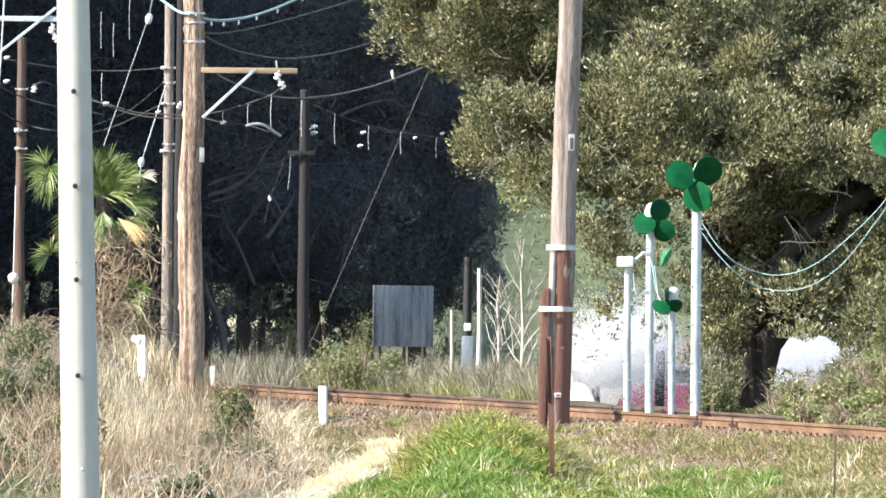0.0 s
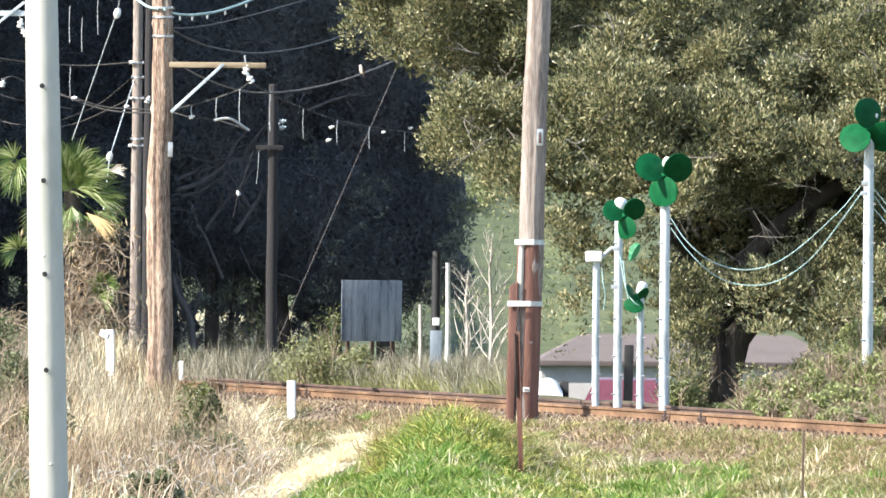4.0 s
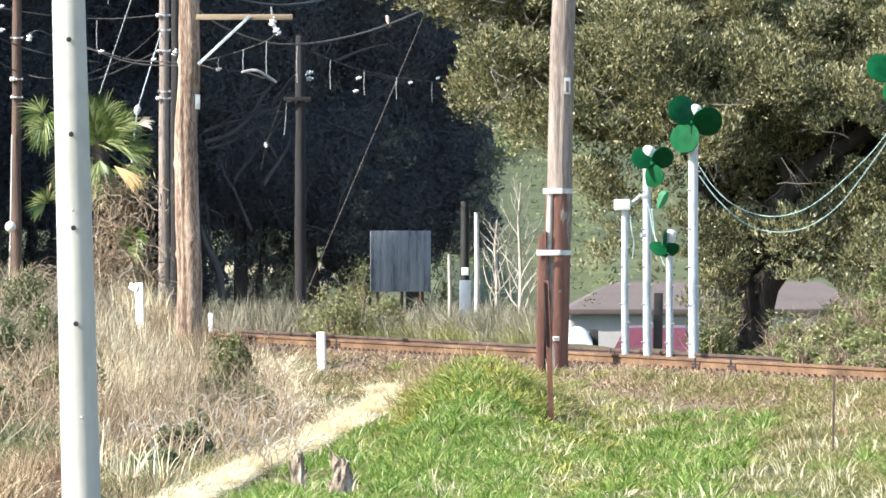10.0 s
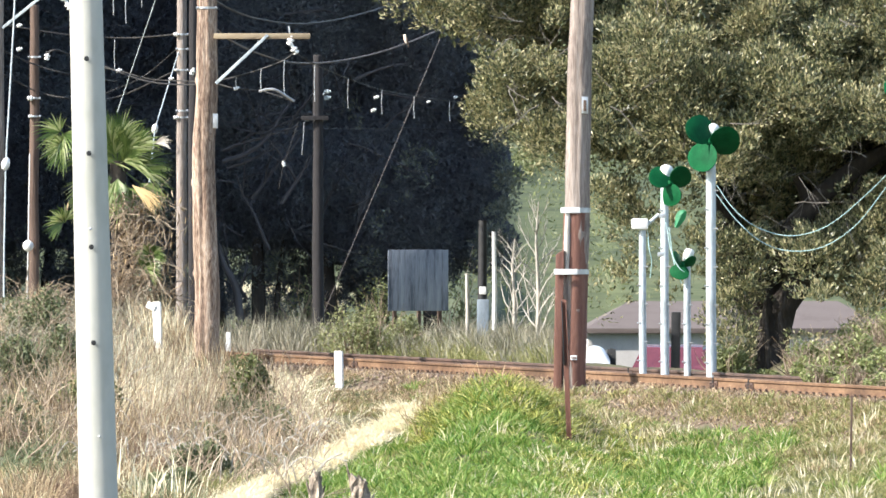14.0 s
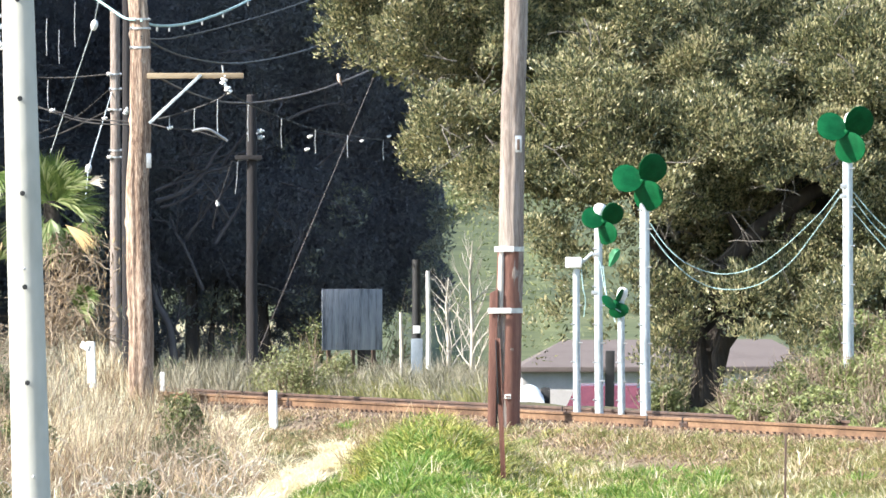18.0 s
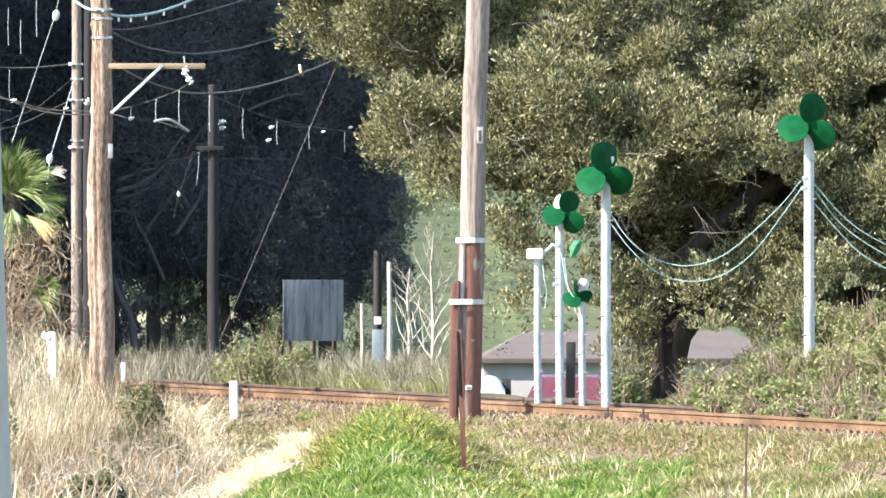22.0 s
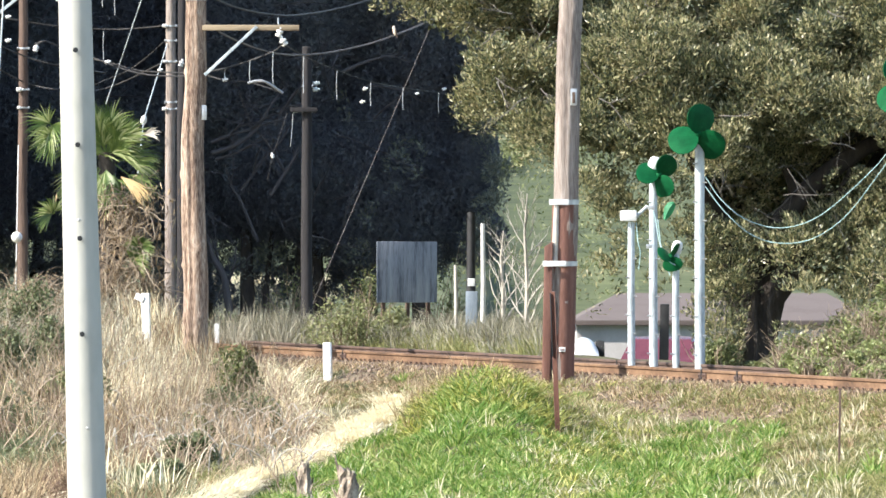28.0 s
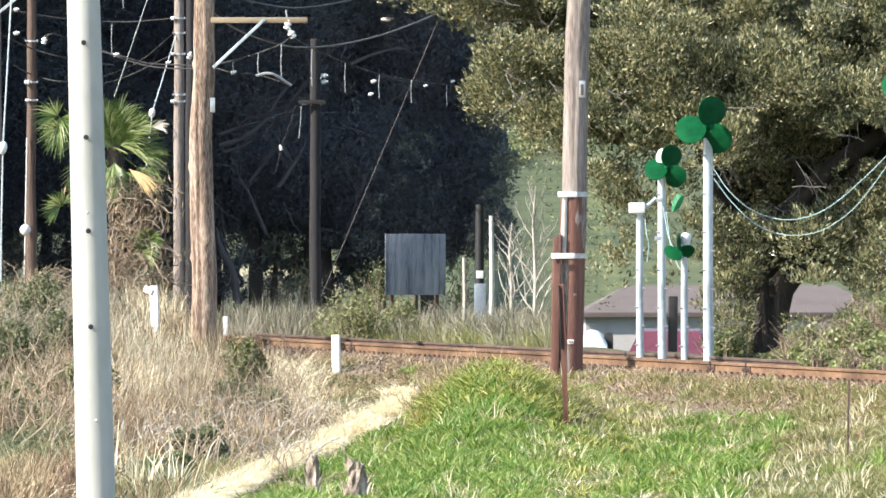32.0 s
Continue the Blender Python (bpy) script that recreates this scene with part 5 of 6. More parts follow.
        bm = bmesh.new()
        for _ in range(26):
            x, y = fx + random.uniform(-280, 60), random.uniform(-60, 480)
            branch(bm, P(x, y, d - random.uniform(3.2, 4.2)), (random.uniform(-1, 1), -0.2, random.uniform(-0.3, 0.7)), random.uniform(0.7, 1.8), 0.017, 2, 0.9, 0.05, 3, 5)
        part("twig_tangle", bm, M_TWIG_GREY, tree, "bare grey twigs")["kind"] = "stuff"
        if fx > 600:
            for pts, rad in ((((388, 264), (430, 250), (466, 222), (492, 180), (518, 148)), (0.055, 0.05, 0.042, 0.03, 0.015)),
                             (((492, 338), (512, 308), (530, 280), (542, 250)), (0.05, 0.042, 0.03, 0.015)),
                             (((420, 560), (412, 490), (392, 450), (380, 410)), (0.10, 0.08, 0.06, 0.04))):
                bm = bmesh.new()
                line = curve_through([P(x, y, d - 4.0) for x, y in pts], 4)
                tube(bm, line, np.interp(np.linspace(0, 1, len(line)), np.linspace(0, 1, len(rad)), rad).tolist(), 8)
                for q in range(4, len(line), 3):
                    branch(bm, line[q], (random.uniform(-0.8, 0.8), -0.1, random.uniform(0.2, 1)), random.uniform(0.4, 0.9), 0.014, 2, 0.9, 0.05, 2, 5)
                part("limb", bm, M_TWIG_GREY, tree, "bare grey limb")
            for x, y, dx, dz in ((395, 275, 1, 0.5), (520, 300, -0.4, 0.8), (440, 330, 0.7, 0.8), (500, 215, 0.4, 0.9), (388, 245, 0.9, 0.2), (470, 420, -0.5, 1), (400, 520, 0.5, 1), (425, 500, -0.6, 1), (620, 120, 0.9, 0.5)):
                bm = bmesh.new()
                branch(bm, P(x, y, d - 3.8), (dx, -0.1, dz), random.uniform(1.2, 1.9), 0.042, 3, 0.95, 0.05, 2, 6)
                part("limb", bm, M_TWIG_GREY, tree, "bare grey limb")["kind"] = "stuff"
    # unseen trees added beyond the left edge to keep the low sun off the belt
    for x, y, h in ((-25, 158, 36), (-33, 166, 25), (-20, 176, 16), (-42, 158, 36), (-18.5, 161, 35), (-19, 170, 17), (-17.5, 154.5, 34), (-26, 151, 36)):
        tree = empty("conifer", (x, y, float(ground_z(x, y))), "unseen tall conifer added to shade the belt", "tree", "dark tree belt")
        lob = [(np.array((x, y, h * f)), np.array((5.5 * w, 4.5 * w, h * 0.28))) for f, w in ((0.25, 1.0), (0.5, 1.0), (0.78, 0.85))]
        dirs = unit(RNG.normal(size=(9000, 3)))
        k = RNG.integers(0, 3, 9000)
        c, r = np.array([l[0] for l in lob])[k], np.array([l[1] for l in lob])[k]
        foliage("crown", c + dirs * r * RNG.uniform(0.4, 1.0, (9000, 1)), 1.1, 0.7, M_LEAF_DARK, tree)
        bm = bmesh.new()
        tube(bm, [(0, 0, -0.2), (0, 0, h * 0.6)], [0.35, 0.2], 10)
        part("trunk", bm, M_BARK, tree)


def sapling(x, y_top, d, seed, mat, label, forks=3):
    random.seed(seed)
    f = on_ground(x - 784, d)
    ob = empty("bare_sapling", f, label, "sapling")
    h = spot(0, 428 - y_top, d).z - f.z
    bm = bmesh.new()
    tube(bm, [(0, 0, -0.1), (0.02, 0, h * 0.4), (-0.03, 0, h * 0.75), (0.02, 0, h)], [0.055, 0.042, 0.026, 0.01], 8)
    part("trunk", bm, mat, ob)
    for i in range(14):
        bm = bmesh.new()
        q = 0.10 + 0.82 * i / 14
        s = -1 if i % 2 else 1
        branch(bm, (0, 0, h * q), (s * random.uniform(0.35, 0.75), random.uniform(-0.3, 0.3), 1), h * (0.42 - 0.3 * q), 0.017 * (1.2 - q * 0.7), 2, 0.5, 0.15, forks, 5)
        part("branch", bm, mat, ob)["kind"] = "stuff"


def palm():
    d = 134.0
    x0, y0 = 202, 255
    foot = on_ground(x0 - 784 + 10, d)
    tree = empty("fan_palm", foot, "shaggy fan palm with green crown over dead vines", "palm tree")
    c = spot(x0 - 784, 428 - y0 - 8, d) - foot
    bm = bmesh.new()
    tube(bm, [(0, 0, -0.2), c * 0.5, c], [0.2, 0.17, 0.15], 12)
    part("trunk", bm, M_BARK, tree)
    rnd = np.random.default_rng(3)

    def fan(origin, direction, stalk, size, n, mat, label="", sweep=3.6):
        origin, direction = np.array(origin), unit(np.array(direction, float))
        hub = origin + direction * stalk
        side = unit(np.cross(direction, np.array([0.15, 1.0, 0.2])))
        tip_l, tip_r = [], []
        for i in range(n):
            a = (i / (n - 1) - 0.5) * sweep
            dd = unit(direction * math.cos(a) + side * math.sin(a))
            w = unit(np.cross(dd, np.array([0.1, 1, 0.1]))) * 0.016
            L = size * rnd.uniform(0.8, 1.1) * (1 - 0.12 * abs(a))
            t = np.linspace(0, 1, 4)[:, None]
            line = hub + dd * L * t + np.array([0, 0, -0.28 * L]) * t ** 3 * rnd.uniform(0.4, 1.1) + np.array([0, -0.1, 0]) * t
            ww = w * np.array([0.5, 1.0, 0.7, 0.06])[:, None]
            tip_l.append(line - ww)
            tip_r.append(line + ww)
        line = origin + direction * stalk * np.linspace(0, 1, 4)[:, None]
        tip_l.append(line - np.array([0.012, 0, 0.0]))
        tip_r.append(line + np.array([0.012, 0, 0.012]))
        me = strip_mesh("frond", np.array(tip_l), np.array(tip_r))
        link("frond", me, mat, tree, label)

    for i in range(52):
        a = rnd.uniform(0, 2 * np.pi)
        el = rnd.choice((rnd.uniform(0.5, 1.6), rnd.uniform(-0.2, 0.5), rnd.uniform(-1.6, -0.6)))
        dirn = (math.cos(a), -abs(math.sin(a)) * 0.6 + 0.15, el)
        fan(c + Vector((0, 0, -0.1)), dirn, rnd.uniform(0.25, 0.60), rnd.uniform(0.45, 0.75), 15, M_PALM, "", rnd.uniform(1.0, 2.2))
    for (x, y, s) in ((245, 468, 0.38), (110, 384, 0.40), (262, 440, 0.3), (104, 225, 0.55), (112, 250, 0.5)):
        p = spot(x - 784, 428 - y + 12, d - 0.8) - foot
        for k in range(4):
            fan(p, (rnd.uniform(-1, 1) - (0.8 if x < 120 else 0), -0.4, rnd.uniform(-0.8, 0.9)), 0.06, s, 13, M_PALM, "", 2.4)
    p = spot(268 - 784, 428 - 232, d - 0.9) - foot
    fan(p, (0.9, -0.2, 0.3), 0.02, 0.32, 10, M_TWIG_WHITE, "pale bleached frond", 1.0)
    # the bleached hanging frond
    p = spot(228 - 784, 428 - 306, d - 1.0) - foot
    for k in range(5):
        fan(p, (0.8, -0.25, -0.42 - 0.07 * k), 0.02, 0.62 - 0.03 * k, 6, M_PALM_DRY, "bleached orange dead frond", 0.34)
    # tangle of dead vines round the trunk
    bm = bmesh.new()
    for i in range(820):
        x, y = random.gauss(235, 32), random.uniform(330, 560)
        if i >= 520:                                         # spilling over the scrub at the foot
            x, y = random.uniform(20, 300), random.uniform(470, 600)
        x += (y - 330) * random.uniform(-0.25, 0.18)
        p = spot(x - 784, 428 - y, d - random.uniform(0.2, 1.1)) - foot
        pts = [p]
        dv = Vector((random.uniform(-1, 1), random.uniform(-0.4, 0.4), random.uniform(-1, 0.6)))
        for k in range(5):
            dv = (dv + Vector((random.uniform(-1, 1), random.uniform(-1, 1) * 0.4, random.uniform(-1, 0.7))) * 0.7).normalized()
            pts.append(pts[-1] + dv * random.uniform(0.06, 0.15))
        tube(bm, pts, random.uniform(0.005, 0.011), 4, cap=False)
    part("dead_vines", bm, M_TWIG, tree, "tangled dead grey-brown vines")
    n = 1500
    x = RNG.normal(235, 36, n)
    y = RNG.uniform(320, 570, n)
    pts = np.stack([(x - 784) * (d - 0.5) / UNIT, np.full(n, d) - RNG.uniform(-0.2, 0.8, n), EYE_Z + (428 - y) * d / UNIT], 1)
    foliage("dead_leaves", pts, 0.16, 0.03, M_STRAW, tree, "hanging dead leaf blades", 2.5)


def bush(x, y_base, d, rx, ry, n, mat, label, leaf=(0.075, 0.034), twigs=14):
    f = on_ground(x - 784, d)
    ob = empty("bush", f, label, "bush")
    k = d / UNIT
    p = shell_points([(np.array(f) + np.array((0, 0, ry * k * 0.45)), np.array((rx * k, rx * k * 0.8, ry * k * 0.6))),
                      (np.array(f) + np.array((rx * k * 0.3, 0, ry * k * 0.65)), np.array((rx * k * 0.5, rx * k * 0.5, ry * k * 0.45)))], n, 0.15, 1.6, 0.3)
    p[:, 2] += 0.12 * wobble(p[:, 0], p[:, 1], 4.0)
    foliage("leaves", p, leaf[0], leaf[1], mat, ob)
    bm = bmesh.new()
    for _ in range(twigs):
        branch(bm, (random.uniform(-rx, rx) * k * 0.4, random.uniform(-0.3, 0.3), 0), (random.uniform(-0.7, 0.7), -0.3, 1), ry * k * random.uniform(0.6, 1.0), 0.016, 1, 0.6, 0.1, 2, 5)
    for _ in range(14 if mat is M_LEAF_LANTANA else 0):      # arching canes over the top
        a, h = random.uniform(-1, 1), ry * k * random.uniform(0.75, 1.1)
        w = rx * k * random.uniform(0.4, 0.9)
        o = Vector((random.uniform(-rx, rx) * k * 0.6, -random.uniform(0.1, 0.4) * rx * k, h * 0.5))
        tube(bm, curve_through([o, o + Vector((a * w * 0.25, -0.05, h * 0.4)), o + Vector((a * w * 0.65, -0.1, h * 0.58)), o + Vector((a * w * 1.1, -0.15, h * random.uniform(0.3, 0.6)))], 3), 0.005, 4)
    part("twig_tangle", bm, M_TWIG, ob)["kind"] = "stuff"


def hillside_tussocks():
    n = 700
    y = RNG.uniform(245, 520, n)
    x = RNG.uniform(40, 380, n) * y / UNIT
    line = np.arange(60)
    hy = 300 + line * 0.4
    hx = (125 + line * 1.35) * hy / UNIT
    x, y = np.concatenate([x, np.repeat(hx, 6)]), np.concatenate([y, np.repeat(hy, 6)])
    x, y = np.repeat(x, 14) + RNG.normal(0, 0.3, len(x) * 14), np.repeat(y, 14) + RNG.normal(0, 0.8, len(y) * 14)
    p = np.stack([x, y, ground_z(x, y) + RNG.uniform(0, 0.55, len(x))], 1)
    tagged(link("tussocks", sheet_mesh("tussocks", leaves(p, 0.26, 0.06), 4), M_LEAF_BUSH), "scattered tussocks and a hedge on the pasture hillside", "tussocks", kind="stuff")


hillside_tussocks()
fig_tree()
dark_trees()
sapling(945, 335, 143.0, 4, M_TWIG_WHITE, "bare white-barked sapling beyond the rails")
sapling(903, 400, 145.0, 9, M_TWIG_WHITE, "small bare white-barked sapling", 2)
random.seed(11)
palm()
def bushes(*rows):
    for x, d, rx, ry, n, mat, lab in rows:
        bush(x, 0, d, rx, ry, n, mat, lab, twigs=64 if mat is M_LEAF_LANTANA else 14)


bushes((625, 139, 74, 92, 3000, M_LEAF_PALE, "yellow-green leafy bush behind the rails"),
       (705, 141, 46, 62, 1600, M_LEAF_PALE, "low leafy bush behind the rails"),
       (1418, 113, 40, 74, 1900, M_LEAF_LANTANA, "low scrambling lime-green bush by the rails"),
       (1455, 115, 60, 80, 5000, M_LEAF_LANTANA, "scrambling lime-green lantana bush"),
       (1530, 116, 60, 75, 5000, M_LEAF_LANTANA, "scrambling lime-green lantana bush"),
       (1630, 115, 70, 80, 6000, M_LEAF_LANTANA, "scrambling lime-green lantana bush"),
       (1720, 114, 70, 80, 5000, M_LEAF_LANTANA, "scrambling lime-green lantana bush"),
       (1345, 122, 36, 24, 1600, M_LEAF_BUSH, "low dark growth below the fig tree"),
       (1282, 122, 44, 75, 3600, M_LEAF_BUSH, "dark leafy growth below the fig tree"),
       (1440, 111.5, 46, 56, 4000, M_LEAF_LANTANA, "low scrambling lime-green bush by the rails"),
       (1500, 111, 60, 80, 6000, M_LEAF_LANTANA, "scrambling lime-green lantana bush"))
bushes((1570, 113, 70, 100, 7000, M_LEAF_LANTANA, "scrambling lime-green lantana bush"),
       (1580, 109.5, 70, 62, 5000, M_LEAF_LANTANA, "low scrambling lime-green bush by the rails"),
       (1680, 110, 75, 90, 7000, M_LEAF_LANTANA, "scrambling lime-green lantana bush"),
       (1770, 109, 80, 100, 7000, M_LEAF_LANTANA, "scrambling lime-green lantana bush"),
       (405, 152, 60, 50, 400, M_WEED, "thin straggling dry shrub under the dark trees"),
       (530, 158, 50, 110, 800, M_LEAF_BUSH, "thin straggling shrub under the dark trees"),
       (660, 156, 50, 120, 1500, M_LEAF_BUSH, "thin straggling shrub under the dark trees"),
       (800, 158, 50, 110, 1500, M_LEAF_BUSH, "thin straggling shrub under the dark trees"),
       (430, 117, 50, 115, 4200, M_LEAF_BUSH, "grey-green shrub in the dry grass"),
       (50, 114, 80, 104, 3800, M_WEED, "grey-green shrub in the dry grass"))
bushes((150, 100, 60, 100, 2600, M_LEAF_BUSH, "grey-green shrub in the dry grass"),
       (350, 100, 60, 45, 1800, M_LEAF_BUSH, "low shrub in the dry grass"),
       (10, 104, 70, 96, 3000, M_WEED, "grey-green shrub in the dry grass"),
       (95, 108, 60, 90, 3500, M_WEED, "grey-green shrub in the dry grass"),
       (20, 96, 70, 60, 3000, M_WEED, "low grey-green shrub in the dry grass"),
       (345, 92, 55, 60, 3000, M_WEED, "low dark shrub in the dry grass"),
       (455, 108, 60, 66, 1900, M_WEED, "dark shrub beside the rails"),
       (400, 111, 40, 70, 2600, M_WEED, "dark shrub beside the rails"),
       (398, 129, 26, 30, 900, M_STRAW, "low dry tuft by the rails"),
       (300, 86, 50, 50, 2400, M_WEED, "low grey-green shrub in the dry grass"))
bushes((480, 112, 40, 40, 1500, M_LEAF_BUSH, "low shrub in the dry grass"),
       (1612, 110.5, 46, 104, 5000, M_LEAF_LANTANA, "scrambling lime-green lantana bush"),
       (1660, 106, 50, 80, 4200, M_LEAF_LANTANA, "scrambling lime-green lantana bush"),
       (1722, 105, 54, 84, 4600, M_LEAF_LANTANA, "scrambling lime-green lantana bush"),
       (1790, 104, 56, 84, 4600, M_LEAF_LANTANA, "scrambling lime-green lantana bush"))
bushes(*[(x, 122.7 / (1 + (x - 784) / 3641.6) + dy, rx, ry, 4200, M_LEAF_LANTANA, "low scrambling lime-green bush by the rails") for x, dy, rx, ry in ((1455, 4.6, 44, 40), (1515, 4.4, 50, 46), (1590, 4.6, 52, 44), (1665, 4.4, 52, 50), (1740, 4.5, 52, 46), (1815, 4.5, 52, 50), (1700, 3.4, 40, 34), (1775, 3.4, 44, 40), (1840, 3.4, 44, 40), (1560, 3.5, 40, 30))])


# ================================================================ grass and scrub
def field(n, u0, u1, y0, y1):
    """Random roots in a wedge of ground before the standpoint."""
    y = y0 + (y1 - y0) * RNG.uniform(0, 1, n)
    u = RNG.uniform(u0, u1, n)
    x = u * y / UNIT
    z = ground_z(x, y)
    s = (x - RAIL_0.x) * ACROSS.x + (y - RAIL_0.y) * ACROSS.y
    return x, y, z, s


def edge_x(py):
    """The worn edge between mown green grass and dry scrub."""
    return np.interp(py, [690, 722, 765, 810, 845, 870, 895, 940], [722, 700, 622, 542, 462, 410, 360, 270])


def plant(name, x, y, z, height, width, lean, mat, label, category="grass", knots=4):
    l, r = blades(x, y, z, height, width, lean, knots)
    ob = link(name, strip_mesh(name, l, r), mat)
    tagged(ob, label, category, kind="stuff")


def sown(px, py):
    """Roots on the ground along the given bearings and falls."""
    y = np.full(len(px), 95.0)
    for _ in range(14):
        z = ground_z((px - 784) * y / UNIT, y)
        y = 0.5 * y + 0.5 * np.clip((EYE_Z - z) * UNIT / np.maximum(py - 428, 20), 40, 150)
    x = (px - 784) * y / UNIT
    z = ground_z(x, y)
    s = (x - RAIL_0.x) * ACROSS.x + (y - RAIL_0.y) * ACROSS.y
    return x, y, z, s


def tufts(px, py, per, spread, height, width, lean, ok=None, placed=False):
    """Blades that spring outwards from tuft centres sown at the given bearings."""
    x, y, z, s = (px, py, 0, np.full(len(px), -5.0)) if placed else sown(px, py)
    keep = s < -0.9 if ok is None else ok(s)
    keep &= ~((np.abs(x + 2.68) < 0.42) & (y < 60))
    x, y, height = x[keep], y[keep], np.broadcast_to(height, px.shape)[keep]
    x, y, height = np.repeat(x, per), np.repeat(y, per), np.repeat(height, per)
    ox, oy = RNG.normal(0, spread, len(x)), RNG.normal(0, spread, len(x))
    x, y = x + ox, y + oy
    far = np.hypot(ox, oy) / (spread * 1.3)
    n = len(x)
    h = height * RNG.uniform(0.5, 1.2, n)
    az = np.arctan2(oy, ox) + RNG.normal(0, 0.5, n)
    l = lean * (0.25 + far) * RNG.uniform(0.5, 1.3, n)
    t = np.linspace(0, 1, 4)[None, :]
    off = h[:, None] * l[:, None] * t ** 1.8
    p = np.stack([x[:, None] + np.cos(az)[:, None] * off, y[:, None] + np.sin(az)[:, None] * off,
                  ground_z(x, y)[:, None] + h[:, None] * (t - 0.42 * np.minimum(l, 1.4)[:, None] * t ** 2.6)], 2)
    wa = RNG.uniform(-0.9, 0.9, n)
    wv = np.stack([np.cos(wa), np.sin(wa), np.zeros(n)], 1)[:, None, :]
    w = (width * RNG.uniform(0.6, 1.3, n))[:, None, None] * (1 - 0.9 * t ** 1.5)[:, :, None] / 2
    return p - wv * w, p + wv * w


def turf(name, px, py, per, spread, height, width, lean, mat, label, ok=None, placed=False):
    l, r = tufts(px, py, per, spread, height, width, lean, ok, placed)
    tagged(link(name, strip_mesh(name, l, r), mat), label, "grass", kind="stuff")


def grasses():
    # green bank
    n = 5200
    px, py = RNG.uniform(250, 1830, n), RNG.uniform(640, 950, n)
    e = edge_x(py - 36) + 22 * wobble(px, py, 0.05)
    right = smooth(1280, 1560, px + 110 * wobble(px, py, 0.015))
    shoulder = smooth(716, 676, py) * smooth(960, 1060, px)
    patch = wobble(px, py * 1.6, 0.012) + 0.5 * wobble(px, py * 1.6, 0.035, 2.0)
    r = RNG.uniform(0, 1, n)
    green = (px > e + 4) & ~((px > 742) & (px < 992) & (py < 726))
    lush = green & (r < 0.70 - 0.62 * right - 0.85 * shoulder + 0.42 * patch - 0.25 * smooth(980, 1120, px))
    mid = green & ~lush & (r > 0.25 + 0.45 * shoulder)
    turf("lush_grass", px[lush], py[lush], 34, 0.075, ((0.18 + 0.10 * patch) * (1 - 0.55 * np.exp(-((px - 870) / 140) ** 2 - ((py - 722) / 26) ** 2)))[lush], 0.023, 0.8, M_GRASS, "bright green tufted grass on the bank")
    turf("rough_grass", px[mid], py[mid], 30, 0.10, (0.13 + 0.05 * patch)[mid], 0.014, 0.9, M_GRASS_MID, "rough drying grass on the bank")
    n = 170
    turf("lush_grass", RNG.uniform(-0.1, 1.3, n), RNG.uniform(91.5, 97.8, n), 26, 0.08, RNG.uniform(0.10, 0.19, n), 0.021, 0.8, M_GRASS, "bright green tufted grass below the hump", placed=True)
    k = green & (r > 0.94)
    turf("seed_stalks", px[k], py[k], 12, 0.12, 0.27, 0.012, 0.5, M_STRAW_PALE, "thin pale seeding stalks among the grass")
    n = 380
    qx, qy = RNG.normal(1075, 80, n), RNG.normal(808, 45, n)
    turf("bank_straw", qx[:110], qy[:110], 16, 0.09, 0.16, 0.016, 1.2, M_STRAW_PALE, "bleached straw in the bank grass")
    turf("bank_lime_grass", qx[110:], qy[110:], 30, 0.08, 0.17, 0.02, 0.9, M_GRASS_HUMP, "yellow-green grass on the bank")
    n = 950
    qx, qy = RNG.uniform(640, 1830, n), RNG.uniform(655, 735, n)
    turf("shoulder_weeds", qx, qy, 16, 0.10, 0.14, 0.012, 1.0, M_STRAW, "sparse dry weeds in the ballast shoulder", lambda q: (q < -0.5) & (q > -3.2))
    n = 620
    qx, qy = RNG.uniform(395, 760, n), RNG.uniform(622, 712, n)
    turf("shoulder_straw", qx, qy, 18, 0.11, RNG.uniform(0.08, 0.2, n), 0.012, 1.0, M_STRAW, "pale dead grass over the ballast shoulder", lambda q: (q < -0.6) & (q > -4.5))
    turf("shoulder_turf", qx + 20, qy + 14, 14, 0.12, RNG.uniform(0.06, 0.14, n), 0.012, 1.1, M_GRASS_MID, "thin grey-green grass over the ballast shoulder", lambda q: (q < -0.9) & (q > -5.0))
    n = 260
    qx, qy = RNG.uniform(1000, 1830, n), RNG.uniform(676, 740, n)
    turf("shoulder_herbs", qx, qy, 30, 0.07, RNG.uniform(0.06, 0.18, n), 0.022, 1.0, M_GRASS_MID, "small green herbs on the ballast shoulder", lambda q: q < -0.7)
    n = 1900
    qx, qy = RNG.uniform(985, 1830, n), 674 + np.abs(RNG.normal(0, 38, n))
    k = RNG.uniform(0, 1, n) < 0.55
    turf("verge_grass", qx[k], qy[k], 24, 0.09, 0.15, 0.014, 0.95, M_GRASS_MID, "rough yellowing grass below the ballast")
    turf("verge_straw", qx[~k], qy[~k], 18, 0.10, 0.17, 0.012, 0.9, M_STRAW, "dead straw below the ballast")
    # low matted growth under the tufts
    n = 60000
    px, py = RNG.uniform(-90, 1830, n), RNG.uniform(500, 960, n)
    x, y, z, s = sown(px, py)
    e = edge_x(py - 20)
    k = (s < -1.0) & (px > e) & ((py > 735) | (px < 1000) | (RNG.uniform(0, 1, n) < 0.3))
    plant("low_turf", x[k], y[k], z[k], 0.07, 0.016, 1.0, M_WEED, "short matted turf")
    k = (s < -1.0) & (px < e)
    plant("low_litter", x[k], y[k], z[k], 0.08, 0.014, 1.4, M_WEED, "matted dull weeds and litter")
    # dry scrub
    n = 3300
    px, py = RNG.uniform(-90, 760, n), RNG.uniform(500, 950, n)
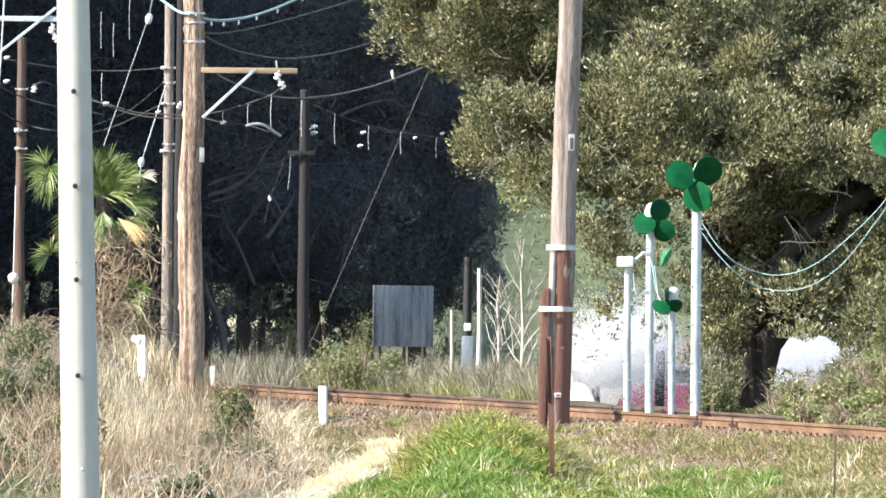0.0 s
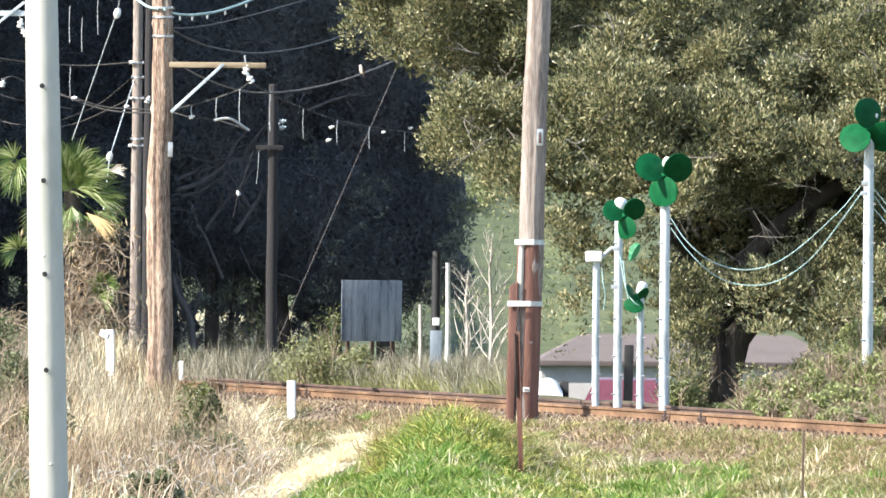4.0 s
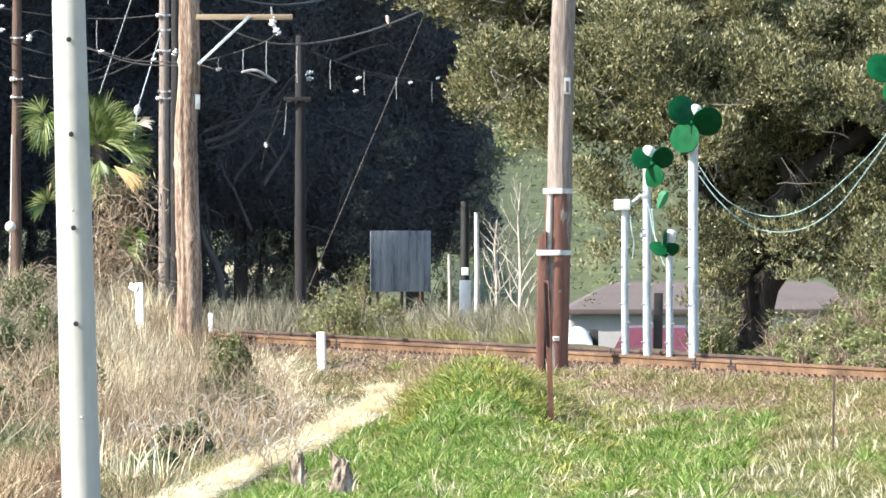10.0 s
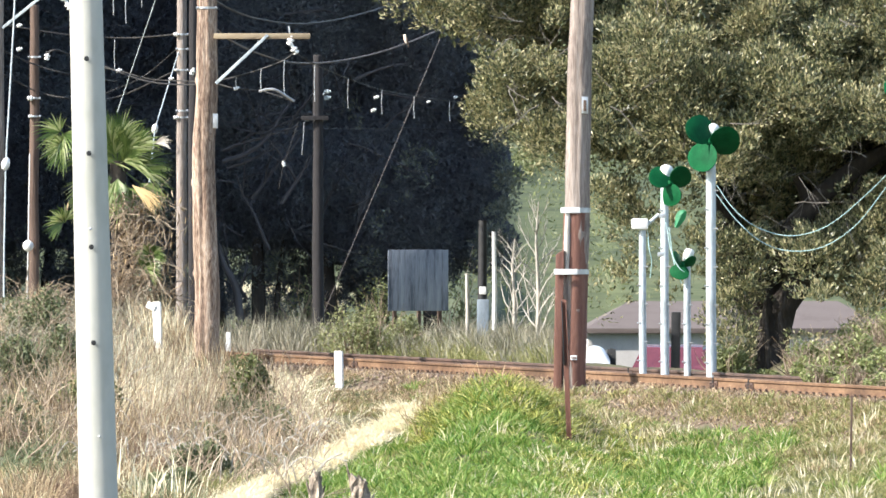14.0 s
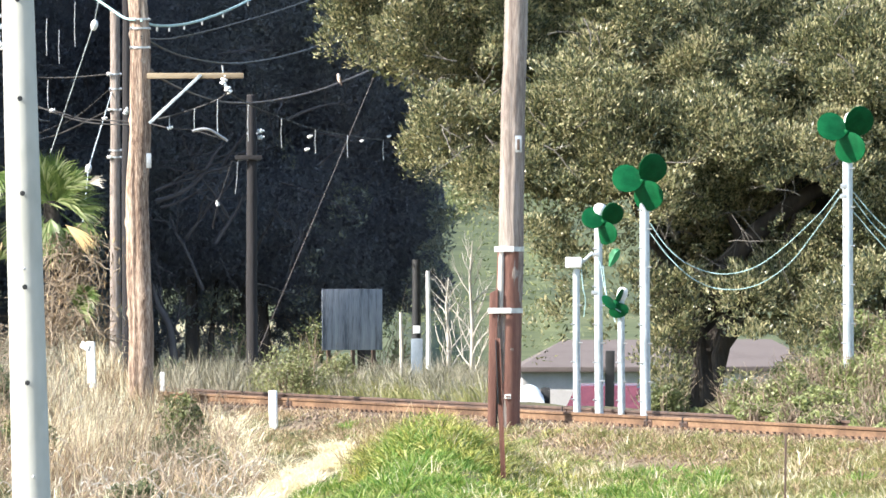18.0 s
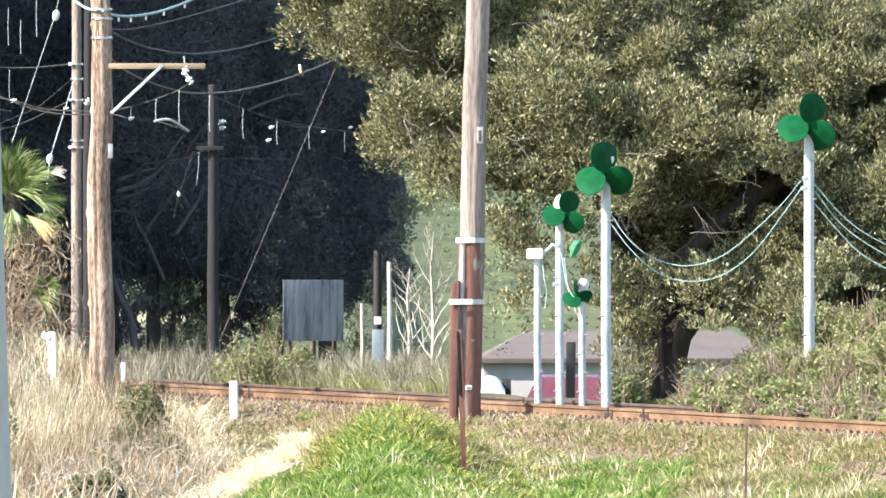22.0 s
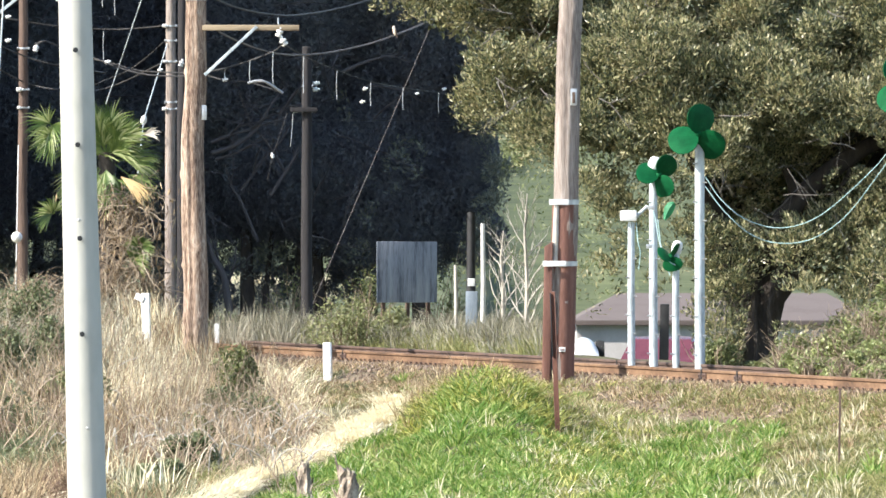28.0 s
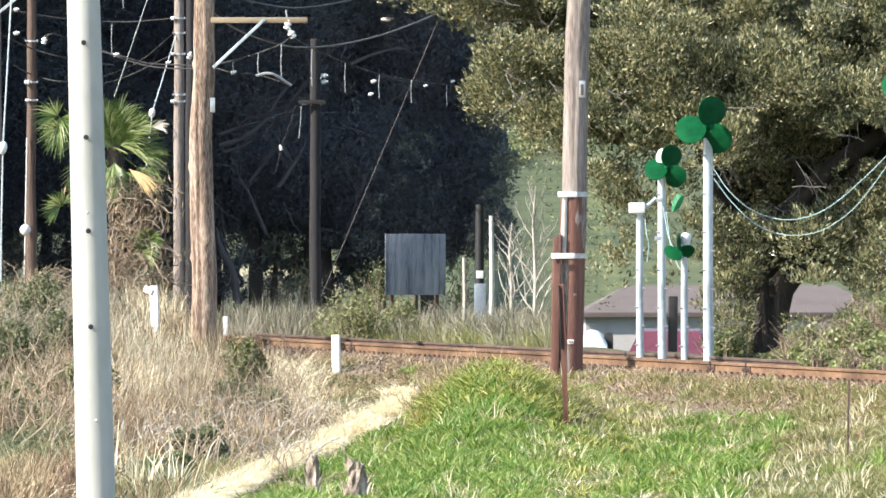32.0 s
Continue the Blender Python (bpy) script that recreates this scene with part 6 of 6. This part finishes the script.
    e = edge_x(py) + 22 * wobble(px, py, 0.05)
    patch = wobble(px, py * 1.5, 0.014, 4.0) + 0.6 * wobble(px, py * 1.5, 0.04, 1.0)
    r = RNG.uniform(0, 1, n)
    trod = 1 - 0.66 * smooth(380, 520, px)
    dry = px < e - 8
    straw = dry & (r < 0.46 + 0.35 * patch)
    weed = dry & ~straw & (patch < 0.25)
    red = straw & (wobble(px, py * 1.3, 0.017, 9.0) > 0.12)
    straw &= ~red
    turf("dead_bracken", px[red], py[red], 22, 0.09, ((0.34 + 0.14 * patch) * trod)[red], 0.011, 0.6, M_BRACKEN, "reddish brown dead bracken and stems")
    dull = weed & (wobble(px, py * 1.3, 0.020, 5.0) > -0.1)
    weed &= ~dull
    turf("grey_weeds", px[dull], py[dull], 34, 0.13, ((0.27 - 0.06 * patch) * trod)[dull], 0.020, 0.9, M_WEED, "dull grey-green weeds in the dead grass")
    turf("dry_grass", px[straw], py[straw], 24, 0.085, ((0.42 + 0.18 * patch) * trod)[straw], 0.0115, 0.45, M_STRAW, "tall dead straw-coloured grass tufts")
    turf("scrub_grass", px[weed], py[weed], 28, 0.12, ((0.26 - 0.06 * patch) * trod)[weed], 0.016, 0.95, M_GRASS_MID, "rough grey-green weeds among dead stalks")
    k = dry & (r > 0.955) & (px < 440) & (px > 190)
    turf("dead_stalks", px[k], py[k], 10, 0.08, 0.75, 0.016, 0.35, M_STRAW_PALE, "tall bleached dead stalks")
    k = dry & (r > 0.90) & (patch > -0.2)
    turf("bent_straw", px[k], py[k], 12, 0.10, 0.5 * trod[k], 0.016, 1.5, M_STRAW_PALE, "bleached bent straw")
    n = 620
    turf("tall_stalks", np.where(RNG.uniform(0, 1, n) < 0.7, RNG.normal(285, 62, n), RNG.uniform(-80, 520, n)), RNG.uniform(606, 800, n), 8, 0.10, RNG.uniform(0.4, 0.85, n), 0.012, 0.28, M_STRAW, "tall upright dead stalks below the mast")
    n = 260
    turf("pale_stalks", RNG.normal(270, 48, n), RNG.uniform(612, 740, n), 7, 0.09, RNG.uniform(0.4, 0.8, n), 0.013, 0.22, M_STRAW_PALE, "tall bleached upright stalks")
    turf("curled_straw", RNG.normal(505, 36, n), RNG.uniform(640, 760, n), 6, 0.10, RNG.uniform(0.25, 0.6, n), 0.013, 1.5, M_STRAW_PALE, "curled bleached straw beside the mown edge")
    n = 420
    turf("weed_tangle", RNG.uniform(-70, 260, n), RNG.uniform(560, 640, n), 9, 0.12, RNG.uniform(0.4, 0.95, n), 0.013, 0.9, M_STRAW_GREY, "tangled pale grey-brown dead weeds on the bank")
    n = 90
    turf("foot_straw", RNG.uniform(-5.4, -4.5, n), RNG.uniform(119.5, 124.0, n), 14, 0.08, RNG.uniform(0.35, 0.6, n), 0.012, 0.4, M_STRAW, "tall dead straw about the white board", placed=True)
    n = 70
    qy = RNG.uniform(141, 151, n)
    turf("pale_plumes", RNG.uniform(-415, -215, n) * qy / UNIT, qy, 20, 0.10, RNG.uniform(0.4, 0.95, n), 0.016, 0.35, M_STRAW_GREY, "tall pale feathery weeds before the dark trunks", placed=True)
    # pale brush beyond the dark trunks
    x, y, z, s = field(6000, -430, -190, 180, 214)
    plant("far_brush", x, y, z, 1.1, 0.03, 0.5, M_STRAW_PALE, "pale dead brush beyond the trees")
    # bleached edge
    n = 110000
    py = RNG.uniform(712, 940, n)
    px = edge_x(py) + 8 * wobble(edge_x(py), py, 0.05) + 18 + RNG.normal(0, 11, n)
    x, y, z, s = sown(px, py)
    plant("cut_straw", x, y, z + 0.02, 0.17, 0.018, 1.9, M_STRAW_PALE, "bleached cut straw along the mown edge")
    n = 240
    qy = RNG.uniform(705, 900, n)
    turf("edge_straw", edge_x(qy) + RNG.normal(0, 14, n), qy, 12, 0.09, RNG.uniform(0.18, 0.4, n), 0.012, 1.3, M_STRAW_PALE, "ragged bleached straw tufts along the mown edge")
    # long grass on the hump
    n = 560
    hx, hy = RNG.uniform(-0.34, 1.66, n), RNG.uniform(97.0, 103.0, n)
    turf("hump_grass", hx, hy, 22, 0.055, RNG.uniform(0.13, 0.30, n), 0.024, 1.1, M_GRASS_HUMP, "long yellow-green grass tufts on a hump", placed=True)
    n = 130
    turf("hump_fringe", RNG.uniform(-0.4, 1.6, n), RNG.normal(101.0, 1.2, n), 9, 0.05, RNG.uniform(0.2, 0.36, n), 0.014, 0.6, M_STRAW, "dry straw stalks along the top of the hump", placed=True)
    n = 500
    hx, hy = RNG.normal(-0.05, 0.22, n), RNG.normal(103.5, 1.0, n)
    plant("hump_straw", hx, hy, ground_z(hx, hy), 0.46, 0.012, 0.5, M_STRAW, "dry straw stalks beside the green tuft")
    # behind the rails
    n = 1500
    y = RNG.uniform(122, 150, n)
    x = RNG.uniform(-480, 250, n) * y / UNIT
    s = (x - RAIL_0.x) * ACROSS.x + (y - RAIL_0.y) * ACROSS.y
    px, py = zone(x, y, ground_z(x, y))
    patch = wobble(x, y * 0.4, 0.9) + 0.5 * wobble(x, y, 2.5)
    r = RNG.uniform(0, 1, n)
    back = lambda q: q > 2.9
    s = np.where(px > 990, 0, s)
    k = (s > 3.0) & (r < 0.32 + 0.36 * patch)
    turf("lineside_straw", px[k], py[k], 28, 0.13, (0.56 + 0.22 * patch)[k], 0.014, 0.55, M_STRAW_GREY, "tall dead weeds behind the rails", back)
    pale = (s > 3.0) & (r > 0.86) & (px < 985)
    turf("lineside_plumes", px[pale], py[pale], 20, 0.12, 0.72, 0.014, 0.5, M_STRAW_GREY, "pale feathery dead stems behind the rails", back)
    k = (s > 3.0) & ~k
    turf("lineside_grass", px[k], py[k], 28, 0.14, (0.44 + 0.14 * patch)[k], 0.017, 0.75, M_GRASS_MID, "rough green weeds behind the rails", back)
    x, y, z, s = field(30000, 300, 1040, 100, 126)
    k = (s > 2.6) & (s < 7) & (x / y * UNIT > 640) & ((x / y * UNIT < 700) | (RNG.uniform(0, 1, len(x)) < 0.25))
    plant("lineside_grass", x[k], y[k], z[k], 0.26, 0.018, 0.6, M_GRASS_MID, "low rough grass behind the rails")


def dead_brush():
    """Loose bare twigs standing in the dry scrub."""
    ob = empty("dead_brush", on_ground(250 - 784, 105.0), "bare tangled brushwood in dry grass", "brushwood", kind="stuff")
    bm = bmesh.new()
    o = ob.matrix_world.translation
    for _ in range(900):
        u, y = random.uniform(-850, -230), random.uniform(88, 124)
        p = on_ground(u, y)
        branch(bm, p - o, (random.uniform(-1.1, 1.1), random.uniform(-0.3, 0.3), 1), random.uniform(0.3, 0.95), random.uniform(0.005, 0.012), 1, 0.9, -0.1, 3, 3)
    part("twig_tangle", bm, M_TWIG, ob)["kind"] = "stuff"
    bm = bmesh.new()
    for _ in range(110):
        u, y = random.uniform(-640, -230), random.uniform(90, 112)
        p = on_ground(u, y) - o
        a = random.uniform(-0.9, 0.9)
        tube(bm, curve_through([p, p + Vector((math.sin(a) * 0.15, -0.1, 0.28)), p + Vector((math.sin(a) * 0.42, -0.15, 0.42)), p + Vector((math.sin(a) * 0.75, -0.2, 0.42 * random.uniform(0.4, 1.2)))], 3), 0.009, 5)
    part("fallen_canes", bm, M_TWIG_WHITE, ob, "bleached bent canes")


grasses()
dead_brush()


# ================================================================ house and parked cars below the line
def house():
    d = 190.0
    x0, x1 = spot(1015 - 784, 0, d).x, spot(1585 - 784, 0, d).x
    eave, ridge = spot(0, 428 - 562, d).z, spot(0, 428 - 512, d).z
    g = float(ground_z((x0 + x1) / 2, d))
    ob = empty("house", ((x0 + x1) / 2, d + 3, g), "low house with a brown hipped tile roof", "house")
    w, dp = (x1 - x0) / 2 - 0.3, 3.0
    hw = eave - g
    bm = bmesh.new()
    box(bm, (0, 0, hw / 2), (w * 2, dp * 2, hw))
    part("wall", bm, M_WALL, ob, shade=False)
    bm = bmesh.new()
    e, r = hw - 0.05, ridge - g
    W, D = w + 0.25, dp + 0.15
    v = [bm.verts.new(p) for p in ((-W, -D, e), (W, -D, e), (W, D, e), (-W, D, e), (-W + 1.4, 0, r), (W - 1.4, 0, r))]
    for f in ((0, 1, 5, 4), (2, 3, 4, 5), (3, 0, 4), (1, 2, 5), (3, 2, 1, 0)):
        bm.faces.new([v[i] for i in f])
    roof = part("roof", bm, M_ROOF, ob, shade=False)
    bm = bmesh.new()
    box(bm, (0, -D - 0.03, e + 0.03), (W * 2, 0.1, 0.14), None, 0.02)
    part("gutter", bm, M_ROOF, ob, "brown painted gutter")
    for x in (0.6, 2.4):
        bm = bmesh.new()
        box(bm, (x, -dp - 0.01, hw - 0.95), (1.3, 0.08, 1.1), None, 0.02)
        win = part("window", bm, M_WHITE, ob)
        bm = bmesh.new()
        box(bm, (x, -dp - 0.055, hw - 0.95), (1.16, 0.02, 0.96))
        part("pane", bm, M_GLASS_DARK, win)


def car(u, d, paint, label, turn=0.0, roof_y=580):
    f = on_ground(u - 784, d)
    top = spot(0, 428 - roof_y, d).z
    f.z = max(f.z, top - 1.45)
    ob = empty("parked_car", f, label, "car", "parked cars", turn=turn)
    prof = ((-2.1, 0.35), (-2.15, 0.75), (-1.9, 0.95), (-1.35, 1.0), (-0.85, 1.38), (0.55, 1.44), (1.35, 1.02), (2.0, 0.9), (2.15, 0.6), (2.1, 0.35))
    bm = bmesh.new()
    rings = [[bm.verts.new((x, s * (0.85 if z < 1.1 else 0.68), z)) for x, z in prof] for s in (-1, 1)]
    n = len(prof)
    for j in range(n):
        bm.faces.new((rings[0][j], rings[0][(j + 1) % n], rings[1][(j + 1) % n], rings[1][j]))
    bm.faces.new(list(reversed(rings[0])))
    bm.faces.new(rings[1])
    bmesh.ops.recalc_face_normals(bm, faces=bm.faces)
    bmesh.ops.bevel(bm, geom=list(bm.edges), offset=0.05, segments=2, affect="EDGES")
    part("body", bm, paint, ob)
    for s in (-1, 1):
        bm = bmesh.new()
        v = [bm.verts.new((x, s * y, z)) for x, y, z in ((-1.2, 0.80, 1.04), (1.15, 0.80, 1.04), (0.5, 0.70, 1.36), (-0.78, 0.70, 1.33))]
        bm.faces.new(v)
        bmesh.ops.solidify(bm, geom=list(bm.faces), thickness=0.02)
        part("side_window", bm, M_GLASS_DARK, ob)
        for x in (-1.3, 1.3):
            bm = bmesh.new()
            lathe(bm, [(0.2, -0.1), (0.3, -0.1), (0.32, 0.0), (0.3, 0.1), (0.2, 0.1)], (x, s * 0.78, 0.32), (0, 1, 0), 20)
            part("wheel", bm, M_TYRE, ob)


def trailer():
    """A trailer under a domed white cover."""
    d = 151.0
    f = on_ground(1047 - 784, d)
    top = spot(0, 428 - 589, d).z
    f.z = max(f.z, top - 1.9)
    ob = empty("covered_trailer", f, "parked trailer under a domed white cover", "trailer")
    h = top - f.z
    bm = bmesh.new()
    n = 12
    rings = []
    for k in range(9):
        x = -0.30 + 0.60 * k / 8
        s = math.sqrt(max(0.05, 1 - (x / 0.33) ** 2))
        rings.append([bm.verts.new((x, 0.9 * math.cos(q), h - 0.45 + 0.45 * s * math.sin(q))) for q in (math.pi * j / (n - 1) for j in range(n))])
    for p, q in zip(rings, rings[1:]):
        for j in range(n - 1):
            bm.faces.new((p[j], p[j + 1], q[j + 1], q[j]))
    bmesh.ops.recalc_face_normals(bm, faces=bm.faces)
    part("cover", bm, M_CAR_WHITE, ob)
    bm = bmesh.new()
    box(bm, (0, 0, h - 0.80), (0.5, 1.7, 0.5), None, 0.03)
    part("tray", bm, M_TIMBER_DARK, ob)
    for s in (-1, 1):
        bm = bmesh.new()
        lathe(bm, [(0.2, -0.09), (0.3, -0.09), (0.32, 0.0), (0.3, 0.09), (0.2, 0.09)], (s * 0.34, 0, 0.32), (1, 0, 0), 18)
        part("wheel", bm, M_TYRE, ob)


house()
trailer()
car(1188, 158, M_CAR_RED, "red parked car below the railway", 1.5, 587)


# ================================================================ bird and steam
def perched_bird():
    c = spot(712 - 784, 428 - 49, 145.9)
    bird = empty("bird", c, "small pale-breasted bird that perches on a wire", "bird")
    bm = bmesh.new()
    lathe(bm, [(0.004, -0.10), (0.03, -0.09), (0.055, -0.02), (0.058, 0.04), (0.045, 0.09), (0.048, 0.12), (0.04, 0.16), (0.012, 0.18)], (0, 0, 0), (-0.2, 0, 1), 14)
    bmesh.ops.scale(bm, vec=(0.68, 0.68, 0.68), verts=bm.verts)
    part("body", bm, M_BIRD, bird)
    for s in (-1, 1):
        bm = bmesh.new()
        lathe(bm, [(0.004, -0.13), (0.02, -0.08), (0.032, 0.0), (0.025, 0.06), (0.004, 0.08)], (0.035, s * 0.035, 0.0), (-0.35, 0, 1), 10)
        bmesh.ops.scale(bm, vec=(0.68, 0.68, 0.68), verts=bm.verts)
        part("wing", bm, M_BIRD_DARK, bird)
    bm = bmesh.new()
    tube(bm, [(-0.05, 0, 0.145), (-0.12, 0, 0.135)], [0.016, 0.003], 6)
    bmesh.ops.scale(bm, vec=(0.68, 0.68, 0.68), verts=bm.verts)
    part("beak", bm, M_BIRD_DARK, bird)
    bm = bmesh.new()
    box(bm, (0.06, 0, -0.14), (0.03, 0.035, 0.12), Matrix.Rotation(radians(-25), 3, "Y"), 0.006)
    bmesh.ops.scale(bm, vec=(0.68, 0.68, 0.68), verts=bm.verts)
    part("tail", bm, M_BIRD_DARK, bird)
    return bird, c


BIRD, PERCH = perched_bird()


PUFF_MESHES = []
for _k in range(3):
    _p = RNG.normal(0, 1, (9, 3))[RNG.integers(0, 9, 15000)] * np.array((0.32, 0.3, 0.30)) + RNG.normal(0, 0.29, (15000, 3))
    PUFF_MESHES.append(sheet_mesh("steam_puff", leaves(_p, 0.015, 0.015, 0.0), 4))
    PUFF_MESHES[-1].materials.append(M_STEAM)


def steam_puff(at, seed):
    ob = new("steam_puff", PUFF_MESHES[seed % 3])
    ob.location = at
    return tagged(ob, "drifting puff of fine white steam", "steam", "drifting steam", "stuff")


PUFFS = []
for i in range(11):
    x = 1062 + 100 * (i % 6) / 5 + random.uniform(-12, 12)
    y = random.uniform(515 - 0.75 * (x - 1062), 545)
    PUFFS.append((steam_puff(spot(x - 784, 428 - y, 149 + (i % 3)), 100 + i), x, y, 149 + (i % 3)))
for i in range(9):
    x, y = 1380 + 130 * (i / 8) + random.uniform(-10, 10), random.uniform(505, 570)
    PUFFS.append((steam_puff(spot(x - 784, 428 - y, 181 + (i % 3) * 1.5), 200 + i), x, y, 181 + (i % 3) * 1.5))


# ================================================================ what moves
# degrees (modulo a third of a turn) of each fan at whole seconds, and its usual speed
FAN_TURNS = {}
FAN_TURNS[0] = (305, ((0, 52), (1, 50), (2, 55), (5, 5), (6, 90), (7, 45), (8, 25), (9, 0), (10, 85), (11, 70), (12, 45), (13, 12), (14, 85), (15, 25), (18, 40), (19, 0),
              (20, 90), (21, 50), (22, 0), (23, 45), (24, 90), (25, 5), (28, 10), (29, 80), (30, 60), (31, 110), (32, 20)))
FAN_TURNS[1] = (400, ((0, 20), (1, 70), (2, 100), (5, 95), (6, 60), (7, 20), (8, 100), (9, 20), (10, 60), (11, 100), (12, 40), (13, 20), (14, 60), (15, 100), (18, 50), (19, 75),
              (20, 25), (21, 100), (22, 20), (23, 105), (24, 80), (25, 90), (28, 40), (29, 100), (30, 20), (31, 100), (32, 20)))
FAN_TURNS[2] = (327, ((0, 0), (18, 50), (19, 55), (20, 50), (21, 28), (22, 15), (23, 45), (24, 25), (25, 55), (32, 0)))
FAN_TURNS[3] = (350, ((0, 0), (32, 0)))
TURNED = {}
for _key, (_rate, _marks) in FAN_TURNS.items():
    _ts, _as = [0], [float(_marks[0][1])]
    for _t, _a in _marks[1:]:
        _k = round((_as[-1] + _rate * (_t - _ts[-1]) - _a) / 120)
        _ts.append(_t)
        _as.append(_a + 120.0 * _k)
    TURNED[_key] = (_ts, _as)


def fan_turn(t, key):
    """Degrees turned at t seconds."""
    return float(np.interp(t, *TURNED[key]))


def motions():
    steps = [i * 0.2 for i in range(161)]
    for rotor, hub, yaw, rate, phase in SPINNERS:
        rows = []
        for t in steps:
            m = Matrix.Translation(hub) @ Matrix.Rotation(radians(yaw), 4, "Z") @ Matrix.Rotation(radians(fan_turn(t, rate)), 4, "Y")
            rows.append((t, m))
        walk(rotor, rows)
    # the bird sits still and takes off at the very end
    P = lambda x, y, d: Matrix.Translation(spot(x - 784, 428 - y, d))
    walk(BIRD, [(0.0, Matrix.Translation(PERCH)), (31.7, Matrix.Translation(PERCH)), (31.8, P(711, 48, 145.8) @ Matrix.Rotation(radians(-15), 4, "Y")),
                (31.9, P(706, 48, 145.6) @ Matrix.Rotation(radians(-50), 4, "Y")), (32.0, P(684, 41, 145.3) @ Matrix.Rotation(radians(-75), 4, "Y"))])
    # the steam drifts away behind the trees
    for i, (ob, x, y, d) in enumerate(PUFFS):
        r = random.Random(i)
        spread = r.uniform(0.7, 1.4)
        rows = []
        for t in (0.0, 0.5, 1.0, 1.5, 2.0, 2.5, 3.5, 5.0, 8.0, 32.0):
            if x < 1250:
                u = min(t, 3.0)
                rows.append((t, P(x - (40 * u + 26 * u * u) * spread, y - 8 * u + 135 * max(0.0, u - 0.7) ** 2, d + 2.0 * u)))
            else:
                k = 14 * t * spread + 16 * t * t
                rows.append((t, P(max(x - k, 1290 + 8 * i), y - 22 * t * spread - 16 * t * t if t < 4 else y - 330 - 4 * i, d + 2.0 * min(t, 8))))
        walk(ob, rows)


motions()
